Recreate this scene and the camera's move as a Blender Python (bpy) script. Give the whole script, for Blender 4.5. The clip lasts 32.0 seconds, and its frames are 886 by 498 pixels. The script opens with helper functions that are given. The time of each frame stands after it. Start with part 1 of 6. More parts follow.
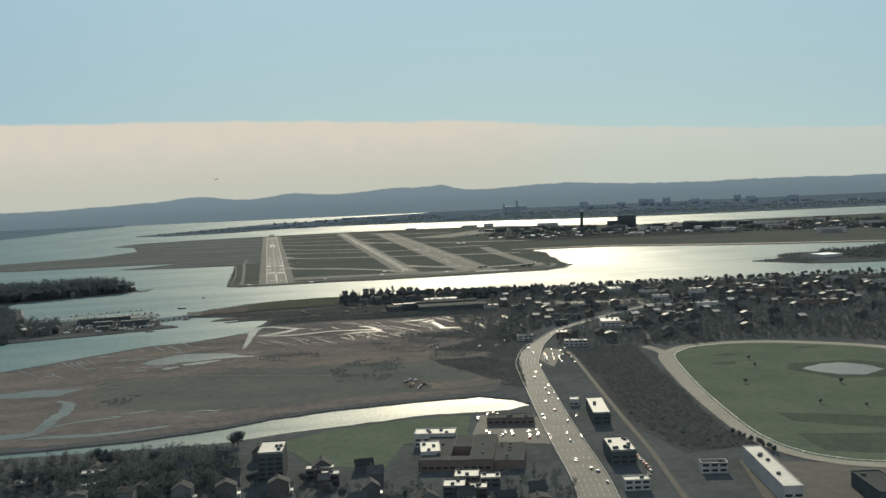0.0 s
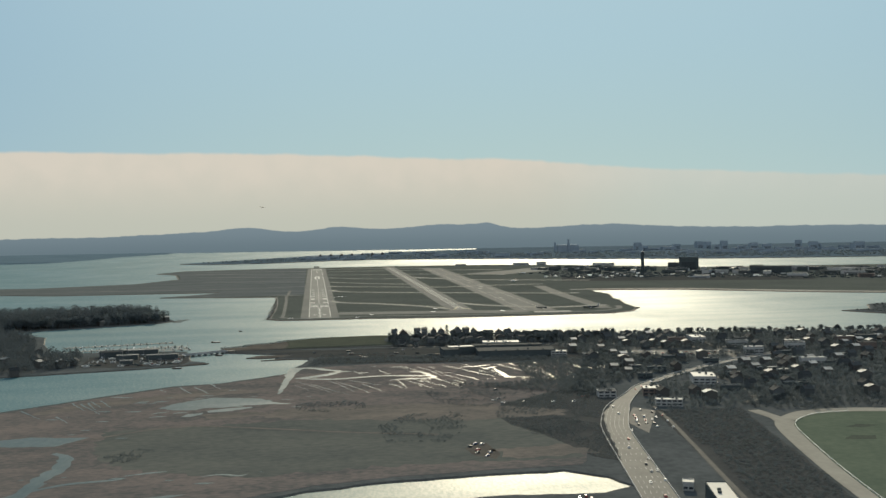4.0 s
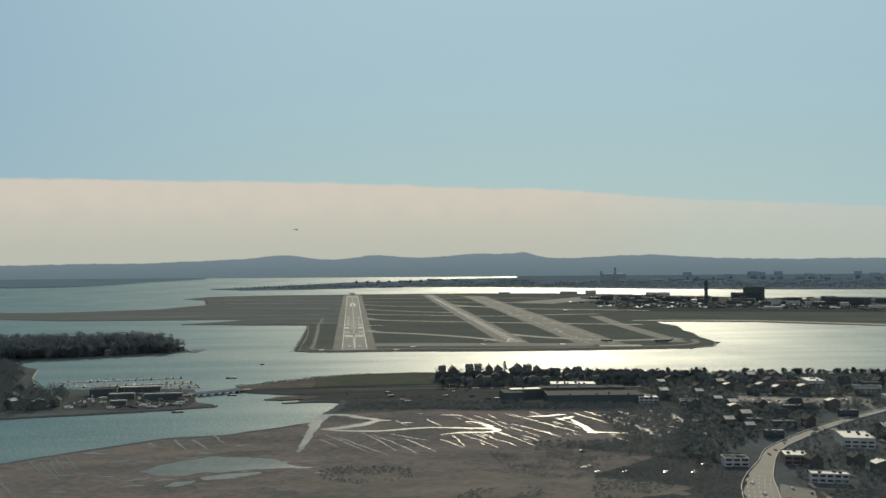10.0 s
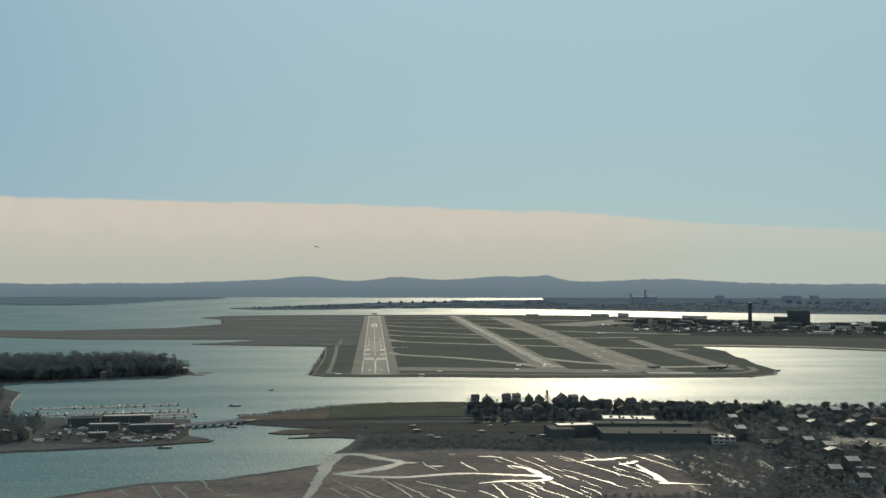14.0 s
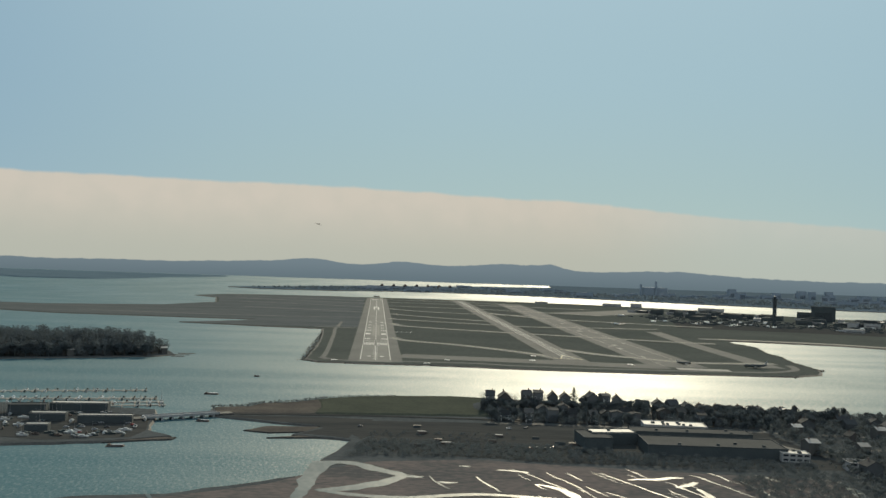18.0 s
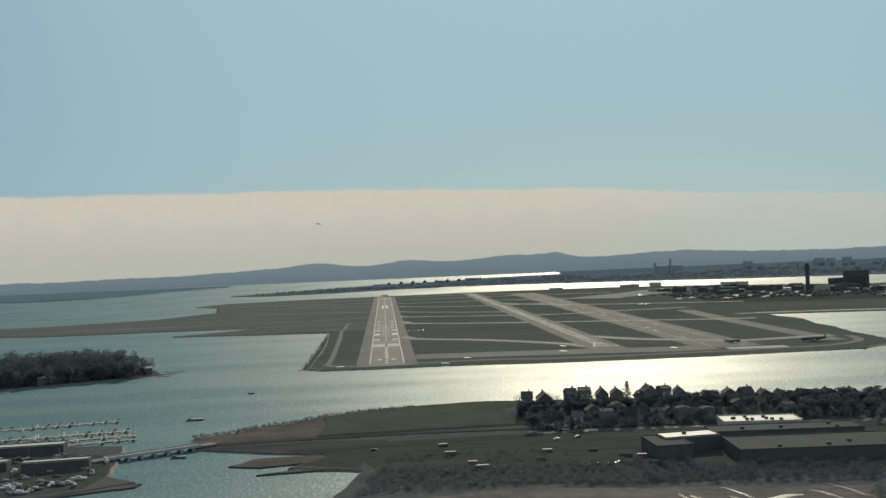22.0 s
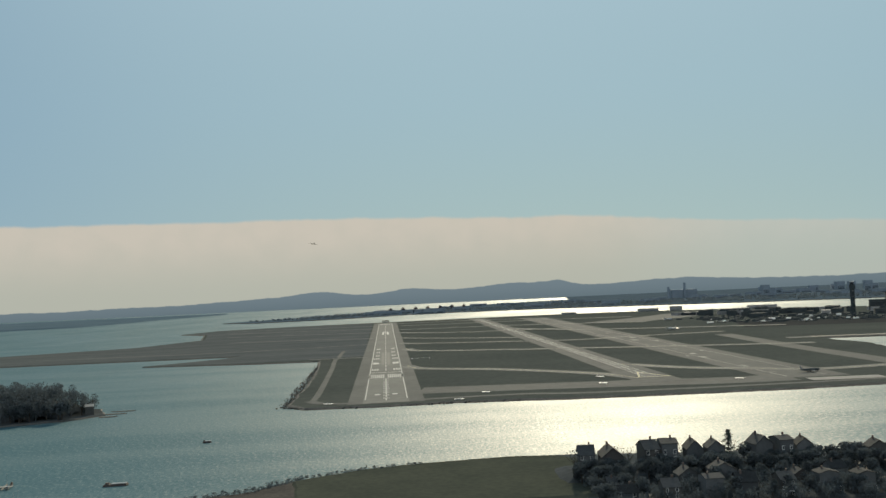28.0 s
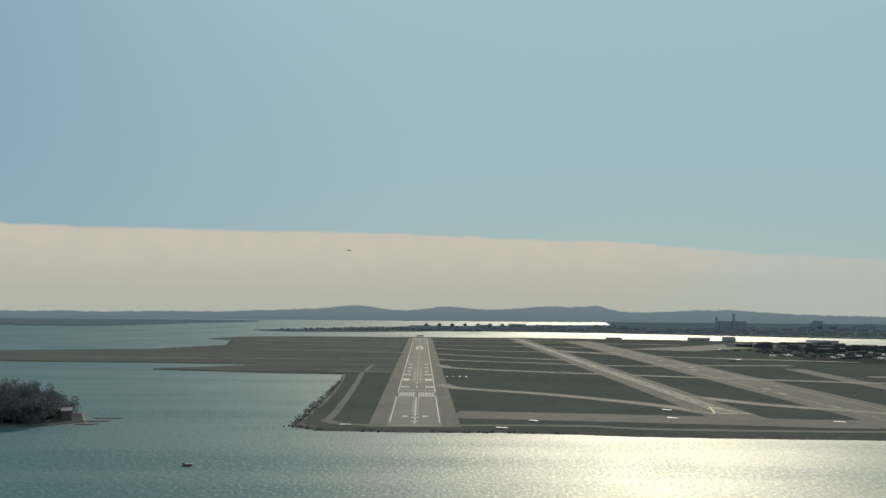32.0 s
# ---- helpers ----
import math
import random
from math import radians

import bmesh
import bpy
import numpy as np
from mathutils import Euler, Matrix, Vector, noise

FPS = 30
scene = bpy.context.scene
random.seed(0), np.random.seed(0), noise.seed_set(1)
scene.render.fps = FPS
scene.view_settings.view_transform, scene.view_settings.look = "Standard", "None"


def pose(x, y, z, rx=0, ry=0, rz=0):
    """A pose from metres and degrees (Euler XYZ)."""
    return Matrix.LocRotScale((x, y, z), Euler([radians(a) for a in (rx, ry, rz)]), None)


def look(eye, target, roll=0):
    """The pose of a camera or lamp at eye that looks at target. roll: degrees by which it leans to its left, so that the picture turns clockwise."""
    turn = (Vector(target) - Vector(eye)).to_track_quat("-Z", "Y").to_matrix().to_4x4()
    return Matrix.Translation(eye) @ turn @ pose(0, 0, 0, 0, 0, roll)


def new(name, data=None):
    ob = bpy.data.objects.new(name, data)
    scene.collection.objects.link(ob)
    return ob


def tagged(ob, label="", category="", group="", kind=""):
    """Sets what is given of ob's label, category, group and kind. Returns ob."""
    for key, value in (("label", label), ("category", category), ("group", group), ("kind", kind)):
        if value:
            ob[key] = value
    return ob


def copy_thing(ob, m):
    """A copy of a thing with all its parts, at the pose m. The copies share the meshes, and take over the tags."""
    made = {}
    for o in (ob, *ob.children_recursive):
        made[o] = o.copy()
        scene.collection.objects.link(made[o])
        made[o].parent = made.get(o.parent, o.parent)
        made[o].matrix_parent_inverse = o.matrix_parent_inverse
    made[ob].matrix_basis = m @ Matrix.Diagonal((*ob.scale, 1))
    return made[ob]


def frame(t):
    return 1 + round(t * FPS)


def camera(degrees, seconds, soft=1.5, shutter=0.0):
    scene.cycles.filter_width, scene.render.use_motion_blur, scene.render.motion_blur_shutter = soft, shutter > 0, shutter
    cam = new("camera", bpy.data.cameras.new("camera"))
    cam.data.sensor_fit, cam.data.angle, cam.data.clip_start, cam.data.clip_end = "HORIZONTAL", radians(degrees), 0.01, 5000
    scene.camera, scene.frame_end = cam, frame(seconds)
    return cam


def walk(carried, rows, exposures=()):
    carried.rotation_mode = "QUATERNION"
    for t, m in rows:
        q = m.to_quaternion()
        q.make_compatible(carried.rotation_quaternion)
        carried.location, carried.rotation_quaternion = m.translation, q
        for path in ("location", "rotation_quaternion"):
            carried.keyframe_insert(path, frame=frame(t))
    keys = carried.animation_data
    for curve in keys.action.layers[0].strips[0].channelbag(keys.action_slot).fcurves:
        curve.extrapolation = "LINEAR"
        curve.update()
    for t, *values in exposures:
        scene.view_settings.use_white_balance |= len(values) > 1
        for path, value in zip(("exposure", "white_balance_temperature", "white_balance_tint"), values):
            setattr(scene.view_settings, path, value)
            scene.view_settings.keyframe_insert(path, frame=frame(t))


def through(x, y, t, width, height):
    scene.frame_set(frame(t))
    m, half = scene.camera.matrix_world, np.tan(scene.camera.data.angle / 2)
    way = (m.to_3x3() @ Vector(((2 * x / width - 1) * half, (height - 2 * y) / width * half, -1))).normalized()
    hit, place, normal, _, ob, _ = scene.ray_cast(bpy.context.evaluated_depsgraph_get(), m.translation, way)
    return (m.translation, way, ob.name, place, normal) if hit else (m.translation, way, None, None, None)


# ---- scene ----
cam = camera(50.15, 32.0, soft=1.5)
PATH = [
    (0, pose(0.00, -403.94, 119.87, 86.386, 2.549, -9.767)),
    (0.5, pose(0.00, -391.20, 119.07, 86.370, 2.466, -9.536)),
    (1, pose(0.00, -378.47, 118.27, 85.936, 1.824, -9.611)),
    (1.5, pose(0.00, -365.74, 117.47, 86.714, 1.189, -8.958)),
    (2, pose(0.00, -353.02, 116.66, 87.512, 0.887, -8.138)),
    (2.5, pose(0.00, -340.31, 115.85, 87.674, 1.035, -7.412)),
    (3, pose(0.00, -327.60, 115.04, 88.313, 0.913, -6.911)),
    (3.5, pose(0.00, -314.91, 114.22, 88.815, 0.785, -6.894)),
    (5.5, pose(0.00, -264.20, 110.94, 87.765, 1.641, -7.572)),
    (6, pose(0.00, -251.54, 110.11, 87.511, 1.293, -7.545)),
    (6.5, pose(0.00, -238.89, 109.28, 87.346, 0.908, -7.422)),
    (7, pose(0.00, -226.25, 108.45, 88.988, 0.453, -6.315)),
    (7.5, pose(0.00, -213.61, 107.62, 90.639, 0.933, -5.408)),
    (8, pose(0.00, -200.99, 106.78, 91.832, 1.486, -4.508)),
    (8.5, pose(0.00, -188.37, 105.94, 91.628, 1.473, -4.433)),
    (9, pose(0.00, -175.75, 105.10, 91.507, 0.554, -4.582)),
    (9.5, pose(0.00, -163.15, 104.26, 90.924, 0.193, -4.744)),
    (10, pose(0.00, -150.55, 103.41, 90.499, 0.386, -4.792)),
    (10.5, pose(0.00, -137.97, 102.56, 90.754, 0.349, -4.514)),
    (11, pose(0.00, -125.39, 101.71, 90.946, 0.527, -4.131)),
    (11.5, pose(0.00, -112.81, 100.86, 91.897, 1.328, -3.114)),
    (12, pose(0.00, -100.25, 100.00, 91.850, 1.958, -2.741)),
    (12.5, pose(0.00, -87.69, 99.14, 91.511, 0.373, -2.958)),
    (13, pose(0.00, -75.14, 98.28, 91.102, -1.350, -3.158)),
    (13.5, pose(0.00, -62.60, 97.42, 91.288, -0.833, -3.302)),
    (14, pose(0.00, -50.06, 96.55, 91.846, -0.138, -3.427)),
    (14.5, pose(0.00, -37.53, 95.68, 92.019, 0.342, -3.706)),
    (16.5, pose(0.00, 12.50, 92.18, 91.360, 1.787, -3.840)),
    (17, pose(0.00, 24.98, 91.30, 91.144, 1.149, -3.371)),
    (17.5, pose(0.00, 37.47, 90.42, 91.251, -0.541, -3.342)),
    (18, pose(0.00, 49.94, 89.53, 90.999, -1.910, -3.189)),
    (18.5, pose(0.00, 62.40, 88.65, 91.408, -1.307, -2.861)),
    (19, pose(0.00, 74.86, 87.76, 92.230, -0.088, -2.212)),
    (19.5, pose(0.00, 87.31, 86.86, 92.644, 0.098, -1.679)),
    (20, pose(0.00, 99.75, 85.97, 93.649, 1.325, -0.624)),
    (20.5, pose(0.00, 112.19, 85.07, 92.859, 2.359, -1.311)),
    (21, pose(0.00, 124.61, 84.17, 92.171, 0.890, -2.149)),
    (21.5, pose(0.00, 137.03, 83.27, 92.399, 0.046, -2.146)),
    (22, pose(0.00, 149.45, 82.36, 90.735, 2.390, -2.846)),
    (22.5, pose(0.00, 161.85, 81.45, 90.685, 3.565, -2.468)),
    (23, pose(0.00, 174.25, 80.54, 89.801, 3.452, -2.147)),
    (23.5, pose(0.00, 186.63, 79.63, 90.071, 3.100, -1.589)),
    (24, pose(0.00, 199.01, 78.72, 90.818, 2.094, -1.261)),
    (24.5, pose(0.00, 211.39, 77.80, 92.289, 0.896, -1.078)),
    (25, pose(0.00, 223.75, 76.88, 93.246, 0.731, -1.137)),
    (25.5, pose(0.00, 236.11, 75.96, 93.408, 1.665, -1.282)),
    (26, pose(0.00, 248.46, 75.03, 93.302, 2.283, -1.701)),
    (26.5, pose(0.00, 260.80, 74.11, 93.040, 2.725, -2.065)),
    (28.5, pose(0.00, 310.09, 70.37, 92.395, 2.540, -2.832)),
    (29, pose(0.00, 322.40, 69.43, 92.791, 2.384, -2.784)),
    (29.5, pose(0.00, 334.69, 68.49, 92.713, 1.901, -2.824)),
    (30, pose(0.00, 346.98, 67.55, 92.673, 1.717, -2.898)),
    (30.5, pose(0.00, 359.26, 66.60, 92.609, 1.827, -2.863)),
    (31, pose(0.00, 371.53, 65.65, 92.961, 0.987, -1.955)),
    (31.5, pose(0.00, 383.80, 64.70, 93.411, -0.191, -1.270)),
    (32, pose(0.00, 396.06, 63.75, 93.628, -0.491, -0.482)),
]
walk(cam, PATH, [(0, 0.2, 6500, 8.6), (7, 0.12, 6500, 8.6), (19, 0.02, 6500, 8.6), (26, -0.01, 6500, 8.6), (32, -0.08, 6500, 8.6)])

# the plan below is in metres of the real place; the whole place is set at S of that size at the end
S = 25 / 38.5

from mathutils.geometry import delaunay_2d_cdt

# ---- world, sun ----
SUN_AZ, SUN_EL = radians(13), radians(27)
world = bpy.data.worlds.new("sky")
scene.world = world
world.use_nodes = True
wt = world.node_tree
wt.nodes.clear()


def wn(kind, **kw):
    nd = wt.nodes.new(kind)
    for k, v in kw.items():
        if k == "op":
            nd.operation = v
        elif k == "blend":
            nd.blend_type = v
    return nd


def wmath(op, a, b=None):
    nd = wn("ShaderNodeMath", op=op)
    for i, v in enumerate((a, b)):
        if v is None:
            continue
        if isinstance(v, (int, float)):
            nd.inputs[i].default_value = v
        else:
            wt.links.new(v, nd.inputs[i])
    return nd.outputs[0]


def wmix(f, a, b):
    nd = wn("ShaderNodeMixRGB", blend="MIX")
    for i, v in enumerate((f, a, b)):
        if isinstance(v, (int, float)):
            nd.inputs[i].default_value = v
        elif isinstance(v, tuple):
            nd.inputs[i].default_value = (*v, 1)
        else:
            wt.links.new(v, nd.inputs[i])
    return nd.outputs[0]


def wstep(v, lo, hi):
    nd = wn("ShaderNodeMapRange")
    nd.interpolation_type = "SMOOTHSTEP"
    wt.links.new(v, nd.inputs[0])
    nd.inputs[1].default_value, nd.inputs[2].default_value = lo, hi
    return nd.outputs[0]


sky = wt.nodes.new("ShaderNodeTexSky")
sky.sky_type, sky.sun_disc = "NISHITA", False
sky.sun_elevation, sky.sun_rotation = SUN_EL, SUN_AZ
sky.air_density, sky.dust_density, sky.ozone_density, sky.altitude = 1.0, 0.0, 1.0, 100
coord = wt.nodes.new("ShaderNodeTexCoord")
sep = wt.nodes.new("ShaderNodeSeparateXYZ")
wt.links.new(coord.outputs["Generated"], sep.inputs[0])
elev = wmath("MULTIPLY", wmath("ARCSINE", sep.outputs[2]), 180 / math.pi)
azim = wmath("MULTIPLY", wmath("ARCTAN2", sep.outputs[0], sep.outputs[1]), 180 / math.pi)
SKY_GAIN = 0.062
skyc = wn("ShaderNodeMixRGB", blend="MULTIPLY")
skyc.inputs[0].default_value = 1
wt.links.new(sky.outputs[0], skyc.inputs[1])
skyc.inputs[2].default_value = (SKY_GAIN, SKY_GAIN, SKY_GAIN, 1)
# a flat bank of cloud over the horizon, its upper edge falling to the west
azvec = wn("ShaderNodeCombineXYZ")
wt.links.new(azim, azvec.inputs[0])
wt.links.new(elev, azvec.inputs[1])
nz = wn("ShaderNodeTexNoise")
nz.inputs["Scale"].default_value, nz.inputs["Detail"].default_value = 0.12, 6
wt.links.new(azvec.outputs[0], nz.inputs["Vector"])
nw = wn("ShaderNodeTexNoise")
nw.inputs["Scale"].default_value, nw.inputs["Detail"].default_value = 0.55, 5
wt.links.new(azvec.outputs[0], nw.inputs["Vector"])
wisp = wmath("ADD", wmath("MULTIPLY", wmath("SUBTRACT", nz.outputs[0], 0.5), 0.35), wmath("MULTIPLY", wmath("SUBTRACT", nw.outputs[0], 0.5), 0.34))
fall = wmath("ADD", wmath("MULTIPLY", wstep(azim, -4.0, 12.0), 0.45), wmath("ADD", wmath("MULTIPLY", wstep(azim, 9.0, 21.0), 0.75), wmath("MULTIPLY", wstep(azim, 16.0, 36.0), 0.9)))
edge = wmath("ADD", wmath("SUBTRACT", 4.50, fall), wisp)
soft = wmath("SUBTRACT", 1.0, wmath("MULTIPLY", wstep(azim, 10.0, 22.0), 0.38))
bank = wmath("MULTIPLY", wmath("SUBTRACT", 1.0, wstep(wmath("SUBTRACT", elev, edge), -0.10, 0.14)), soft)
bankc = wmix(wmath("MULTIPLY", wstep(elev, 0.0, 4.4), wmath("ADD", 0.55, wmath("MULTIPLY", nw.outputs[0], 0.9))), (0.47, 0.475, 0.405), (0.61, 0.552, 0.468))
# thin high veil over the blue, grey-green low down
veil = wmix(wstep(elev, 9.0, 26.0), wmix(wstep(elev, 3.0, 12.0), (0.385, 0.510, 0.500), (0.388, 0.538, 0.580)), (0.46, 0.622, 0.695))
sunward = wn("ShaderNodeVectorMath", op="DOT_PRODUCT")
wt.links.new(coord.outputs["Generated"], sunward.inputs[0])
sunward.inputs[1].default_value = (math.sin(SUN_AZ) * math.cos(SUN_EL), math.cos(SUN_AZ) * math.cos(SUN_EL), math.sin(SUN_EL))
skyv = wmix(0.82, skyc.outputs[0], wmix(wstep(sunward.outputs["Value"], 0.68, 1.0), (0.258, 0.402, 0.515), veil))
# unseen hazy sky away from the sun, brightened as fill for shaded sides
skyv = wmix(wstep(sunward.outputs["Value"], 0.55, -0.35), skyv, (0.62, 0.72, 0.79))
skyall = wmix(wmath("MULTIPLY", bank, 0.95), skyv, bankc)
# far hills at the edge of sight, their haze put into the blue-grey tone
hn = wn("ShaderNodeTexNoise")
hn.noise_dimensions = "1D"
wt.links.new(azim, hn.inputs["W"])
hn.inputs["Scale"].default_value, hn.inputs["Detail"].default_value = 0.22, 4


def hump(at, width, height):
    d = wmath("DIVIDE", wmath("SUBTRACT", azim, at), width)
    return wmath("MULTIPLY", wmath("POWER", 2.718, wmath("MULTIPLY", wmath("MULTIPLY", d, d), -1.0)), height)


hf = wn("ShaderNodeTexNoise")
hf.noise_dimensions = "1D"
wt.links.new(azim, hf.inputs["W"])
hf.inputs["Scale"].default_value, hf.inputs["Detail"].default_value = 1.6, 5
ridge = wmath("ADD", wmath("MULTIPLY", wmath("SUBTRACT", hf.outputs[0], 0.5), 0.09), wmath("ADD", -0.28, wmath("MULTIPLY", wmath("SUBTRACT", hn.outputs[0], 0.5), 0.22)))
for at, wd, hh in ((9.7, 0.9, 0.22), (7.2, 4.0, 0.46), (-4.6, 1.8, 0.26), (-6.5, 5.0, 0.22), (0.6, 2.2, 0.34), (16.4, 3.6, 0.34), (26.0, 8.0, 0.10)):
    ridge = wmath("ADD", ridge, hump(at, wd, hh))
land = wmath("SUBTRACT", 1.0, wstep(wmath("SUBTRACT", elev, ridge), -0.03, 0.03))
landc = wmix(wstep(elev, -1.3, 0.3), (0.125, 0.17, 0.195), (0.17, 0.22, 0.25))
bg = wt.nodes.new("ShaderNodeBackground")
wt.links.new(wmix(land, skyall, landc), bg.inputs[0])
wo = wt.nodes.new("ShaderNodeOutputWorld")
wt.links.new(bg.outputs[0], wo.inputs[0])
sun = new("sun", bpy.data.lights.new("sun", "SUN"))
sun.data.energy, sun.data.angle, sun.data.color = 5.0, radians(0.5), (1, 0.885, 0.655)
sun.matrix_world = look((math.sin(SUN_AZ) * math.cos(SUN_EL) * 900, math.cos(SUN_AZ) * math.cos(SUN_EL) * 900, math.sin(SUN_EL) * 900), (0, 0, 0))

# ---- materials ----


def material(name, base, other=None, rough=0.8, scale=0.05, bump=0.0, metal=0.0, fine=None, spec=0.3, vary=0.0, stretch=None, hard=0.25, through=0.0):
    """A surface whose colour wanders between two tones at a large and a small size, in metres."""
    m = bpy.data.materials.new(name)
    m.use_nodes = True
    nt = m.node_tree
    p = nt.nodes["Principled BSDF"]
    p.inputs["Roughness"].default_value, p.inputs["Metallic"].default_value = rough, metal
    p.inputs["Specular IOR Level"].default_value = spec
    other = other or tuple(c * 0.75 for c in base)
    tc = nt.nodes.new("ShaderNodeTexCoord")
    n1 = nt.nodes.new("ShaderNodeTexNoise")
    n1.inputs["Scale"].default_value, n1.inputs["Detail"].default_value = scale, 5
    n2 = nt.nodes.new("ShaderNodeTexNoise")
    n2.inputs["Scale"].default_value, n2.inputs["Detail"].default_value = fine or scale * 9, 4
    at = tc.outputs["Object"]
    if stretch:
        mp = nt.nodes.new("ShaderNodeMapping")
        mp.inputs["Scale"].default_value = stretch
        nt.links.new(at, mp.inputs[0])
        at = mp.outputs[0]
    nt.links.new(at, n1.inputs["Vector"])
    nt.links.new(at, n2.inputs["Vector"])
    ad = nt.nodes.new("ShaderNodeMath")
    ad.operation = "ADD"
    nt.links.new(n1.outputs[0], ad.inputs[0])
    nt.links.new(n2.outputs[0], ad.inputs[1])
    mr = nt.nodes.new("ShaderNodeMapRange")
    nt.links.new(ad.outputs[0], mr.inputs[0])
    mr.inputs[1].default_value, mr.inputs[2].default_value = 1 - hard, 1 + hard
    mx = nt.nodes.new("ShaderNodeMixRGB")
    nt.links.new(mr.outputs[0], mx.inputs[0])
    mx.inputs[1].default_value, mx.inputs[2].default_value = (*base, 1), (*other, 1)
    out = mx.outputs[0]
    if vary:
        oi = nt.nodes.new("ShaderNodeObjectInfo")
        vm = nt.nodes.new("ShaderNodeMapRange")
        nt.links.new(oi.outputs["Random"], vm.inputs[0])
        vm.inputs[3].default_value, vm.inputs[4].default_value = 1 - vary, 1 + vary
        mv = nt.nodes.new("ShaderNodeMixRGB")
        mv.blend_type = "MULTIPLY"
        mv.inputs[0].default_value = 1
        nt.links.new(out, mv.inputs[1])
        nt.links.new(vm.outputs[0], mv.inputs[2])
        out = mv.outputs[0]
    nt.links.new(out, p.inputs["Base Color"])
    if through:
        tr = nt.nodes.new("ShaderNodeBsdfTranslucent")
        nt.links.new(out, tr.inputs[0])
        ms = nt.nodes.new("ShaderNodeMixShader")
        ms.inputs[0].default_value = through
        nt.links.new(p.outputs[0], ms.inputs[1])
        nt.links.new(tr.outputs[0], ms.inputs[2])
        nt.links.new(ms.outputs[0], nt.nodes["Material Output"].inputs[0])
    if bump:
        bp = nt.nodes.new("ShaderNodeBump")
        bp.inputs["Strength"].default_value, bp.inputs["Distance"].default_value = bump, 0.3
        nt.links.new(n2.outputs[0], bp.inputs["Height"])
        nt.links.new(bp.outputs[0], p.inputs["Normal"])
    return m


def water_material(name, base, rough, wave, height, gloss=0.41, crest=0.6, glint=0.0):
    m = bpy.data.materials.new(name)
    m.use_nodes = True
    nt = m.node_tree
    p = nt.nodes["Principled BSDF"]
    p.inputs["Base Color"].default_value = (*base, 1)
    p.inputs["IOR"].default_value = 1.33
    tc = nt.nodes.new("ShaderNodeTexCoord")
    mp = nt.nodes.new("ShaderNodeMapping")
    mp.inputs["Scale"].default_value = (1.0, 0.45, 1.0)
    mp.inputs["Rotation"].default_value = (0, 0, 0.25)
    nt.links.new(tc.outputs["Object"], mp.inputs[0])
    big = nt.nodes.new("ShaderNodeTexNoise")
    big.inputs["Scale"].default_value, big.inputs["Detail"].default_value = 0.004, 4
    nt.links.new(mp.outputs[0], big.inputs["Vector"])
    mr = nt.nodes.new("ShaderNodeMapRange")
    nt.links.new(big.outputs[0], mr.inputs[0])
    mr.inputs[1].default_value, mr.inputs[2].default_value = 0.35, 0.65
    mr.inputs[3].default_value, mr.inputs[4].default_value = rough * 0.9, rough * 1.08
    nt.links.new(mr.outputs[0], p.inputs["Roughness"])
    w1 = nt.nodes.new("ShaderNodeTexNoise")
    w1.inputs["Scale"].default_value, w1.inputs["Detail"].default_value = wave, 3
    nt.links.new(mp.outputs[0], w1.inputs["Vector"])
    bp = nt.nodes.new("ShaderNodeBump")
    bp.inputs["Strength"].default_value, bp.inputs["Distance"].default_value = 1.0, height
    nt.links.new(w1.outputs[0], bp.inputs["Height"])
    nt.links.new(bp.outputs[0], p.inputs["Normal"])
    # ruffled and slick streaks; the specular level is varied to make sparkle
    w2 = nt.nodes.new("ShaderNodeTexNoise")
    w2.inputs["Scale"].default_value, w2.inputs["Detail"].default_value = wave * 1.2, 5
    nt.links.new(mp.outputs[0], w2.inputs["Vector"])
    m2 = nt.nodes.new("ShaderNodeMapRange")
    nt.links.new(w2.outputs[0], m2.inputs[0])
    m2.inputs[1].default_value, m2.inputs[2].default_value = 0.42, 0.62
    m2.inputs[3].default_value, m2.inputs[4].default_value = gloss * (1 - crest), gloss * (1 + crest * 1.1)
    # long bands of wind across the water
    mb = nt.nodes.new("ShaderNodeMapping")
    mb.inputs["Scale"].default_value = (0.16, 1.0, 1.0)
    nt.links.new(tc.outputs["Object"], mb.inputs[0])
    w3 = nt.nodes.new("ShaderNodeTexNoise")
    w3.inputs["Scale"].default_value, w3.inputs["Detail"].default_value = 0.016, 5
    nt.links.new(mb.outputs[0], w3.inputs["Vector"])
    m3 = nt.nodes.new("ShaderNodeMapRange")
    nt.links.new(w3.outputs[0], m3.inputs[0])
    m3.inputs[1].default_value, m3.inputs[2].default_value = 0.40, 0.60
    m3.inputs[3].default_value, m3.inputs[4].default_value = 0.55, 1.3
    mu = nt.nodes.new("ShaderNodeMath")
    mu.operation = "MULTIPLY"
    nt.links.new(m2.outputs[0], mu.inputs[0])
    nt.links.new(m3.outputs[0], mu.inputs[1])
    # glints of single crests, put in as spots of raised specular
    w4 = nt.nodes.new("ShaderNodeTexNoise")
    w4.inputs["Scale"].default_value, w4.inputs["Detail"].default_value = 0.46, 2
    nt.links.new(mp.outputs[0], w4.inputs["Vector"])
    m4 = nt.nodes.new("ShaderNodeMapRange")
    nt.links.new(w4.outputs[0], m4.inputs[0])
    m4.inputs[1].default_value, m4.inputs[2].default_value = 0.56, 0.68
    m4.inputs[3].default_value, m4.inputs[4].default_value = 0.0, glint
    ad = nt.nodes.new("ShaderNodeMath")
    ad.operation = "ADD"
    nt.links.new(mu.outputs[0], ad.inputs[0])
    nt.links.new(m4.outputs[0], ad.inputs[1])
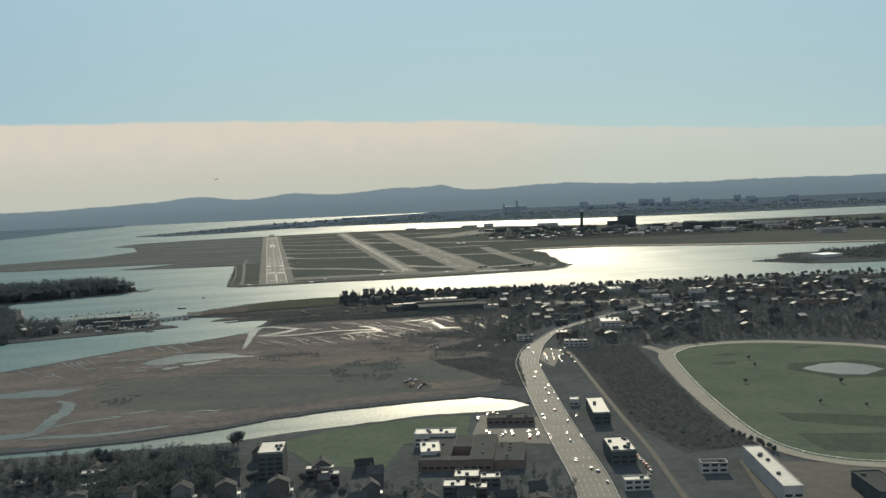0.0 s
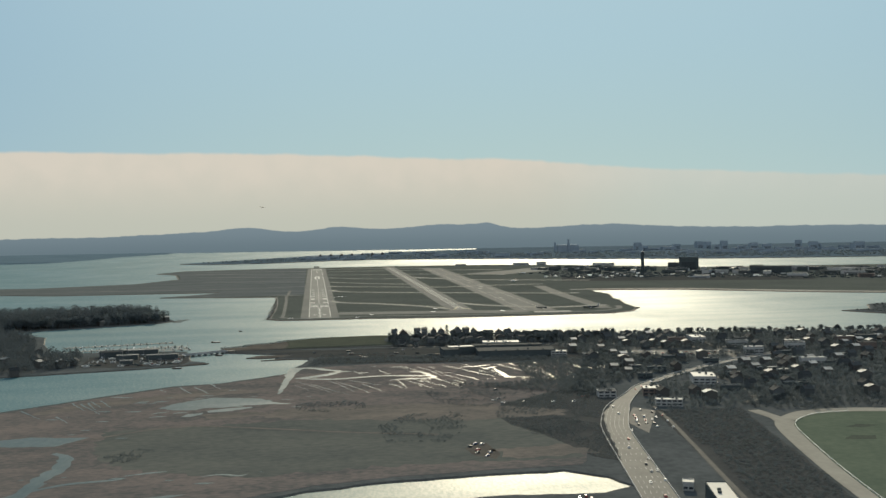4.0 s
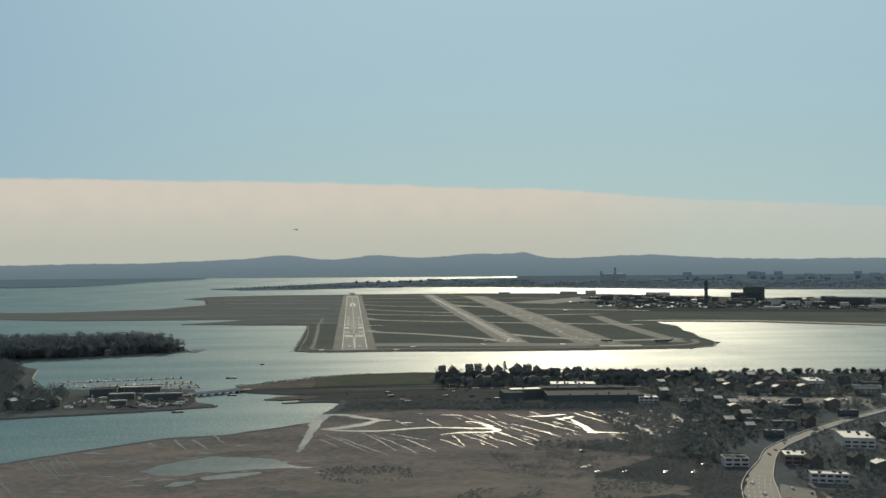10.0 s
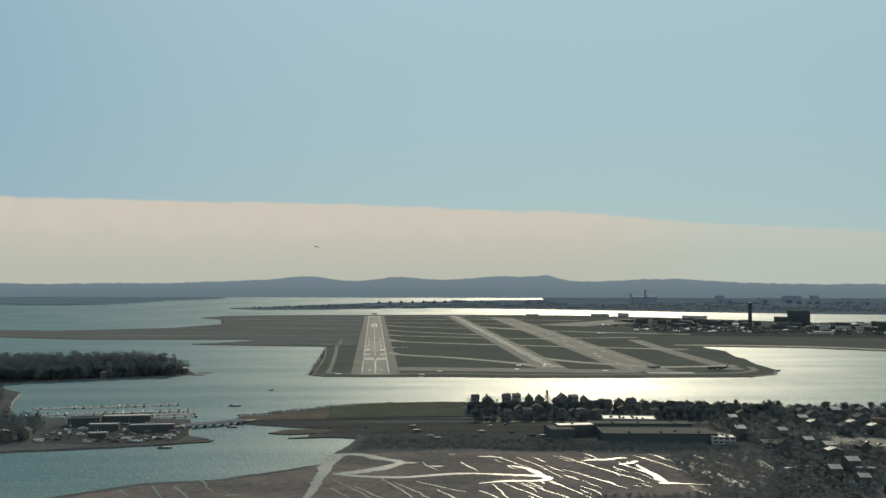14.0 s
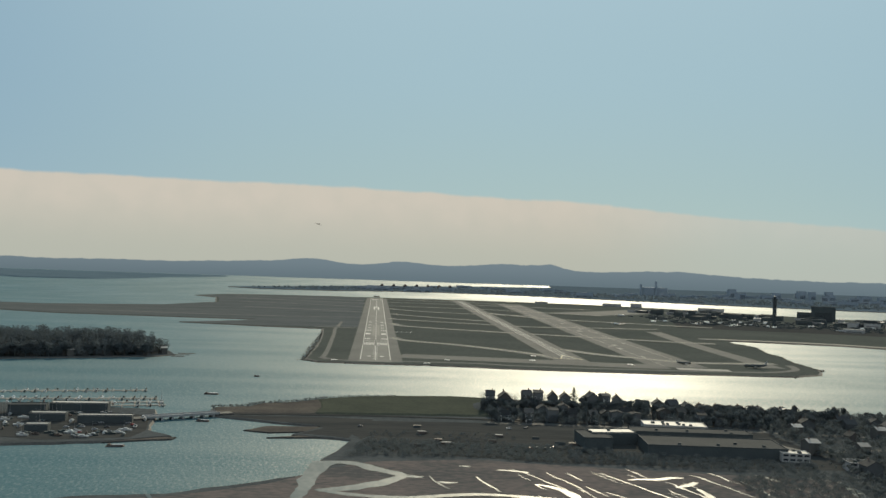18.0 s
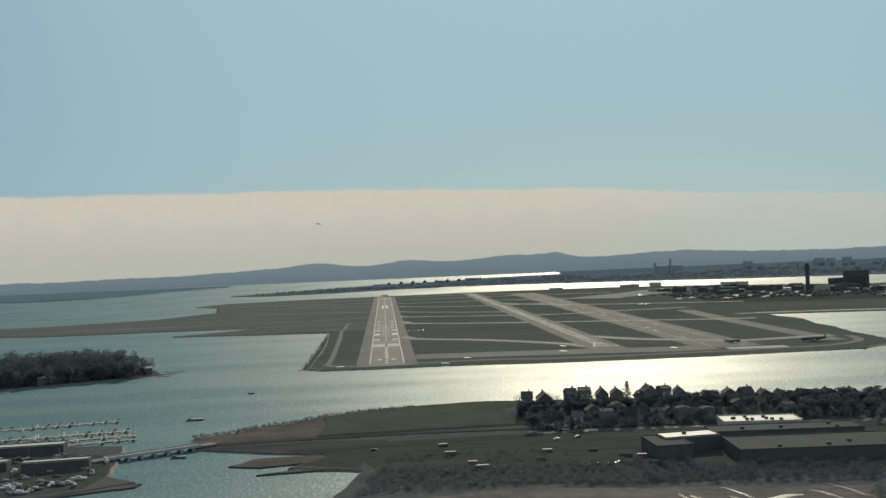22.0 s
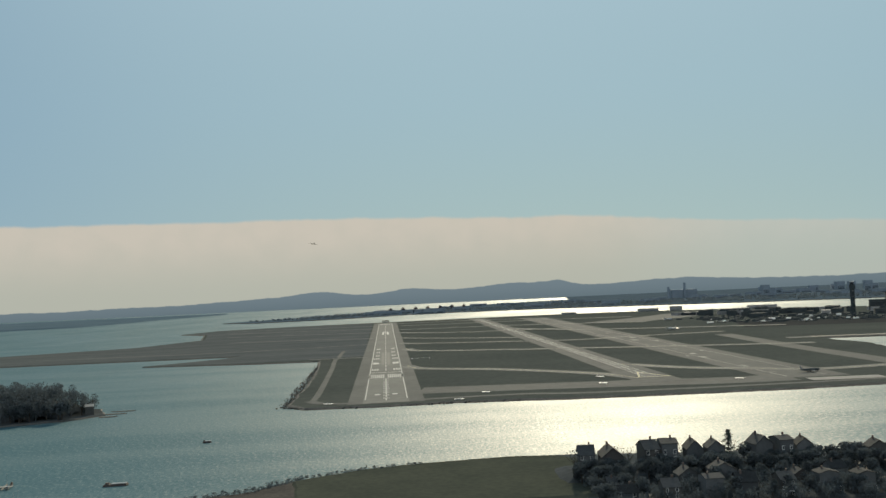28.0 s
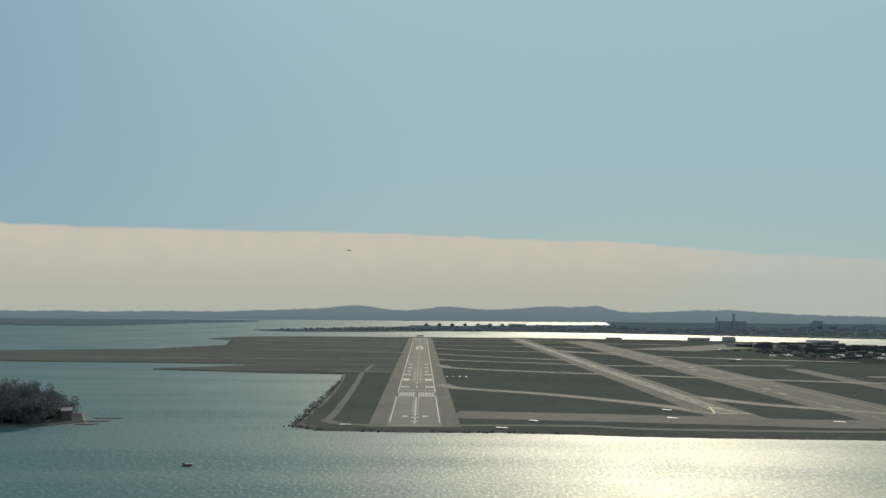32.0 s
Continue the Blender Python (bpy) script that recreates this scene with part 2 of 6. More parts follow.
    nt.links.new(ad.outputs[0], p.inputs["Specular IOR Level"])
    # the low sun's warm tone is put into the highlights
    p.inputs["Specular Tint"].default_value = (1.0, 0.85, 0.56, 1)
    return m


WATER = water_material("water", (0.043, 0.098, 0.116), 0.60, 0.5, 0.14, 0.24, 0.5, 0.8)
WEEDS = material("rank weeds", (0.062, 0.070, 0.056), (0.046, 0.053, 0.046), 1.0, 0.04, spec=0.0)
SEDGE = material("grey sedge", (0.090, 0.092, 0.084), (0.062, 0.067, 0.065), 1.0, 0.014, spec=0.0, stretch=(0.7, 1.3, 1), hard=0.24, fine=0.2)
YARD = material("dark yard cinders", (0.054, 0.054, 0.052), (0.037, 0.039, 0.039), 1.0, 0.03, spec=0.0, stretch=(0.25, 1.6, 1), hard=0.22)
POOL = water_material("pool water", (0.052, 0.074, 0.080), 0.46, 0.25, 0.03, 0.26, 0.25)
RIVER = water_material("calm river water", (0.055, 0.098, 0.104), 0.56, 0.4, 0.06, 0.32, 0.4)
FIELD = material("airfield grass", (0.075, 0.080, 0.073), (0.058, 0.064, 0.059), 1.0, 0.006, spec=0.0, fine=0.12)
MARSH = material("marsh", (0.122, 0.104, 0.098), (0.068, 0.068, 0.068), 1.0, 0.016, spec=0.0, stretch=(0.8, 1.4, 1), hard=0.20, fine=0.22)
TOWN = material("town ground", (0.074, 0.079, 0.081), (0.050, 0.055, 0.057), 1.0, 0.02, spec=0.0)
SHORE = material("stones", (0.10, 0.095, 0.085), (0.05, 0.048, 0.045), 0.9, 0.1)
# distance haze is put into the base colours of the far ground
FARLAND = material("far town ground in haze tone", (0.074, 0.098, 0.120), (0.058, 0.078, 0.096), 1.0, 0.004, spec=0.0)
PALELAND = material("far island ground in haze tone", (0.088, 0.122, 0.148), (0.070, 0.100, 0.124), 1.0, 0.004, spec=0.0)
BANKREED = material("brown bank reeds", (0.092, 0.082, 0.072), (0.058, 0.054, 0.050), 1.0, 0.05, spec=0.0)
# the wood's shade is put into this darker soil tone
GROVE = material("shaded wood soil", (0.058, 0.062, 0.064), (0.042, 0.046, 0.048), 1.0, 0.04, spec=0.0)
MUD = material("tidal mud", (0.096, 0.101, 0.101), (0.070, 0.077, 0.078), 1.0, 0.010, spec=0.0, stretch=(0.3, 1.6, 1), hard=0.2)
LAWN = material("lawn", (0.084, 0.099, 0.075), (0.064, 0.079, 0.061), 1.0, 0.02, spec=0.0)
OLIVE = material("rough winter grass", (0.062, 0.066, 0.052), (0.045, 0.050, 0.041), 1.0, 0.03, spec=0.0)
PAVE = material("runway concrete", (0.104, 0.108, 0.104), (0.080, 0.084, 0.082), 0.9, 0.012, spec=0.1)
SHOULDER = material("shoulder asphalt", (0.090, 0.093, 0.089), (0.070, 0.073, 0.071), 0.95, 0.012, spec=0.06)
ASPHALT = material("asphalt", (0.09, 0.088, 0.082), (0.06, 0.059, 0.056), 0.9, 0.03, spec=0.15)
DIRT = material("track dirt", (0.235, 0.222, 0.192), (0.19, 0.178, 0.155), 1.0, 0.03, spec=0.0)
PAINT = material("white paint", (0.75, 0.75, 0.72), (0.6, 0.6, 0.57), 0.6, 0.2)

# ---- builders ----


def mesh_of(name, bm, mat):
    me = bpy.data.meshes.new(name)
    bm.normal_update()
    bm.to_mesh(me)
    bm.free()
    for m in mat if isinstance(mat, (list, tuple)) else [mat]:
        me.materials.append(m)
    return me


def part(name, bm, mat, parent, label=""):
    """One mesh under a thing or a part."""
    ob = new(name, mesh_of(name, bm, mat) if isinstance(bm, bmesh.types.BMesh) else bm)
    ob.parent = parent
    return tagged(ob, label)


def thing(name, bm, mat, label, category, group="", kind="", at=None):
    ob = new(name, mesh_of(name, bm, mat) if bm is not None else None)
    if at is not None:
        ob.matrix_basis = at
    return tagged(ob, label, category, group, kind)


def jag(points, step, amp, seed=0.0):
    """A closed outline broken into short pieces that wander to both sides."""
    out = []
    for i, a in enumerate(points):
        b = points[(i + 1) % len(points)]
        a, b = Vector(a), Vector(b)
        d = b - a
        k = max(1, int(d.length / step))
        side = Vector((-d.y, d.x)).normalized()
        for j in range(k):
            q = a + d * (j / k)
            w = noise.noise(Vector((q.x * 0.7 / step, q.y * 0.7 / step, seed))) + 0.6 * noise.noise(Vector((q.x * 2 / step, q.y * 2 / step, seed + 5)))
            out.append(q + side * w * amp * (0.4 if j == 0 else 1))
    return out


def slab(points, top, foot, out=4.0, z0=-1.0):
    """A flat sheet with a sloping bank all round."""
    pts = [Vector((p[0], p[1])) for p in points]
    if sum(a.x * b.y - b.x * a.y for a, b in zip(pts, pts[1:] + pts[:1])) < 0:
        pts.reverse()
    n = len(pts)
    bm = bmesh.new()
    verts, _, faces, _, _, _ = delaunay_2d_cdt(pts, [], [list(range(n))], 1, 1e-4)
    vs = [bm.verts.new((v.x, v.y, top)) for v in verts]
    for f in faces:
        bm.faces.new([vs[i] for i in f])
    bmesh.ops.recalc_face_normals(bm, faces=bm.faces)
    if sum(f.normal.z * f.calc_area() for f in bm.faces) < 0:
        bmesh.ops.reverse_faces(bm, faces=bm.faces)
    up = [bm.verts.new((p.x, p.y, top - 0.01)) for p in pts]
    low = []
    for i in range(n):
        t = pts[(i + 1) % n] - pts[i - 1]
        t = Vector((t.y, -t.x)).normalized() if t.length > 1e-6 else Vector((0, 0))
        low.append(bm.verts.new((pts[i].x + t.x * out, pts[i].y + t.y * out, z0)))
    for i in range(n):
        f = bm.faces.new((up[i], low[i], low[(i + 1) % n], up[(i + 1) % n]))
        f.material_index = 1
    return bm


def ribbon(line, width, z, ends=None):
    """A strip along a line of (x, y) or with a width of its own at every point."""
    bm = bmesh.new()
    rows = []
    n = len(line)
    for i in range(n):
        a, b = Vector(line[max(i - 1, 0)][:2]), Vector(line[min(i + 1, n - 1)][:2])
        d = (b - a).normalized()
        w = (line[i][2] if len(line[i]) > 2 else width) / 2
        s = Vector((-d.y, d.x)) * w
        p = Vector(line[i][:2])
        rows.append((bm.verts.new((p.x + s.x, p.y + s.y, z)), bm.verts.new((p.x - s.x, p.y - s.y, z))))
    for (a, b), (c, d) in zip(rows, rows[1:]):
        bm.faces.new((a, b, d, c))
    bmesh.ops.recalc_face_normals(bm, faces=bm.faces)
    if bm.faces and sum(f.normal.z for f in bm.faces) < 0:
        bmesh.ops.reverse_faces(bm, faces=bm.faces)
    return bm


def smooth_line(points, k=6):
    """A curve through the points."""
    out = []
    n = len(points)
    for i in range(n - 1):
        p = [Vector(points[max(0, min(n - 1, j))]) for j in (i - 1, i, i + 1, i + 2)]
        for j in range(k):
            t = j / k
            out.append(0.5 * (2 * p[1] + (p[2] - p[0]) * t + (2 * p[0] - 5 * p[1] + 4 * p[2] - p[3]) * t * t + (3 * p[1] - p[0] - 3 * p[2] + p[3]) * t ** 3))
    out.append(Vector(points[-1]))
    return out


def inside(p, poly):
    hit = False
    for i in range(len(poly)):
        (x0, y0), (x1, y1) = poly[i - 1], poly[i]
        if (y0 > p[1]) != (y1 > p[1]) and p[0] < (x1 - x0) * (p[1] - y0) / (y1 - y0) + x0:
            hit = not hit
    return hit


def box(bm, x0, x1, y0, y1, z0, z1):
    v = [bm.verts.new(c) for c in ((x0, y0, z0), (x1, y0, z0), (x1, y1, z0), (x0, y1, z0), (x0, y0, z1), (x1, y0, z1), (x1, y1, z1), (x0, y1, z1))]
    return [bm.faces.new([v[i] for i in f]) for f in ((3, 2, 1, 0), (4, 5, 6, 7), (0, 1, 5, 4), (1, 2, 6, 5), (2, 3, 7, 6), (3, 0, 4, 7))]


# ---- water and land ----
bm = bmesh.new()
bm.faces.new([bm.verts.new(c) for c in ((-9000, -2500, 0), (9000, -2500, 0), (9000, 11500, 0), (-9000, 11500, 0))])
thing("water", bm, WATER, "rippled grey-green harbour water under a low sun", "water", kind="structure")

AIRFIELD = [(-112, 1415), (-94, 1381), (-15, 1374), (53, 1377), (187, 1355), (350, 1346), (556, 1352), (610, 1385), (640, 1455), (646, 1560), (668, 1650), (670, 1720), (700, 1845), (690, 1930),
            (700, 2005), (920, 1955), (1060, 1850), (1193, 1750), (1323, 1683), (1700, 1500), (3200, 900), (4600, 900), (4600, 2900), (2500, 3010), (1800, 3110), (1490, 3150), (1250, 3400), (1050, 3600),
            (800, 3780), (460, 3850), (0, 3850), (-377, 3830), (-620, 3760), (-700, 3560), (-600, 3420), (-534, 3060), (-640, 2800), (-928, 2660), (-1500, 2760), (-2600, 3000), (-2600, 2800), (-1300, 2480), (-1009, 2400),
            (-760, 2290), (-298, 2262), (-330, 2190), (-437, 2100), (-246, 2045), (-132, 2026), (-122, 1890), (-114, 1720), (-111, 1580)]
thing("ground", slab(jag(AIRFIELD, 14, 3.0), 2.0, 0, 7), [FIELD, SHORE], "brown-green airfield turf edged with grey stones", "ground", kind="structure")
MAIN = [(-900, -900), (-900, 100), (-400, 96), (-216, 108), (-92, 101), (-50, 99), (-8, 112), (36, 120), (106, 132), (176, 127), (200, 140), (190, 165), (164, 189), (114, 187), (40, 180), (-17, 166), (-53, 147), (-115, 130), (-176, 125),
        (-280, 124), (-430, 150), (-560, 400), (-330, 490), (-243, 566), (-174, 622), (-124, 632), (-75, 668), (-48, 690), (-42, 740), (-33, 770), (-25, 812), (-72, 830), (-50, 868), (-105, 890), (-152, 912), (-157, 955), (-126, 965), (-118, 987), (-87, 999), (-68, 1023), (-26, 1045), (12, 1055), (64, 1062), (110, 1060),
        (250, 1035), (400, 1000), (600, 985), (800, 950), (1000, 905), (1300, 850), (2000, 700), (3200, 400), (3200, -900)]
thing("ground", slab(jag(MAIN, 11, 2.5, 3), 1.5, 0, 3), [TOWN, SHORE], "dark scrubby ground of the shore town", "ground", kind="structure")
PENINSULA = [(-1200, 640), (-600, 700), (-343, 752), (-275, 766), (-203, 786), (-163, 811), (-186, 832), (-196, 900), (-205, 935), (-260, 945), (-400, 960), (-445, 1085), (-470, 1180), (-560, 1282), (-491, 1318), (-417, 1348), (-317, 1393), (-297, 1420), (-315, 1470), (-400, 1530), (-1200, 1600)]
thing("ground", slab(jag(PENINSULA, 9, 2.5, 8), 1.6, 0, 3), [TOWN, SHORE], "dark wooded peninsula with a stony edge", "ground", kind="structure")
FARSHORE = [(-780, 4720), (-600, 4540), (-250, 4600), (150, 4860), (600, 4750), (900, 4600), (1400, 4260), (2000, 3980), (2700, 3850), (4600, 3700), (6500, 5000), (6500, 9000), (1500, 9000), (1150, 6800), (600, 6500), (200, 6000), (-50, 5900), (-318, 5450)]
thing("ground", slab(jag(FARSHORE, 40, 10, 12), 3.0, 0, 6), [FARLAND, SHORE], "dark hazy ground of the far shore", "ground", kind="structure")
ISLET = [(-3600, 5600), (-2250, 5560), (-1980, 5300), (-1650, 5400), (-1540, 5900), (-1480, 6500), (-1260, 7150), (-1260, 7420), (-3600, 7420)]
thing("ground", slab(jag(ISLET, 40, 10, 15), 7.0, 0, 30), [PALELAND, PALELAND], "low wooded island far off in haze-blue tone", "ground", kind="structure")



def hill_at(x, y):
    """The height of the low hill under the wood on the point."""
    south = 1284 + max(0.0, x + 560) * 0.457
    north = 1470 + min(86.0, max(0.0, -315 - x)) * 0.7
    a = max(0.0, 1 - abs(y - (south + north) / 2) / max(4.0, (north - south) / 2 - 8)) * min(1.0, max(0.0, (-300 - x) / 60))
    a = min(1.0, a * 1.6)
    return 1.5 + 13 * (a * a * (3 - 2 * a))


bm = bmesh.new()
grid = {}
for i in range(60):
    for j in range(23):
        x, y = -1180 + i * 15, 1340 + j * 10
        grid[i, j] = bm.verts.new((x, y, hill_at(x, y) - 0.1 + noise.noise(Vector((x * 0.03, y * 0.03, 2))) * 0.5))
for i in range(59):
    for j in range(22):
        if hill_at(-1172 + i * 15, 1345 + j * 10) > 2.2 and all(inside((-1172 + i * 15 + dx, 1345 + j * 10 + dy), PENINSULA) for dx in (-14, 14) for dy in (-10, 10)):
            bm.faces.new((grid[i, j], grid[i + 1, j], grid[i + 1, j + 1], grid[i, j + 1]))
bmesh.ops.delete(bm, geom=[v for v in bm.verts if not v.link_faces], context="VERTS")
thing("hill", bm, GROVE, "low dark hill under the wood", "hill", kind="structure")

# marsh on the mainland
MARSHLAND = [(-420, 165), (-176, 135), (-115, 140), (-53, 157), (-17, 176), (40, 190), (114, 197), (180, 200), (205, 260), (228, 420), (250, 560), (300, 640), (310, 700), (130, 730), (60, 745), (-10, 730), (-40, 700), (-70, 660), (-124, 624), (-174, 612), (-243, 555), (-325, 485), (-540, 395)]
thing("marsh", slab(jag(MARSHLAND, 12, 3, 21), 1.75, 0, 1.0, 1.4), [MARSH, MARSH], "red-brown tidal marsh of dead winter grass", "marsh", kind="structure")
BERM = [(-62, 931), (0, 936), (98, 941), (104, 1000), (106, 1040), (93, 1054), (64, 1058), (12, 1051), (-25, 1041), (-64, 1016), (-58, 970)]
thing("grass_bank", slab(jag(BERM, 8, 2, 25), 2.9, 0, 4, 1.4), [OLIVE, OLIVE], "dull green grass bank along the water", "grass bank", kind="structure")
REEDBANK = [(-150, 922), (-62, 929), (-58, 970), (-66, 1014), (-86, 994), (-116, 982), (-124, 961), (-152, 953)]
thing("reed_bank", slab(jag(REEDBANK, 7, 2, 26), 2.4, 0, 3, 1.4), [BANKREED, BANKREED], "brown reedy bank beside the causeway", "grass bank", kind="structure")

thing("river", slab([(-430, 98), (-216, 106), (-92, 99), (-8, 110), (106, 130), (176, 125), (204, 140), (192, 168), (164, 192), (114, 190), (40, 183), (-17, 169), (-53, 150), (-115, 133), (-176, 128), (-280, 127), (-430, 152)], 0.25, 0, 0.2, -0.2), [RIVER, RIVER], "calm bright river winding past the marsh", "river", kind="structure")

# racetrack
OVAL = smooth_line([(396, 318), (379, 282), (350, 168), (331, 76), (320, 10), (318, -22), (321, -50), (334, -77), (362, -98), (420, -116), (500, -100), (575, -30), (612, 80), (622, 180), (604, 262), (543, 322), (486, 347), (432, 345), (396, 318)])
thing("racetrack", ribbon([(p.x, p.y, 11 + max(0, p.y) * 0.017) for p in OVAL], 12, 1.85), DIRT, "pale dirt oval of a horse racing track", "racetrack", kind="structure")
thing("racetrack_chute", ribbon([(388, 300), (392, 330), (388, 364)], 12, 1.82), DIRT, "short pale dirt chute at the head of the track", "racetrack", kind="structure")
INNER = []
for a, b, c in zip(OVAL[-2:-1] + OVAL[:-1], OVAL, OVAL[1:] + OVAL[1:2]):
    d = (c - a).normalized()
    INNER.append(b + Vector((-d.y, d.x)) * (6.2 + max(0, b.y) * 0.0085))
bm = bmesh.new()
bm.faces.new([bm.verts.new((p.x, p.y, 1.75)) for p in OVAL[:-1]])
bmesh.ops.recalc_face_normals(bm, faces=bm.faces)
thing("infield", bm, LAWN, "green turf inside the racing oval", "grass", kind="structure")

for k, pl in enumerate(([(405, 238), (418, 250), (436, 246), (430, 234)], [(430, 280), (445, 290), (462, 282), (446, 276)], [(520, 288), (535, 298), (556, 290), (540, 282)], [(367, 45), (393, 34), (431, 10), (470, -5), (460, -28), (416, -20), (391, -3), (366, 18)], [(350, -14), (395, -28), (440, -45), (430, -70), (374, -74), (345, -58)], [(460, 190), (474, 215), (540, 212), (560, 180), (530, 130), (480, 138)])):
    thing("rough_patch", slab(jag(pl, 6, 1.6, 90 + k), 1.79, 0, 0.4, 1.7), [WEEDS, WEEDS], "dark weedy patch in the racecourse turf", "grass", kind="structure")
RAILYARD = [(-20, 822), (-38, 868), (-24, 900), (120, 904), (332, 888), (338, 735), (130, 740), (60, 755), (-8, 765)]
thing("rail_yard", slab(jag(RAILYARD, 9, 2, 95), 1.6, 0, 0.6, 1.4), [YARD, YARD], "dark brown weedy cinders of the rail yard", "yard", kind="structure")
thing("mud_shore", slab(jag([(-146, 910), (-104, 893), (-56, 872), (-50, 858), (-66, 834), (-28, 818), (-20, 880), (-10, 908), (-70, 914)], 7, 1.5, 96), 1.57, 0, 0.4, 1.3), [YARD, YARD], "brown muddy ground beside the tidal inlet", "ground", kind="structure")
thing("shore_rise", slab(jag([(92, 974), (92, 1006), (160, 1003), (236, 996), (240, 972)], 8, 1, 97), 5.0, 0, 13, 1.3), [TOWN, TOWN], "low rise of dark garden ground under shore houses", "ground", kind="structure")
EASTSPIT = [(993, 1267), (1062, 1285), (1110, 1372), (1122, 1384), (1334, 1411), (1444, 1460), (1700, 1380), (1700, 900), (1230, 1100), (1134, 1119), (1059, 1153)]
thing("ground", slab(jag(EASTSPIT, 14, 4, 98), 1.8, 0, 4), [TOWN, SHORE], "low dark wooded spit across the inlet", "ground", kind="structure")
thing("sedge_meadow", slab(jag([(-185, 300), (-150, 245), (-60, 205), (60, 222), (185, 218), (214, 330), (226, 430), (120, 428), (0, 404), (-86, 396), (-196, 384)], 6, 9, 99), 1.785, 0, 0.5, 1.6), [SEDGE, SEDGE], "dull grey-green sedge in the marsh", "marsh", kind="structure")

FLATS = [(-140, 2062), (-246, 2052), (-425, 2101), (-325, 2195), (-300, 2268), (-760, 2298), (-1009, 2408), (-2500, 2812), (-2500, 2985), (-928, 2648), (-632, 2795), (-528, 3058), (-592, 3420), (-686, 3560), (-608, 3745), (-380, 3810), (-92, 3810), (-74, 2700), (-60, 2092)]
thing("mud_flats", slab(jag(FLATS, 24, 6, 18), 2.07, 0, 0.3, 1.9), [MUD, MUD], "grey-brown tidal flats beside the airfield", "mud flats", kind="structure")

# runways and taxiways
thing("runway", ribbon([(-16, 1388), (-48, 3760)], 76, 2.12), SHOULDER, "wide grey runway running out over the field", "runway", kind="structure")
thing("runway", ribbon([(-16, 1388), (-48, 3760)], 46, 2.26), PAVE, "worn concrete runway with rubber streaks", "runway", kind="structure")
thing("runway", ribbon([(275, 1450), (268, 3760)], 52, 2.24), SHOULDER, "broad grey shoulders of the second runway", "runway", kind="structure")
thing("runway", ribbon([(278, 1500), (268, 3760)], 15, 2.36), PAVE, "second pale concrete runway", "runway", kind="structure")
thing("taxiway", ribbon([(424, 1425), (440, 3560)], 84, 2.12), SHOULDER, "broad grey taxiway", "taxiway", kind="structure")
thing("taxiway", ribbon([(572, 1450), (584, 1900), (604, 2190), (606, 2215)], 34, 2.14), SHOULDER, "grey taxiway along the inlet", "taxiway", kind="structure")

# ---- more materials ----
TREE = material("bare twigs", (0.104, 0.118, 0.121), (0.082, 0.094, 0.098), 1.0, 0.15, spec=0.0, vary=0.18, through=0.35)
DARKWOOD = material("dense dark twigs", (0.092, 0.106, 0.112), (0.076, 0.089, 0.095), 1.0, 0.15, spec=0.0, vary=0.10, through=0.28)
PINE = material("pine needles", (0.088, 0.106, 0.098), (0.062, 0.078, 0.074), 1.0, 0.4, spec=0.0, vary=0.2, through=0.25)
BARK = material("bark", (0.07, 0.06, 0.05), (0.04, 0.035, 0.03), 0.95, 0.8, spec=0.1)
SCRUB = material("winter scrub", (0.098, 0.096, 0.090), (0.066, 0.067, 0.066), 1.0, 0.1, spec=0.0, through=0.3)
REED = material("reeds", (0.128, 0.112, 0.100), (0.080, 0.076, 0.072), 1.0, 0.02, spec=0.0, stretch=(0.7, 1.5, 1), hard=0.22, fine=0.25)
WALLS = [material("clapboard " + n, c, None, 0.8, 0.3, vary=0.15) for n, c in (("white", (0.100, 0.105, 0.108)), ("grey", (0.066, 0.072, 0.075)), ("tan", (0.074, 0.072, 0.067)), ("brown", (0.058, 0.054, 0.051)), ("blue", (0.056, 0.066, 0.077)))]
SHINGLE = material("roof shingles", (0.052, 0.054, 0.055), (0.036, 0.037, 0.038), 0.95, 0.5, spec=0.1, vary=0.35)
BRICK = material("brickwork", (0.125, 0.098, 0.086), (0.092, 0.073, 0.066), 0.9, 0.3)
CONCRETE = material("concrete wall", (0.30, 0.30, 0.295), (0.22, 0.22, 0.215), 0.8, 0.1)
DARKWALL = material("dark metal siding", (0.060, 0.070, 0.073), (0.045, 0.054, 0.057), 0.9, 0.1, spec=0.1)
MEMBRANE = material("pale roof membrane", (0.33, 0.32, 0.295), (0.25, 0.243, 0.225), 0.7, 0.06, spec=0.3)
GRAVEL = material("grey roof gravel", (0.052, 0.055, 0.056), (0.039, 0.042, 0.043), 0.95, 0.08, spec=0.03)
GLASS = material("dark window glass", (0.03, 0.035, 0.04), (0.02, 0.024, 0.03), 0.08, 0.5, spec=0.6)
METAL = material("grey metal", (0.35, 0.35, 0.35), (0.25, 0.25, 0.25), 0.4, 0.5, metal=0.6)
WOOD = material("weathered timber", (0.20, 0.175, 0.15), (0.13, 0.115, 0.10), 0.85, 0.5)
HULL = material("boat gelcoat", (0.42, 0.43, 0.43), (0.32, 0.33, 0.33), 0.3, 0.5, spec=0.5, vary=0.4)
RUST = material("rusty steel", (0.09, 0.07, 0.06), (0.05, 0.045, 0.042), 0.7, 0.4)
TYRE = material("rubber", (0.02, 0.02, 0.02), (0.03, 0.03, 0.03), 0.8, 2)
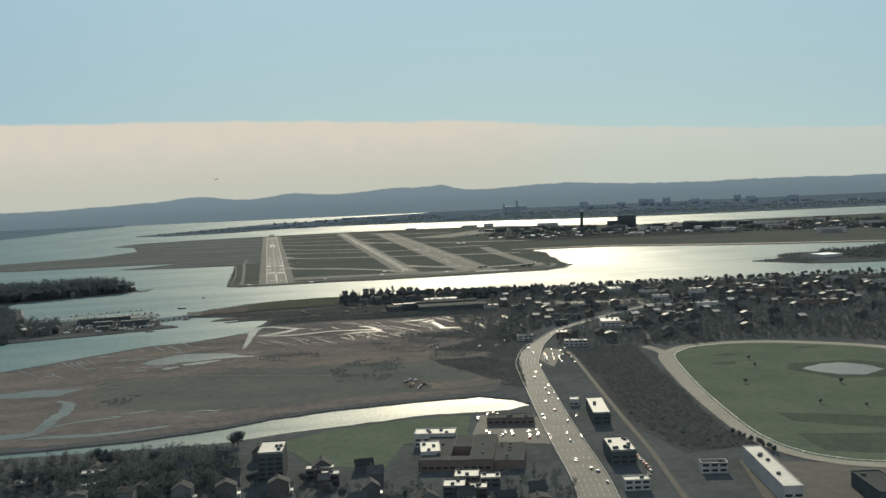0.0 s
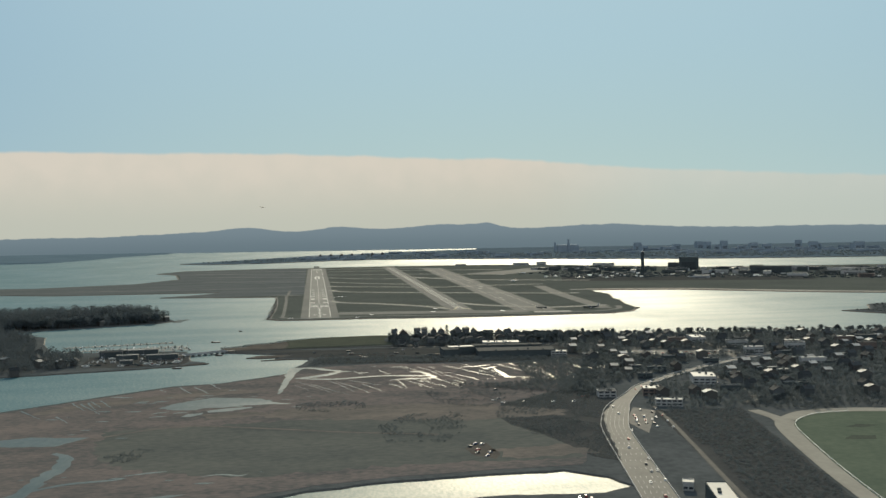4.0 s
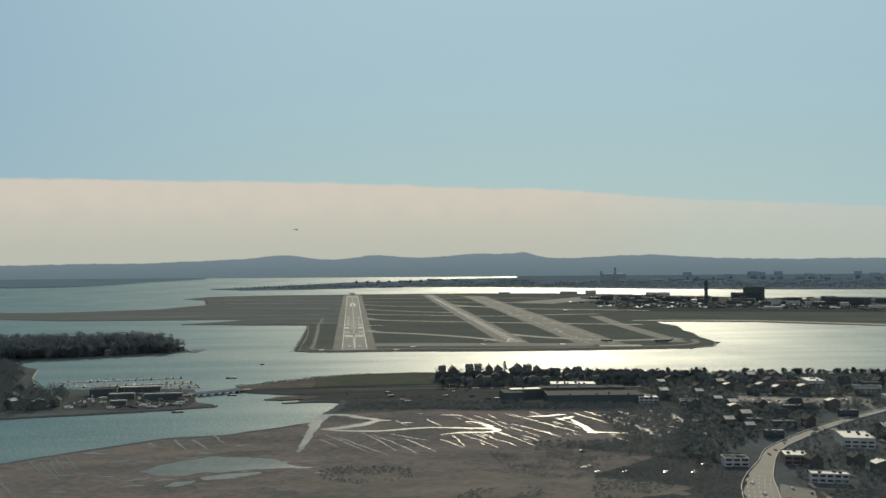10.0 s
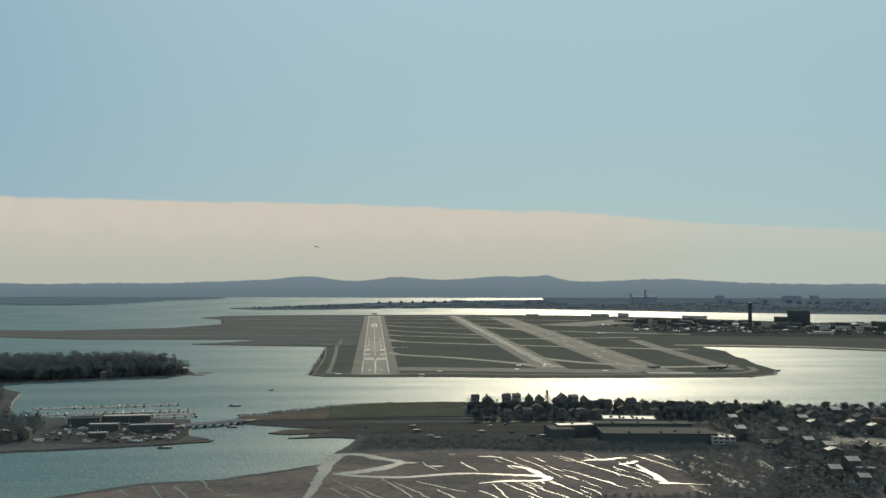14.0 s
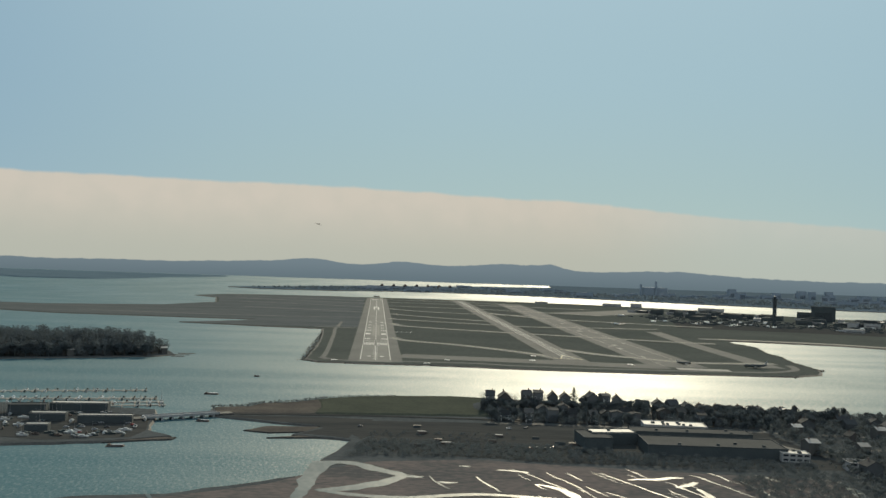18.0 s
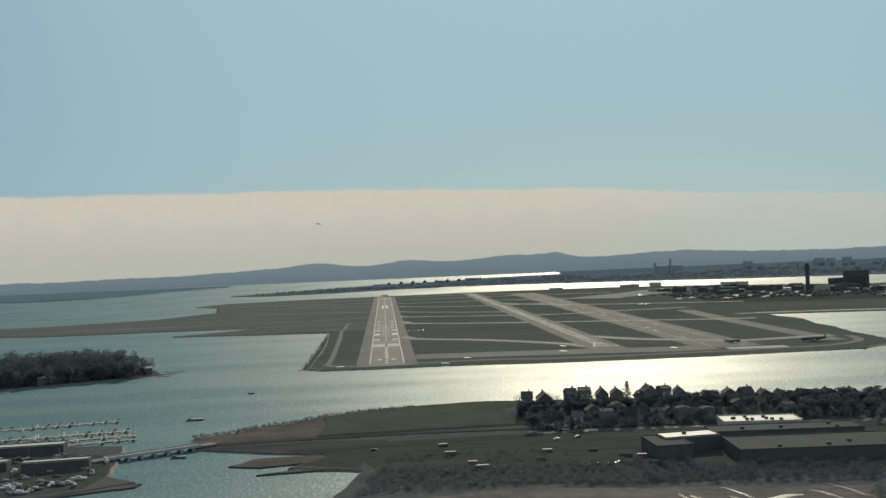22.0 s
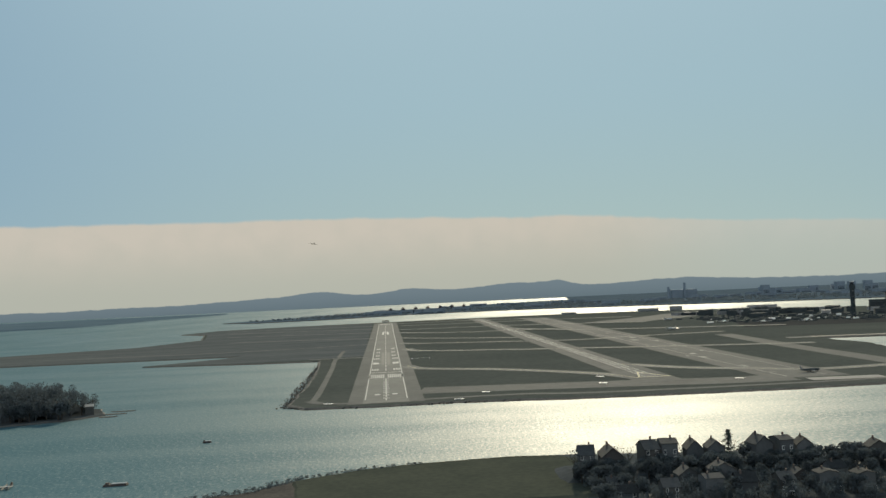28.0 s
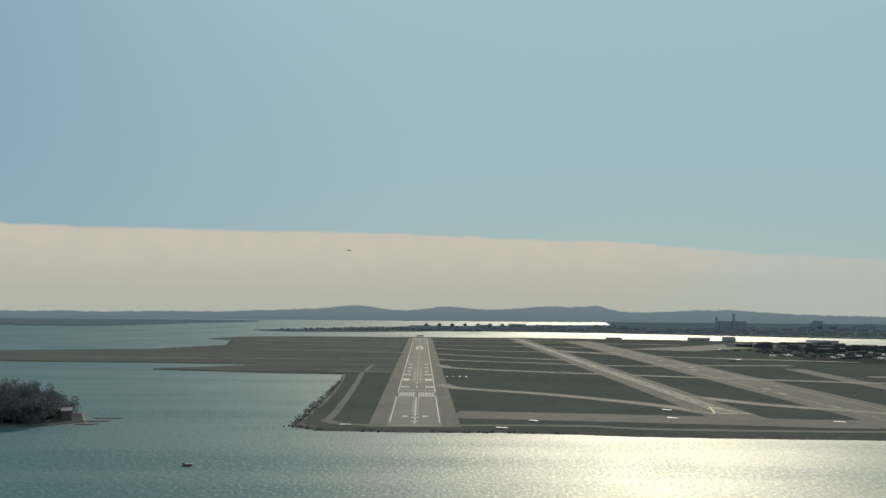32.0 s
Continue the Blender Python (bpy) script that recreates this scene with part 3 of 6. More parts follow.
CARS = [material("car paint " + n, c, c, 0.3, 0.3, metal=0.0, spec=0.45) for n, c in (("white", (0.46, 0.46, 0.46)), ("silver", (0.28, 0.29, 0.30)), ("black", (0.02, 0.02, 0.022)), ("red", (0.25, 0.03, 0.025)), ("blue", (0.04, 0.08, 0.2)))]
# plain dark tone that keeps the gaps between the low trees dark
DARKFLOOR = material("dark wood floor", (0.056, 0.057, 0.056), (0.040, 0.041, 0.042), 1.0, 0.03, spec=0.0)
# the runway's pale reflective sheen is put into the streak colour
RUBBERSHEEN = material("rubber streaks", (0.098, 0.100, 0.097), (0.120, 0.121, 0.117), 0.8, 0.05, spec=0.1)
SAND = material("pale gravel", (0.20, 0.18, 0.155), (0.15, 0.137, 0.12), 0.9, 0.08, spec=0.1)
BALLAST = material("rail ballast", (0.062, 0.060, 0.056), (0.044, 0.044, 0.042), 0.9, 0.1, spec=0.1)
CONCRETE_ROAD = material("sunlit road concrete", (0.100, 0.096, 0.088), (0.074, 0.072, 0.067), 0.85, 0.05, spec=0.2)


def empty(name, label, category, group="", at=None, kind=""):
    return thing(name, None, None, label, category, group, kind, at)


# ---- airfield paving ----


def strip_thing(name, line, width, z, mat, label, cat):
    return thing(name, ribbon(line, width, z), mat, label, cat, kind="structure")


def rw(u, v):
    """A point of the main runway: u across from the centre line, v along it from its near end."""
    return (-16 - 0.0135 * v + u, 1388 + v)


runway = bpy.data.objects["runway.001"]


MARK = material("worn runway paint", (0.36, 0.36, 0.345), (0.26, 0.26, 0.25), 0.8, 0.15, spec=0.1)


def mark(name, u0, u1, v0, v1, mat=None, z=2.42, label=""):
    bm = bmesh.new()
    bm.faces.new([bm.verts.new((*rw(u, v), z)) for u, v in ((u0, v0), (u1, v0), (u1, v1), (u0, v1))])
    return part(name, bm, mat or MARK, runway, label)


for side in (-1, 1):
    mark("edge_line", side * 21.2 - 0.55, side * 21.2 + 0.55, 30, 2330)
    for k in range(8):
        u = side * (3.0 + k * 2.55)
        mark("threshold_bar", u - 0.75, u + 0.75, 266, 316)
    mark("aiming_block", side * 15 - 4.6, side * 15 + 4.6, 496, 532)
    for v in (384, 600, 670, 760, 860):
        for k in range(3 if v < 640 else 2):
            u = side * (11.5 + k * 3.6)
            mark("touchdown_bar", u - 1.2, u + 1.2, v, v + 24)
    mark("holding_bar", side * 9.2 - 2.8, side * 9.2 + 2.8, 70, 80)
    mark("rubber_streak", side * 4.4 - 2.4, side * 4.4 + 2.4, 480, 760, RUBBERSHEEN, 2.36, "tyre marks with a pale sheen in their colour")
    mark("far_aiming_block", side * 6 - 2.4, side * 6 + 2.4, 1470, 1620)
mark("threshold_line", -21, 21, 346, 350)
mark("far_threshold_line", -7, 7, 1622, 1650)
for v in (22, 50, 76, 98, 118, 140, 162, 186, 208, 234):
    mark("arrow", -0.7, 0.7, v, v + 15)
    mark("arrow_head", -3.4, 3.4, v + 15, v + 20)
for k in range(30):
    mark("centre_line", -0.7, 0.7, 380 + k * 61, 412 + k * 61)
for k in range(10):
    u = (k - 4.5) * 3.6
    mark("threshold_bar", u - 0.9, u + 0.9, 2220, 2265)

TAXI = [
    ([(8, 1830), (30, 1772), (118, 1707), (190, 1630), (240, 1560), (262, 1500)], 24),
    ([(10, 2240), (38, 2160), (180, 2080), (290, 2030), (568, 1916), (640, 1900)], 24),
    ([(5, 2440), (33, 2399), (180, 2330), (325, 2264), (480, 2290), (640, 2306)], 22),
    ([(5, 2660), (37, 2615), (140, 2520), (250, 2440)], 22),
    ([(2, 2950), (42, 2890), (160, 2800), (420, 2760)], 24),
    ([(0, 3150), (60, 3120), (300, 3080), (640, 2900)], 26),
    ([(-20, 3420), (200, 3400), (430, 3380), (700, 3300)], 26),
    ([(-30, 3640), (200, 3640), (430, 3560)], 26),
    ([(250, 2960), (330, 2790), (440, 2640), (650, 2520), (820, 2440)], 26),
    ([(278, 1700), (340, 1600), (410, 1540), (470, 1500), (600, 1520)], 26),
    ([(-56, 2054), (-100, 2058), (-153, 2064)], 12),
    ([(-62, 2700), (-200, 2760), (-420, 2820)], 16),
    ([(-64, 3000), (-250, 3080), (-480, 3150)], 18),
    ([(-66, 3250), (-250, 3330), (-520, 3400)], 18),
    ([(-68, 3480), (-250, 3540), (-560, 3600)], 18),
    ([(-60, 2450), (-180, 2420), (-420, 2400), (-760, 2440)], 10),
]
TAXILINE = material("worn yellow paint", (0.34, 0.31, 0.20), (0.26, 0.24, 0.16), 0.8, 0.2, spec=0.1)
for k, (line, w) in enumerate(TAXI):
    tw = strip_thing("taxiway", smooth_line(line, 5), w, 2.18 + k * 0.004, PAVE, "pale grey concrete taxiway across the turf", "taxiway")
    if w > 20:
        part("centre_line", ribbon(smooth_line(line, 5), 1.1, 2.27), TAXILINE, tw, "thin worn yellow centre line")
NEWSLAB = material("new pale concrete", (0.20, 0.197, 0.185), (0.16, 0.157, 0.148), 0.9, 0.1, spec=0.1)
second = bpy.data.objects["runway.003"]
for k in range(34):
    part("centre_line", ribbon([(277.9 - k * 0.27, 1540 + k * 62), (277.8 - k * 0.27, 1590 + k * 62)], 0.9, 2.4), MARK, second)
for s in (-1, 1):
    part("edge_line", ribbon([(278 + s * 7.0, 1506), (269 + s * 7.0, 3700)], 0.7, 2.4), MARK, second)
wide = bpy.data.objects["taxiway.000"] if "taxiway.000" in bpy.data.objects else bpy.data.objects["taxiway"]
for u0, u1 in ((264, 277), (296, 277)):
    part("taxi_arrow", ribbon([(u0, 1506), (u1, 1566)], 2.2, 2.4), TAXILINE, second, "pale yellow painted triangle")
part("taxi_arrow", ribbon([(262, 1507), (298, 1504)], 2.6, 2.4), TAXILINE, second, "pale yellow painted triangle")
for u in (392, 404, 446, 456):
    part("edge_line", ribbon([(u, 1440), (u + 14, 3500)], 1.3, 2.2), NEWSLAB if u in (404, 446) else ASPHALT, wide, "long seam in the taxiway")
r9 = random.Random(41)
for k in range(26):
    v = 1490 + k * 44 + r9.uniform(-12, 12)
    u = 424 + (v - 1430) * 0.0075 + r9.uniform(-30, 30)
    part("concrete_patch", ribbon([(u, v), (u + 0.1, v + r9.uniform(8, 26))], r9.uniform(3, 11), 2.24 + k * 0.003), r9.choice([NEWSLAB, PAVE, PAVE]), wide, "pale square of newer concrete")
for line, w in (([(-92, 1424), (-91, 1486), (-94, 1626), (-101, 1867), (-106, 1974), (-107, 2046)], 7), ([(-105, 2080), (-106, 2129), (-106, 2250)], 7)):
    strip_thing("service_road", smooth_line(line, 5), w, 2.16, SHOULDER, "narrow grey service road beside the runway", "road")
strip_thing("perimeter_road", smooth_line([(-95, 1436), (-80, 1410), (-50, 1398), (20, 1402), (120, 1404), (187, 1385), (350, 1378), (500, 1384), (560, 1400), (600, 1440), (615, 1500)], 5), 12, 2.15, SHOULDER, "grey perimeter road along the sea wall", "road")
strip_thing("apron", smooth_line([(20, 1484), (120, 1470), (250, 1450), (330, 1434), (404, 1430)], 5), 62, 2.13, SHOULDER, "grey asphalt apron at the runway end", "apron")
strip_thing("holding_pad", [(412, 1404), (486, 1398)], 26, 2.33, NEWSLAB, "pale rectangular concrete pad by the sea wall", "pad")
strip_thing("apron", [(760, 2560), (1000, 2500), (1500, 2350)], 300, 2.1, YARD, "broad dark apron before the terminals", "apron")
strip_thing("apron", [(560, 2950), (760, 3150), (900, 3330)], 170, 2.14, SHOULDER, "broad grey apron near the harbour", "apron")
strip_thing("service_road", smooth_line([(650, 2030), (900, 1990), (1062, 1885), (1323, 1715), (1700, 1530)], 5), 26, 2.2, PAVE, "grey road along the inlet shore", "road")
strip_thing("beach", smooth_line([(692, 2030), (920, 1972), (1062, 1868), (1193, 1768), (1323, 1700), (1700, 1516)], 5), 22, 2.3, SAND, "pale gravel beach of the inlet", "beach")


def sign_board(x, y, turn):
    ob = empty("airfield_sign", "white sloping sign board on the airfield turf", "sign", "airfield signs", pose(x, y, 2.0, 0, 0, turn))
    bm = bmesh.new()
    box(bm, -4.6, 4.6, -1.4, 1.4, 0.5, 0.8)
    part("board", bm, PAINT, ob)
    for u in (-3.6, 3.6):
        bm = bmesh.new()
        box(bm, u - 0.2, u + 0.2, -0.2, 0.2, 0, 0.5)
        part("leg", bm, METAL, ob)


for x, y, turn in ((86, 1436, -40), (226, 1535, -40), (214, 1465, -35), (355, 1444, -35), (55, 1385, -10), (-73, 1399, 5)):
    sign_board(x, y, turn)


def landing_light(x, y):
    ob = empty("approach_light", "small lit approach light box beside the runway", "light", "approach lights", pose(x, y, 2.0))
    bm = bmesh.new()
    box(bm, -0.8, 0.8, -0.6, 0.6, 0.5, 1.3)
    part("housing", bm, PAINT, ob)
    bm = bmesh.new()
    box(bm, -0.6, 0.6, -0.65, -0.6, 0.7, 1.15)
    part("lens", bm, LIGHT, ob)
    bm = bmesh.new()
    box(bm, -0.2, 0.2, -0.2, 0.2, 0, 0.5)
    part("post", bm, METAL, ob)


LIGHT = bpy.data.materials.new("lit lens")
LIGHT.use_nodes = True
LIGHT.node_tree.nodes["Principled BSDF"].inputs["Emission Color"].default_value = (1, 0.97, 0.9, 1)
LIGHT.node_tree.nodes["Principled BSDF"].inputs["Emission Strength"].default_value = 2
for k in range(4):
    landing_light(18 + 9 * k, 1963)

# ---- rubble along the sea wall ----
rng = random.Random(5)


def rock_mesh(seed):
    r = random.Random(seed)
    bm = bmesh.new()
    bmesh.ops.create_icosphere(bm, subdivisions=1, radius=1)
    for v in bm.verts:
        v.co = Vector((v.co.x * r.uniform(0.8, 1.3), v.co.y * r.uniform(0.8, 1.3), v.co.z * r.uniform(0.5, 0.8)))
    return mesh_of("rock", bm, SHORE)


ROCKS = [rock_mesh(k) for k in range(4)]


def rocks_along(a, b, count, spread, size, label):
    """Loose stones of a sea wall, joined where they run on too long to count."""
    a, b = Vector(a), Vector(b)
    verts, faces = [], []
    for k in range(count):
        me = rng.choice(ROCKS)
        p = a.lerp(b, rng.random())
        p += Vector((rng.gauss(0, spread), rng.gauss(0, spread)))
        s, turn = size * rng.uniform(0.5, 1.4), rng.uniform(0, 6)
        c, sn, o = math.cos(turn) * s, math.sin(turn) * s, len(verts)
        verts += [(p.x + v.co.x * c - v.co.y * sn, p.y + v.co.x * sn + v.co.y * c, 0.5 + rng.uniform(0, 0.8) + v.co.z * s) for v in me.vertices]
        faces += [[i + o for i in f.vertices] for f in me.polygons]
    me = bpy.data.meshes.new("rubble")
    me.from_pydata(verts, [], faces)
    me.materials.append(SHORE)
    return tagged(new("rubble", me), label, "rocks", kind="stuff")


rocks_along((-116, 1415), (-126, 2020), 900, 3.0, 0.7, "grey boulders heaped along the sea wall")
rocks_along((-119, 1405), (-90, 1381), 80, 2.5, 0.9, "grey boulders at the corner of the sea wall")
rocks_along((-60, 1377), (560, 1350), 420, 2, 1.0, "low grey stones along the runway end")
rocks_along((555, 1352), (640, 1450), 160, 5, 1.4, "dark boulders on the low point")

# ---- trees ----


def tree_crown(seed, high, wide, leaves, lobes, size, low=0.25):
    """A crown of many small clumps in uneven lobes, with gaps."""
    r = random.Random(seed)
    balls = []
    for k in range(lobes):
        a, q = r.uniform(0, 6.28), r.uniform(0, 0.55) * wide
        balls.append((math.cos(a) * q, math.sin(a) * q, high * r.uniform(low + 0.18, 0.82), wide * r.uniform(0.3, 0.52), high * r.uniform(0.14, 0.24)))
    verts, faces = [], []
    for k in range(leaves):
        bx, by, bz, br, bh = r.choice(balls)
        d = Vector((r.gauss(0, 1), r.gauss(0, 1), r.gauss(0, 1))).normalized() * (r.uniform(0.35, 1.0) ** 0.5)
        c = Vector((bx + d.x * br, by + d.y * br, min(bz + d.z * bh, high)))
        u = Vector((r.gauss(0, 1), r.gauss(0, 1), r.gauss(0, 0.6))).normalized()
        w = u.cross(Vector((r.gauss(0, 1), r.gauss(0, 1), r.gauss(0, 1)))).normalized()
        s = size * r.uniform(0.5, 1.3)
        o = len(verts)
        verts += [tuple(c + u * s), tuple(c + w * s * 0.7), tuple(c - u * s * 0.8), tuple(c - w * s * 0.6)]
        faces.append((o, o + 1, o + 2, o + 3))
    return verts, faces


def pine_crown(seed, high, wide, leaves):
    r = random.Random(seed)
    verts, faces = [], []
    for k in range(leaves):
        z = high * (0.14 + 0.84 * r.random() ** 1.3)
        q = wide * max(0.02, 1.02 - z / high) ** 0.72 * (0.75 + 0.35 * math.sin(z * 2.4)) * r.uniform(0.3, 1)
        a = r.uniform(0, 6.28)
        c = Vector((math.cos(a) * q, math.sin(a) * q, z))
        u = Vector((math.cos(a), math.sin(a), -0.35)) * r.uniform(0.5, 1.1)
        w = Vector((-math.sin(a), math.cos(a), r.uniform(-0.3, 0.3))) * r.uniform(0.3, 0.7)
        o = len(verts)
        verts += [tuple(c + u), tuple(c + w), tuple(c - u * 0.6), tuple(c - w)]
        faces.append((o, o + 1, o + 2, o + 3))
    return verts, faces


def trunk_mesh(seed, high, girth, limbs, mat):
    r = random.Random(seed)
    bm = bmesh.new()

    def limb(a, b, ra, rb):
        d = (b - a).normalized()
        s = d.orthogonal().normalized()
        t = d.cross(s)
        ra_ = [bm.verts.new(a + (s * math.cos(k * 1.2566) + t * math.sin(k * 1.2566)) * ra) for k in range(5)]
        rb_ = [bm.verts.new(b + (s * math.cos(k * 1.2566) + t * math.sin(k * 1.2566)) * rb) for k in range(5)]
        for k in range(5):
            bm.faces.new((ra_[k], ra_[(k + 1) % 5], rb_[(k + 1) % 5], rb_[k]))

    fork = Vector((r.uniform(-0.3, 0.3), r.uniform(-0.3, 0.3), high * 0.42))
    limb(Vector((0, 0, -0.4)), fork, girth, girth * 0.7)
    limb(fork, Vector((fork.x * 1.5, fork.y * 1.5, high * 0.9)), girth * 0.7, girth * 0.12)
    for k in range(limbs):
        a = k * 6.28 / limbs + r.uniform(-0.4, 0.4)
        st = fork * r.uniform(0.6, 1.0)
        en = st + Vector((math.cos(a), math.sin(a), r.uniform(0.8, 1.5))) * high * 0.27
        limb(st, en, girth * 0.45, girth * 0.1)
        for q in range(2):
            b2 = a + r.uniform(-0.9, 0.9)
            limb(st.lerp(en, 0.6), en + Vector((math.cos(b2), math.sin(b2), r.uniform(0.2, 1))) * high * 0.12, girth * 0.2, girth * 0.05)
    return mesh_of("trunk", bm, mat)


def raw_mesh(name, verts, faces, mat):
    me = bpy.data.meshes.new(name)
    me.from_pydata(verts, [], faces)
    me.materials.append(mat)
    return me


KINDS = []
for k, (hi, wi, lv, lb, sz) in enumerate(((11, 4.6, 1700, 10, 0.42), (13, 5.2, 2000, 12, 0.44), (9, 4.2, 1500, 9, 0.40), (12, 4.0, 1600, 9, 0.42), (10, 5.4, 1800, 11, 0.43))):
    KINDS.append((trunk_mesh(20 + k, hi, 0.34, 5, BARK), raw_mesh("crown", *tree_crown(k, hi, wi, lv, lb, sz), DARKWOOD), hi))
PINES = [(trunk_mesh(40 + k, hi, 0.3, 3, BARK), raw_mesh("crown", *pine_crown(k, hi, wi, 620), PINE), hi) for k, (hi, wi) in enumerate(((17, 6.4), (13, 4.4)))]
BARES = [(trunk_mesh(60 + k, 11, 0.34, 7, BARK), raw_mesh("crown", *tree_crown(70 + k, 11.5, 5.0, 150, 9, 0.34, 0.3), TREE), 11) for k in range(2)]


def tree(x, y, z, kind, high, label, group):
    tm, cm, h = kind
    s = high / h
    ob = empty("tree", label, "tree", group, pose(x, y, z, 0, 0, rng.uniform(0, 360)))
    ob.scale = (s * rng.uniform(0.9, 1.15), s * rng.uniform(0.9, 1.15), s)
    part("trunk", tm, None, ob)
    part("crown", cm, None, ob)


def woods(name, poly, spacing, high, ground, label, cat="woods", leaves=70, size=0.9, mat=None, seed=1, wide=0.42, keep=None):
    """Growth too thick to count, as one mesh of trunks and small clumps."""
    r = random.Random(seed)
    x0, x1 = min(p[0] for p in poly), max(p[0] for p in poly)
    y0, y1 = min(p[1] for p in poly), max(p[1] for p in poly)
    shapes = [tree_crown(100 + seed * 7 + k, 1.0, wide, leaves, 7, size / high, 0.05) for k in range(4)]
    V, Fc, o = [], [], 0
    y = y0
    while y < y1:
        x = x0
        while x < x1:
            p = (x + r.uniform(-0.5, 0.5) * spacing, y + r.uniform(-0.5, 0.5) * spacing)
            if inside(p, poly) and (keep is None or keep(p)):
                v, f = shapes[r.randrange(4)]
                s, a = high * r.uniform(0.65, 1.15), r.uniform(0, 6.28)
                zz = ground(*p) if callable(ground) else ground
                v = np.array(v)
                c, n = math.cos(a), math.sin(a)
                w = np.stack([p[0] + s * (v[:, 0] * c - v[:, 1] * n), p[1] + s * (v[:, 0] * n + v[:, 1] * c), zz + s * v[:, 2]], 1)
                V.append(w)
                Fc.append(np.array(f) + o)
                o += len(v)
                t = 0.02 * high
                tv = np.array([(p[0] - t, p[1], zz - 0.3), (p[0] + t, p[1], zz - 0.3), (p[0] + t * 0.4, p[1], zz + s * 0.6), (p[0] - t * 0.4, p[1], zz + s * 0.6)])
                V.append(tv)
                Fc.append(np.array([[o, o + 1, o + 2, o + 3]]))
                o += 4
            x += spacing
        y += spacing
    me = bpy.data.meshes.new(name)
    me.from_pydata(np.concatenate(V).tolist(), [], np.concatenate(Fc).tolist())
    me.materials.append(mat or TREE)
    return tagged(new(name, me), label, cat, kind="stuff")


# ---- houses and sheds ----


def gable(bm, w, d, z, rise, over=0.5, thick=0.25):
    """A gabled roof with its ridge along x, with overhang and thickness."""
    x, y = w / 2 + over, d / 2 + over
    lo = z - over * rise / (d / 2)
    sec = [(-y, lo), (0, z + rise), (y, lo), (y, lo - thick), (0, z + rise - thick), (-y, lo - thick)]
    rings = [[bm.verts.new((sx, py, pz)) for py, pz in sec] for sx in (-x, x)]
    for i in range(6):
        bm.faces.new((rings[0][i], rings[0][(i + 1) % 6], rings[1][(i + 1) % 6], rings[1][i]))
    for rg in rings:
        bm.faces.new((rg[0], rg[1], rg[4], rg[5]))
        bm.faces.new((rg[1], rg[2], rg[3], rg[4]))
    bmesh.ops.recalc_face_normals(bm, faces=bm.faces)


def house_walls(w, d, h, rise):
    bm = bmesh.new()
    box(bm, -w / 2, w / 2, -d / 2, d / 2, -0.5, h)
    for s in (-1, 1):
        a = [bm.verts.new(c) for c in ((s * w / 2, -d / 2, h), (s * w / 2, d / 2, h), (s * w / 2, 0, h + rise * 0.97))]
        bm.faces.new(a)
    bmesh.ops.recalc_face_normals(bm, faces=bm.faces)
    return bm


bm = bmesh.new()
box(bm, -0.55, 0.55, -0.06, 0.02, -0.8, 0.8)
PANE = mesh_of("pane", bm, GLASS)
bm = bmesh.new()
for q in ((-0.7, -0.55, -0.95, 0.95), (0.55, 0.7, -0.95, 0.95), (-0.7, 0.7, 0.8, 0.95), (-0.75, 0.75, -1.0, -0.8)):
    box(bm, q[0], q[1], -0.1, 0.02, q[2], q[3])
SASH = mesh_of("window_frame", bm, PAINT)


def house(w, d, h, rise, wall, label, group, chimney=True, porch=True, windows=True, roof=None):
    ob = empty("house", label, "house", group)
    part("wall", house_walls(w, d, h, rise), wall, ob)
    bm = bmesh.new()
    gable(bm, w, d, h, rise)
    part("roof", bm, roof or SHINGLE, ob)
    if chimney:
        bm = bmesh.new()
        box(bm, w * 0.18, w * 0.18 + 0.9, 0.6, 1.4, h, h + rise + 1.1)
        part("chimney", bm, BRICK, ob)
    if porch:
        bm = bmesh.new()
        box(bm, -w * 0.3, w * 0.3, -d / 2 - 2.2, -d / 2, 2.6, 2.85)
        for u in (-w * 0.28, w * 0.28):
            box(bm, u - 0.12, u + 0.12, -d / 2 - 2.1, -d / 2 - 1.9, -0.3, 2.6)
        part("porch", bm, PAINT, ob)
    floors = max(1, int(h // 2.9))
    for f in range(floors if windows else 0):
        for u in (-0.3, 0.3):
            p = part("window", SASH, None, ob)
            p.matrix_basis = pose(u * w, -d / 2 - 0.02, 1.6 + f * 2.9)
            q = part("pane", PANE, None, p)
    return ob


HOUSES = []
for k, (w, d, h, rise) in enumerate(((9, 12, 8.8, 3.4), (10, 11, 8.5, 3.8), (8, 13, 9.0, 3.0), (11, 10, 6.2, 3.2), (12, 9, 5.8, 3.0), (9, 11, 11.2, 1.4))):
    HOUSES.append(house(w, d, h, rise, WALLS[k % 5], "clapboard house with a " + ("low-pitched" if rise < 2 else "steep gabled") + " shingle roof", "houses of the shore town"))


PALEROOF = material("pale asphalt shingles", (0.24, 0.238, 0.23), (0.18, 0.178, 0.172), 0.7, 0.4, spec=0.3, vary=0.3)
INLAND = [house(w, d, h, rise, WALLS[(k + 1) % 5], "clapboard house with a dark gabled roof among trees", "houses of the inland streets", True, False, False, PALEROOF if k == 1 else None) for k, (w, d, h, rise) in enumerate(((10, 12, 9, 3.4), (9, 13, 9.5, 2.2), (11, 10, 8, 3.4)))]


def place_house(k, x, y, z, turn, s=1.0):
    c = copy_thing(HOUSES[k] if (90 < x < 335 and y > 900) or y < 100 else INLAND[k % 3], pose(x, y, z, 0, 0, turn))
    c.scale = (s, s, s)
    return c


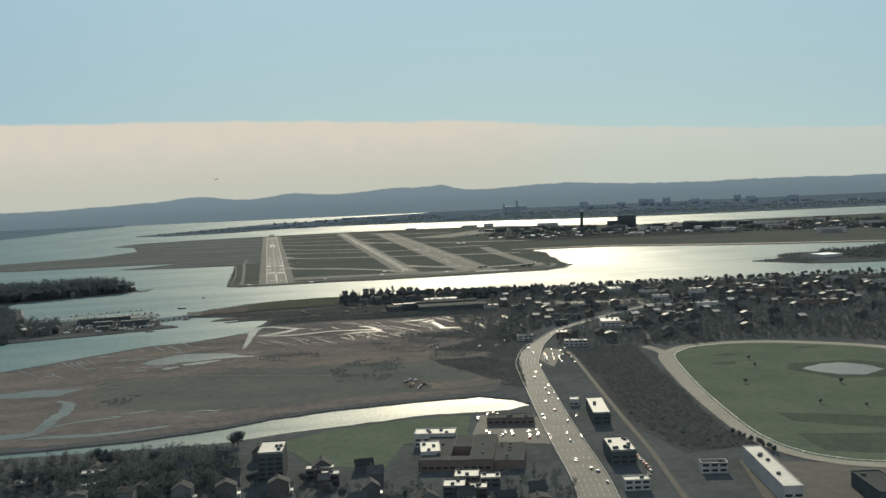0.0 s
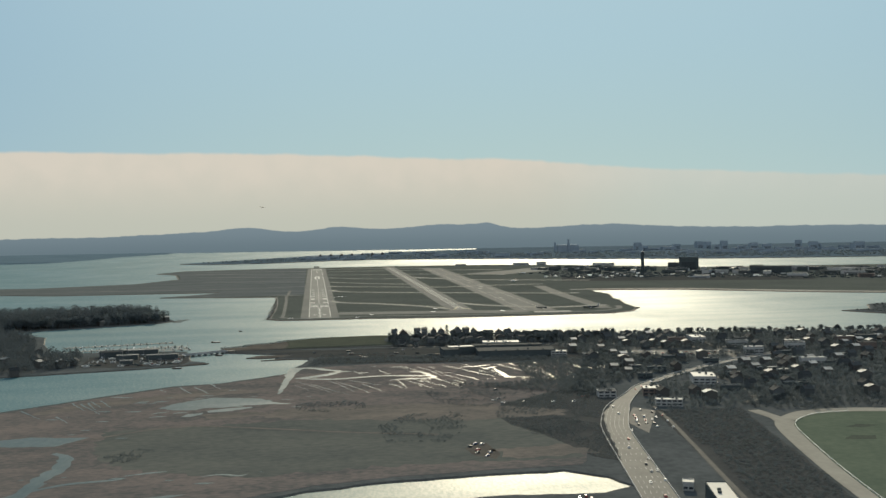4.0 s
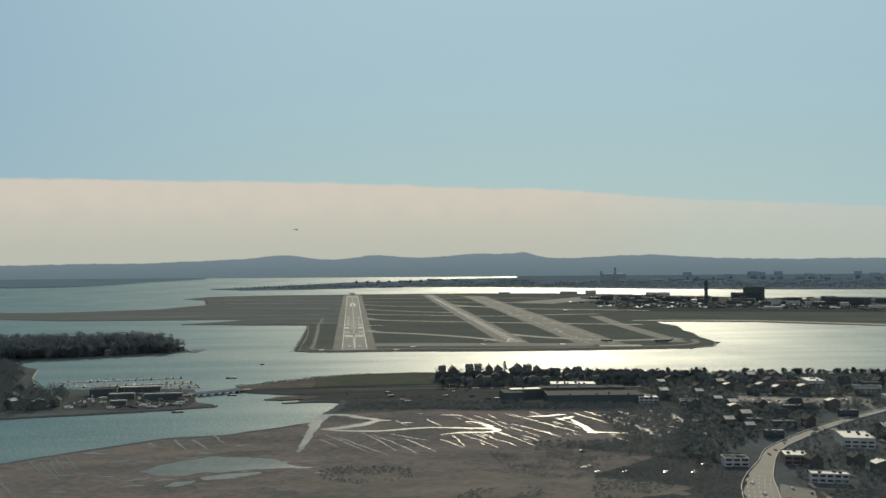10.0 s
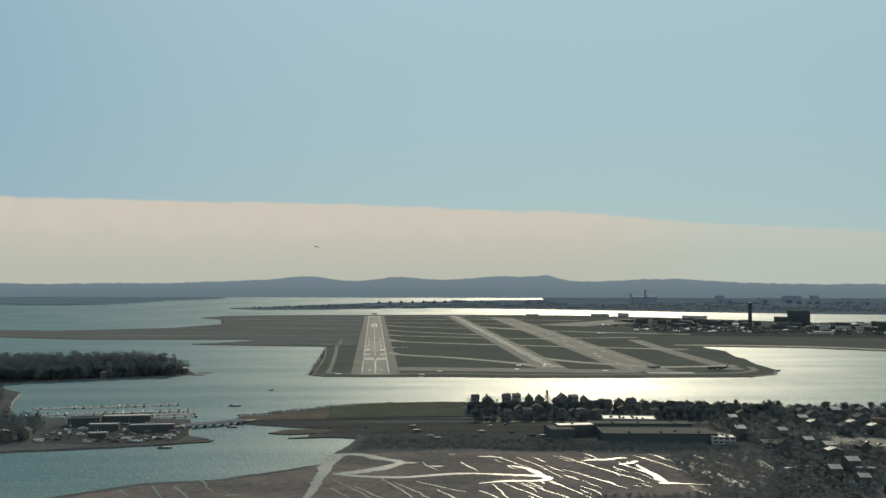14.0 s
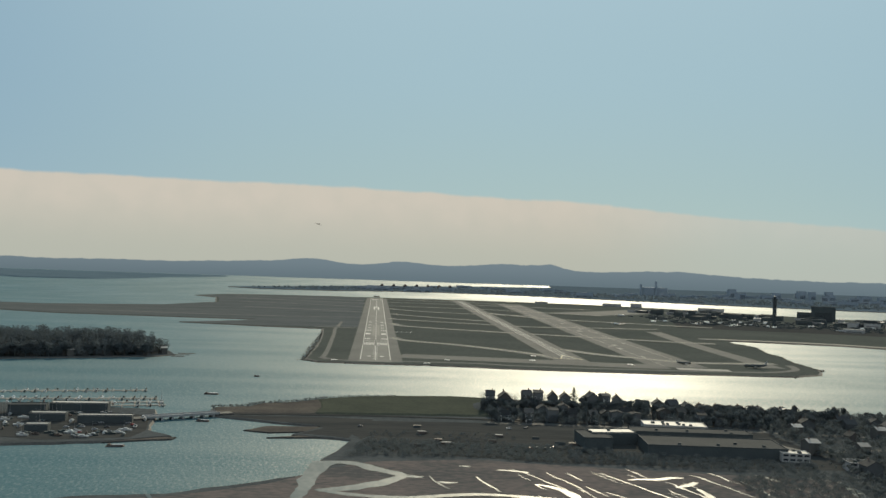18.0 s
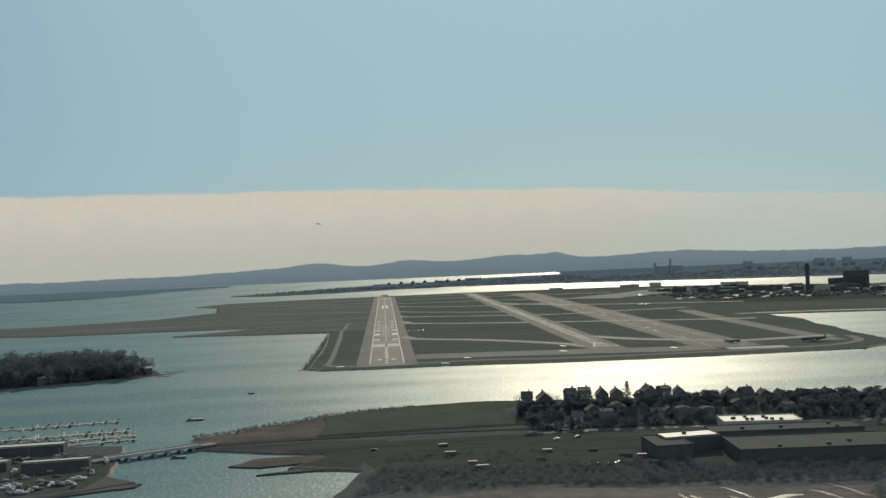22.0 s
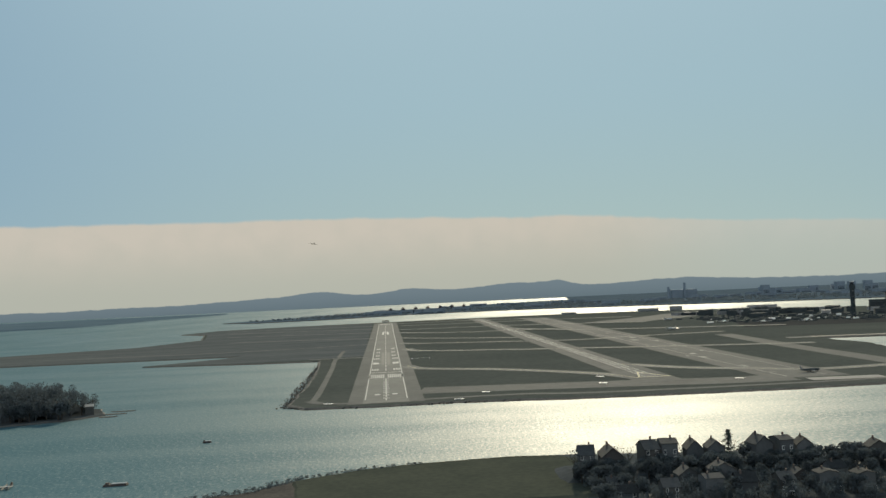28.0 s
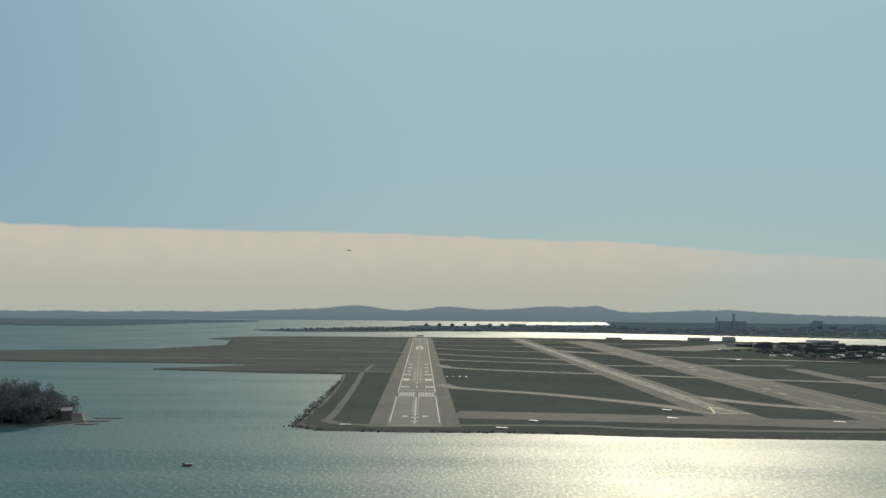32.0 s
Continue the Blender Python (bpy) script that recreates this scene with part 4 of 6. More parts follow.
FRONT = [(100, 984, 0, 1.2), (114, 985, 3, 1.5), (135.5, 986, 2, 1.28), (146.5, 986, 5, 1.24), (161, 986, 1, 1.24), (172.7, 985, 0, 1.2), (198.5, 985, 0, 1.3), (211, 985, 5, 1.12), (223, 984, 0, 1.12), (262, 978, 2, 1.22), (275, 977, 1, 1.18), (289, 976, 0, 1.06), (302, 974, 0, 1.0), (317, 972, 1, 0.98), (338, 968, 3, 1.0), (356, 965, 0, 0.98), (378, 962, 1, 1.0)]
for x, y, k, s in FRONT:
    c = place_house(k, x, y, 5.0 if x < 240 else 1.5, (0 if k == 5 or int(x) % 5 == 0 else 90) + rng.uniform(-9, 9), s)
    c.scale = (s * 0.8, s, s * 1.04) if k == 5 or int(x) % 5 == 0 else (s, s * rng.uniform(0.64, 0.8), s)
taken = [(x, y) for x, y, _, _ in FRONT]


def rows_of_houses(x0, x1, y0, y1, step, drop, chance):
    """Houses along streets that follow the shore."""
    y = y0
    while y < y1:
        x = x0 + rng.uniform(0, step)
        while x < x1:
            yy = y - max(0, x - 250) * drop + rng.uniform(-3, 3)
            if rng.random() < chance and all((x - a) ** 2 + (yy - b) ** 2 > 190 for a, b in taken) and not any(inside((x, yy), q) for q in CLEAR):
                place_house(rng.randrange(6), x, yy, 1.5, rng.choice((0, 90, 90, 180)) + rng.uniform(-5, 5), rng.uniform(0.85, 1.05))
                taken.append((x, yy))
            x += step * rng.uniform(0.9, 1.3)
        y += 27


# ground kept free of houses and trees: sheds, lots, roads
CLEAR = [[(140, 760), (330, 740), (325, 830), (300, 890), (210, 895), (140, 850)], [(380, 725), (555, 715), (560, 780), (400, 805)], [(120, 1010), (132, 1010), (128, 940), (112, 940)], [(240, 1000), (256, 1000), (252, 890), (238, 890)], [(-12, 84), (36, 112), (100, 124), (142, 120), (128, 60), (78, 48), (60, -2), (15, 10)],
         [(150, -160), (210, -160), (250, 180), (320, 440), (560, 690), (520, 710), (290, 500), (225, 300), (180, 60)], [(380, 490), (430, 490), (430, 560), (380, 560)]]
rows_of_houses(95, 330, 920, 975, 17, 0.0, 0.85)
rows_of_houses(330, 1150, 640, 950, 30, 0.09, 0.55)
rows_of_houses(300, 1000, 420, 640, 34, 0.0, 0.42)
rows_of_houses(-180, 60, -90, 60, 26, 0.0, 0.5)
rows_of_houses(40, 180, -150, -70, 18, 0.0, 0.7)


def block(name, x, y, w, d, h, turn, wall, roof, label, cat, z=1.5, units=3, rows=2, group="", tint=None):
    """A flat-roofed building: walls, parapet roof, bands of windows, roof units."""
    ob = empty(name, label, cat, group, pose(x, y, z, 0, 0, turn))
    bm = bmesh.new()
    box(bm, -w / 2, w / 2, -d / 2, d / 2, -0.5, h)
    part("wall", bm, wall, ob)
    bm = bmesh.new()
    box(bm, -w / 2 - 0.15, w / 2 + 0.15, -d / 2 - 0.15, d / 2 + 0.15, h, h + 0.35)
    part("roof", bm, roof, ob)
    bm = bmesh.new()
    for a in ((-w / 2 - 0.2, w / 2 + 0.2, -d / 2 - 0.2, -d / 2 + 0.2), (-w / 2 - 0.2, w / 2 + 0.2, d / 2 - 0.2, d / 2 + 0.2), (-w / 2 - 0.2, -w / 2 + 0.2, -d / 2 + 0.2, d / 2 - 0.2), (w / 2 - 0.2, w / 2 + 0.2, -d / 2 + 0.2, d / 2 - 0.2)):
        box(bm, a[0], a[1], a[2], a[3], h + 0.35, h + 0.9)
    part("parapet", bm, wall, ob)
    r = random.Random(int(x * 7 + y))
    for k in range(units):
        u, v = r.uniform(-0.36, 0.36) * w, r.uniform(-0.36, 0.36) * d
        bm = bmesh.new()
        box(bm, u - 1.1, u + 1.1, v - 0.9, v + 0.9, h + 0.35, h + 1.7)
        part("roof_unit", bm, DARKWALL, ob)
    for f in range(rows):
        zz = 1.2 + f * 3.2
        if zz + 1.6 > h:
            break
        n = 1 if y > 1500 else max(2, min(10, int(w / 5)))
        for k in range(n):
            u = (k + 0.5) / n * w - w / 2
            bm = bmesh.new()
            box(bm, u - w / n * 0.36, u + w / n * 0.36, -d / 2 - 0.04, -d / 2 + 0.05, zz, zz + 1.5)
            part("window", bm, GLASS, ob)
    return ob


block("apartment_block", -14, 3, 16, 28, 18.5, -6, DARKWALL, MEMBRANE, "tall dark apartment block with a pale flat roof", "building", rows=5)
block("school_wing", 101, 43, 29, 15, 9, -15, CONCRETE, MEMBRANE, "low school wing with a bright pale roof", "building", units=4)
block("school_wing", 91, 4, 13, 26, 9, -7, CONCRETE, MEMBRANE, "narrow school wing with a bright pale roof", "building")
school = empty("school", "wide grey-roofed school round a dark courtyard", "building", at=pose(116, 4, 1.5, 0, 0, -16))
bm, bm2 = bmesh.new(), bmesh.new()
for x0, x1, y0, y1, h in ((-28, -9, -32, 30, 7), (-9, 4, 0, 30, 7), (-9, 4, -32, -22, 7), (4, 20, -32, 30, 7.3), (20, 40, -30, 14, 6)):
    box(bm, x0, x1, y0, y1, -0.5, h)
    box(bm2, x0 + 0.2, x1 - 0.2, y0 + 0.2, y1 - 0.2, h, h + 0.3)
part("wall", bm, BRICK, school)
part("roof", bm2, GRAVEL, school)
rs = random.Random(3)
for k in range(9):
    bm = bmesh.new()
    x, y = rs.choice((-18, 12, 30)) + rs.uniform(-6, 6), rs.uniform(-24, 10)
    box(bm, x - 0.9, x + 0.9, y - 0.8, y + 0.8, 7.2, 8.3)
    part("roof_unit", bm, DARKWALL, school)
for k in range(10):
    bm = bmesh.new()
    box(bm, -26.5 + k * 4.6, -23.2 + k * 4.6, -32.06, -31.9, 1.2, 2.8)
    part("window", bm, GLASS, school)
block("warehouse", 167, 85, 36, 13, 5, -17, BRICK, GRAVEL, "long low brick building beside the river", "building", rows=1)
block("commercial_building", 236, 80, 13, 52, 9, -12, DARKWALL, MEMBRANE, "dark-sided building with a pale roof by the highway", "building", units=2)
block("commercial_building", 213, -30, 16, 33, 9, -9, DARKWALL, MEMBRANE, "dark-sided building with pale roof and many vents", "building", units=9)
block("kiosk", 231, 125, 7, 9, 5, -21, CONCRETE, MEMBRANE, "small white-roofed roadside shop", "shop", units=0, rows=1)
block("grandstand", 280, -106, 11, 82, 10, -12, CONCRETE, MEMBRANE, "long racecourse grandstand with a pale flat roof", "grandstand", units=4)
block("stable_block", 322, -149, 16, 38, 9, -10, DARKWALL, GRAVEL, "grey stable block by the racecourse", "building", units=1)
block("stable_block", 257, -77, 16, 8, 6, -14, CONCRETE, GRAVEL, "low stable block with a grey roof", "building", units=1)
block("workshop", 200, -94, 15, 8, 6, -10, CONCRETE, MEMBRANE, "small workshop with a pale roof", "building", units=1)
block("store", 405, 524, 24, 34, 8, -15, CONCRETE, MEMBRANE, "square store with a bright pale roof", "shop", units=5)
block("train_shed", 180, 824, 36, 17, 9, 6, DARKWALL, MEMBRANE, "dark train shed with one long pale roof strip", "shed", units=1, rows=0)
block("train_shed", 163, 812, 22, 34, 8.2, 2, DARKWALL, GRAVEL, "dark flat-roofed train shed beside the tracks", "shed", units=0, rows=0)
block("depot", 250, 792, 104, 40, 7.5, -4, DARKWALL, GRAVEL, "long grey rail depot with a flat roof", "depot", units=4, rows=0)
block("depot", 247, 836, 96, 22, 8.4, -4, DARKWALL, GRAVEL, "grey upper hall of the rail depot", "depot", units=4, rows=0)
block("flat_hall", 245, 872, 52, 24, 8, -8, CONCRETE, MEMBRANE, "pale flat-roofed hall beside the houses", "building", units=9)
block("shop", 304, 767, 20, 14, 6, -8, CONCRETE, MEMBRANE, "small shop with a pale flat roof", "shop")
block("shop", 339, 737, 19, 14, 6, -8, CONCRETE, GRAVEL, "small shop with a grey flat roof", "shop")
block("apartment_block", 532, 858, 20, 34, 9, -9, CONCRETE, MEMBRANE, "pale apartment block among dark trees", "building", rows=3)
block("shop", 325, 464, 17, 20, 7, -15, BRICK, MEMBRANE, "brick shop with pale roof by the road", "shop")
block("shop", 321, 402, 25, 10, 6, -16, CONCRETE, MEMBRANE, "long shop with a narrow pale roof", "shop")
block("shop", 277, 460, 18, 12, 6, -7, CONCRETE, GRAVEL, "low roadside shop with a grey roof", "shop")
for x, y, w, d in ((381, 604, 22, 6), (360, 619, 14, 6), (469, 655, 18, 6), (449, 545, 16, 8), (501, 570, 24, 7), (511, 551, 12, 9), (484, 467, 27, 5), (410, 464, 20, 5), (430, 690, 22, 6), (352, 560, 16, 6), (560, 640, 26, 7), (600, 600, 22, 6), (640, 660, 30, 7), (700, 620, 24, 7), (590, 700, 18, 6), (760, 680, 26, 7)):
    block("shop", x, y, w, d, 6.5, -9, DARKWALL, MEMBRANE, "long low shop with a narrow pale roof", "shop", units=1, rows=1, group="low shops of the town")
    taken.append((x, y))
for x, y, w, d, h, t in ((105, -53, 15, 14, 6, -14), (118, -62, 12, 10, 6, -12), (94, -70, 13, 13, 6, -13), (107, -79, 10, 10, 6, -12), (16, -13, 18, 9, 7, -6), (22, -28, 11, 9, 7, -5), (-131, 25, 15, 10, 7, 1), (-171, 15, 12, 8, 7, -2), (-127, -4, 13, 6, 7, 13)):
    block("row_house", x, y, w, d, h, t, WALLS[(x + y) % 5], MEMBRANE, "flat-roofed row house with a pale roof", "house", units=2, group="row houses")
r2 = random.Random(77)
for k in range(70):
    x, y = r2.uniform(420, 1000), r2.uniform(560, 860)
    y -= max(0, x - 600) * 0.1
    if any(inside((x, y), q) for q in CLEAR) or any((x - a) ** 2 + (y - b) ** 2 < 300 for a, b in taken):
        continue
    taken.append((x, y))
    block("town_block", x, y, r2.uniform(12, 30), r2.uniform(10, 18), r2.uniform(8, 12), r2.uniform(-16, -6), r2.choice([BRICK, CONCRETE, DARKWALL]), r2.choice([MEMBRANE, GRAVEL, GRAVEL]), "flat-roofed town building among the houses", "building", group="town buildings", units=2)

# ---- roads, lots, rails ----
HIGHWAY = smooth_line([(160, -190), (170, -120), (181, -60), (198, 58), (221, 200), (238, 300), (250, 345), (274, 410), (303, 464), (333, 515), (389, 574), (450, 630), (530, 690), (640, 760)])


def road_width(p):
    return 24 - 12 * min(1, max(0, (p.y - 390) / 80))


highway = strip_thing("highway", [(p.x, p.y, road_width(p)) for p in HIGHWAY], 19, 1.78, CONCRETE_ROAD, "wide sunlit highway of worn concrete", "road")
for off in (-1, 1):
    bm = bmesh.new()
    line = []
    for i, p in enumerate(HIGHWAY):
        a, b = HIGHWAY[max(i - 1, 0)], HIGHWAY[min(i + 1, len(HIGHWAY) - 1)]
        dd = (b - a).normalized()
        line.append(p + Vector((-dd.y, dd.x)) * off * (road_width(p) / 2 - 0.3))
    for a, b in zip(line, line[1:]):
        s = Vector((-(b - a).y, (b - a).x)).normalized() * 0.2
        q = [bm.verts.new((v.x, v.y, z)) for z in (1.7, 2.6) for v in (a - s, b - s, b + s, a + s)]
        for f in ((0, 1, 5, 4), (2, 3, 7, 6), (4, 5, 6, 7), (3, 0, 4, 7), (1, 2, 6, 5)):
            bm.faces.new([q[i] for i in f])
    part("guard_rail", bm, CONCRETE, highway, "pale concrete guard wall")
for off in (-7.5, -3.8, 0, 3.8, 7.5):
    for i in range(0, len(HIGHWAY) - 2, 1):
        a, b = HIGHWAY[i], HIGHWAY[i + 1]
        dd = (b - a).normalized()
        s = Vector((-dd.y, dd.x)) * off
        n = max(1, int((b - a).length / 12))
        for j in range(n):
            p = a.lerp(b, j / n) + s
            if p.y > 420 or p.y < -150:
                continue
            part("lane_mark", ribbon([p, p + dd * 5], 0.26, 1.84), MARK, highway)
strip_thing("side_road", smooth_line([(306, 400), (294, 316), (271, 179), (251, 58), (239, -19), (223, -102), (210, -180)]), 4, 1.7, BALLAST, "dull dirt track beside the railway land", "road")
for k, (line, w) in enumerate((([(122, 1030), (128, 960), (118, 930), (116, 905)], 8), ([(262, 1000), (248, 940), (252, 895), (300, 850), (330, 800)], 9), ([(90, 905), (200, 900), (330, 890), (520, 850), (800, 800), (1100, 740)], 10), ([(330, 800), (420, 815), (560, 800), (900, 730)], 10), ([(560, 960), (545, 860), (535, 780), (520, 690)], 9), ([(420, 600), (440, 520), (425, 440), (400, 400)], 9))):
    strip_thing("street", smooth_line(line), w, 1.68, ASPHALT, "grey asphalt street between houses", "street")
thing("parking_lot", slab([(125, 40), (150, 118), (196, 92), (186, 14)], 1.66, 0, 0.3, 1.4), [ASPHALT, ASPHALT], "grey asphalt parking lot of the school", "parking lot", kind="structure")
thing("parking_lot", slab([(392, 735), (480, 725), (545, 735), (545, 770), (490, 775), (416, 800)], 1.66, 0, 0.3, 1.4), [ASPHALT, ASPHALT], "asphalt parking lot full of cars", "parking lot", kind="structure")
thing("parking_lot", slab([(262, 290), (300, 380), (285, 400), (258, 340)], 1.66, 0, 0.3, 1.4), [ASPHALT, ASPHALT], "roadside parking lot beside the highway", "parking lot", kind="structure")
thing("paddock", slab([(283, -60), (345, -88), (420, -125), (420, -220), (240, -220), (262, -130)], 1.66, 0, 0.3, 1.4), [BALLAST, BALLAST], "grey paved yards of the racecourse stables", "yard", kind="structure")
thing("playing_field", slab(jag([(-12, 84), (36, 112), (100, 124), (142, 120), (128, 60), (78, 48), (60, -2), (15, 10)], 12, 1.5, 31), 1.7, 0, 0.5, 1.4), [LAWN, LAWN], "dull green playing field by the river", "field", kind="structure")
RAILS = material("dull rails and sleepers", (0.046, 0.046, 0.044), (0.036, 0.036, 0.035), 1.0, 0.1, spec=0.0)
for k in range(5):
    strip_thing("rail_track", smooth_line([(-10 + k * 9, 880 - k * 16), (60, 872 - k * 15 + rng.uniform(-4, 4)), (150, 858 - k * 13 + rng.uniform(-3, 3)), (178, 856 - k * 12)]), 1.6, 1.64, RAILS, "weathered siding of the rail yard", "railway")
strip_thing("causeway_road", smooth_line([(-150, 917), (-100, 921), (0, 926), (120, 918), (230, 902)]), 6, 1.9, YARD, "shore road leading to the bridge", "road")
# ---- cars ----


def car(paint, label):
    ob = empty("car", label, "car", "cars of the town")
    bm = bmesh.new()
    prof = [(-2.2, 0.35), (-2.25, 0.75), (-1.9, 0.92), (0.9, 0.95), (2.1, 0.82), (2.25, 0.55), (2.2, 0.35)]
    L = [bm.verts.new((x, -0.88, z)) for x, z in prof]
    R = [bm.verts.new((x, 0.88, z)) for x, z in prof]
    bm.faces.new(L)
    bm.faces.new(R[::-1])
    for i in range(7):
        bm.faces.new((L[i], L[(i + 1) % 7], R[(i + 1) % 7], R[i]))
    roof = [(-1.25, 1.42), (-0.6, 1.5), (0.1, 1.5), (0.45, 1.4)]
    L = [bm.verts.new((x, -0.66, z)) for x, z in roof]
    R = [bm.verts.new((x, 0.66, z)) for x, z in roof]
    for i in range(3):
        bm.faces.new((L[i], R[i], R[i + 1], L[i + 1]))
    bmesh.ops.recalc_face_normals(bm, faces=bm.faces)
    part("body", bm, paint, ob)
    bm = bmesh.new()
    lo = [(-1.85, -0.8, 0.93), (1.2, -0.8, 0.95), (1.2, 0.8, 0.95), (-1.85, 0.8, 0.93)]
    hi = [(-1.25, -0.64, 1.41), (0.45, -0.64, 1.39), (0.45, 0.64, 1.39), (-1.25, 0.64, 1.41)]
    a, b = [bm.verts.new(c) for c in lo], [bm.verts.new(c) for c in hi]
    for i in range(4):
        bm.faces.new((a[i], a[(i + 1) % 4], b[(i + 1) % 4], b[i]))
    bmesh.ops.recalc_face_normals(bm, faces=bm.faces)
    part("windows", bm, GLASS, ob)
    for u in (-1.4, 1.4):
        for v in (-0.8, 0.8):
            p = part("wheel", WHEEL, None, ob)
            p.matrix_basis = pose(u, v, 0.32, 90, 0, 0)
    return ob


bm = bmesh.new()
bmesh.ops.create_cone(bm, cap_ends=True, segments=10, radius1=0.32, radius2=0.32, depth=0.22)
WHEEL = mesh_of("wheel", bm, TYRE)
AUTOS = [car(CARS[k], n + " parked or driving car") for k, n in enumerate(("small white", "bright silver", "glossy black", "dull red", "dark blue"))]


LOTS = [[(125, 40), (150, 118), (196, 92), (186, 14)], [(392, 735), (480, 725), (545, 735), (545, 770), (490, 775), (416, 800)], [(262, 290), (300, 380), (285, 400), (258, 340)]]


def ground_at(x, y):
    """The height of the paving or soil under a place of the mainland."""
    if any((x - p.x) ** 2 + (y - p.y) ** 2 < 140 for a, b in zip(HIGHWAY, HIGHWAY[1:]) for p in (a, a.lerp(b, 0.33), a.lerp(b, 0.67))):
        return 1.78
    if any(inside((x, y), q) for q in LOTS):
        return 1.66
    if inside((x, y), RAILYARD):
        return 1.6
    return 1.75 if inside((x, y), MARSHLAND) else 1.5


def cars_at(points, turn, z=None):
    for x, y in points:
        copy_thing(rng.choice(AUTOS), pose(x, y, z or ground_at(x, y), 0, 0, turn + rng.uniform(-6, 6) + rng.choice((0, 180))))


cars_at([(156, 117), (156, 108), (161, 120), (163, 113), (144, 101), (146, 108), (143, 64), (144, 58), (140, 50), (156, 57), (152, 50), (161, 58), (160, 49), (173, 54), (171, 43), (169, 36), (180, 57), (178, 46), (176, 39), (184, 38), (183, 30)], 75)
cars_at([(225, -32), (224, -39), (224, -45), (223, -52), (222, -58), (221, -64), (217, -71), (203, -77), (196, 97), (195, 88), (303, 386), (298, 357), (294, 333), (290, 308), (273, 361), (269, 341), (287, 385), (221, 88), (224, 148)], 70)
cars_at([(271, 350), (267, 336), (264, 322), (280, 354), (276, 339), (273, 327), (283, 341), (280, 327), (277, 312), (290, 350), (294, 372)], 70)
cars_at([(187, -49, ), (194, 19), (198, 40), (209, 73), (205, 27), (189, -56), (187, -79), (183, -28), (212, 143), (210, 110), (227, 172), (229, 242), (225, 190), (222, 170), (232, 205), (238, 270), (251, 300), (262, 372), (266, 402), (330, 508), (350, 535), (318, 492)], 80)
cars_at([(403, 783), (407, 769), (425, 789), (423, 767), (432, 766), (438, 765), (444, 755), (457, 762), (466, 761), (467, 748), (478, 759), (475, 738), (509, 754), (515, 753), (521, 753), (525, 748), (533, 751), (418, 742), (430, 744), (441, 741), (452, 745), (490, 740), (500, 736)], 5)
cars_at([(174, 520), (162, 462), (167, 466), (169, 447), (189, 445), (218, 441), (238, 439), (255, 465), (393, 458), (418, 513), (120, 880), (105, 876), (-20, 870), (110, 790), (116, 792), (122, 790), (128, 793)], 10)

thing("gravel_lot", slab(jag([(104, 262), (112, 282), (124, 280), (128, 240), (122, 226), (108, 240)], 6, 1.5, 73), 1.8, 0, 0.3, 1.6), [BANKREED, BANKREED], "small dull lot in the marsh", "parking lot", kind="structure")
cars_at([(109, 268), (114, 276), (119, 274), (113, 256), (121, 246), (117, 236), (111, 246)], 40, 1.8)

# ---- rail yard clutter ----
ry = random.Random(29)
for x, y in ((27, 872), (42, 812), (47, 798), (25, 789), (121, 832), (92, 836), (137, 811), (146, 806), (148, 784), (30, 842), (84, 812)):
    w, h = ry.uniform(1.6, 4.2), ry.uniform(1.4, 2.6)
    ob = empty("freight_container", "weathered freight container standing in the rail yard", "container", "rail yard containers", pose(x, y, 1.6, 0, 0, ry.uniform(-14, 8)))
    bm = bmesh.new()
    box(bm, -w, w, -1.2, 1.2, 0.1, h)
    part("body", bm, ry.choice([RUST, DARKWALL, RUST]), ob)
    bm = bmesh.new()
    box(bm, -w - 0.05, w + 0.05, -1.25, 1.25, h, h + 0.12)
    part("roof", bm, ry.choice([RUST, GRAVEL, GRAVEL, CONCRETE]), ob)
    for u in (-w * 0.8, w * 0.8):
        bm = bmesh.new()
        box(bm, u - 0.2, u + 0.2, -1.1, 1.1, -0.1, 0.1)
        part("skid", bm, RUST, ob)

# ---- marsh water ----


def pool(name, outline, z, label, cat="pool", amp=4.0, step=4):
    bm = slab(jag(outline, step, amp, len(outline)), z, 0, 0.3, z - 0.3)
    return thing(name, bm, [POOL, POOL], label, cat, kind="structure")


def creek(line, z=1.86, label="shining winding creek in the marsh", name="creek"):
    pts = smooth_line(line, 5)
    return thing(name, ribbon([(p.x + noise.noise(Vector((p.x * 0.08, p.y * 0.08, 3))) * 2, p.y, p.z * 0.78 * (1 + 0.45 * noise.noise(Vector((p.x * 0.1, p.y * 0.1, 9))))) for p in pts], 4, z), POOL, label, "creek", kind="structure")


creek([(-40, 728, 20), (-45, 690, 14), (-47, 660, 12), (-49, 630, 10), (-51, 590, 8), (-53, 545, 4)], 1.86, "broad tidal channel leading out of the marsh")
creek([(-46, 722, 10), (-32, 726, 11), (-18, 722, 12), (-4, 706, 13), (8, 697, 13), (12, 688, 11), (4, 674, 13), (-10, 660, 15), (-26, 650, 12), (-40, 645, 7)], 1.87, "shining loop of a tidal creek in the marsh")
creek([(12, 692, 5), (18, 690, 3), (26, 684, 1)], 1.872)
creek([(-40, 648, 6), (-26, 640, 8), (-5, 633, 9.5), (16, 632, 9.5), (42, 640, 8), (63, 643, 7.5), (92, 637, 7.5), (112, 632, 9), (121, 624, 9.5), (113, 615, 7.5), (90, 615, 6), (77, 612, 4.5), (68, 607, 2)], 1.88, "long shining bend of a creek through the marsh")
creek([(118, 630, 7), (115, 645, 8), (110, 660, 6), (103, 668, 5), (96, 672, 2)], 1.875)
creek([(76, 712, 2), (84, 711, 6), (96, 706, 3)])
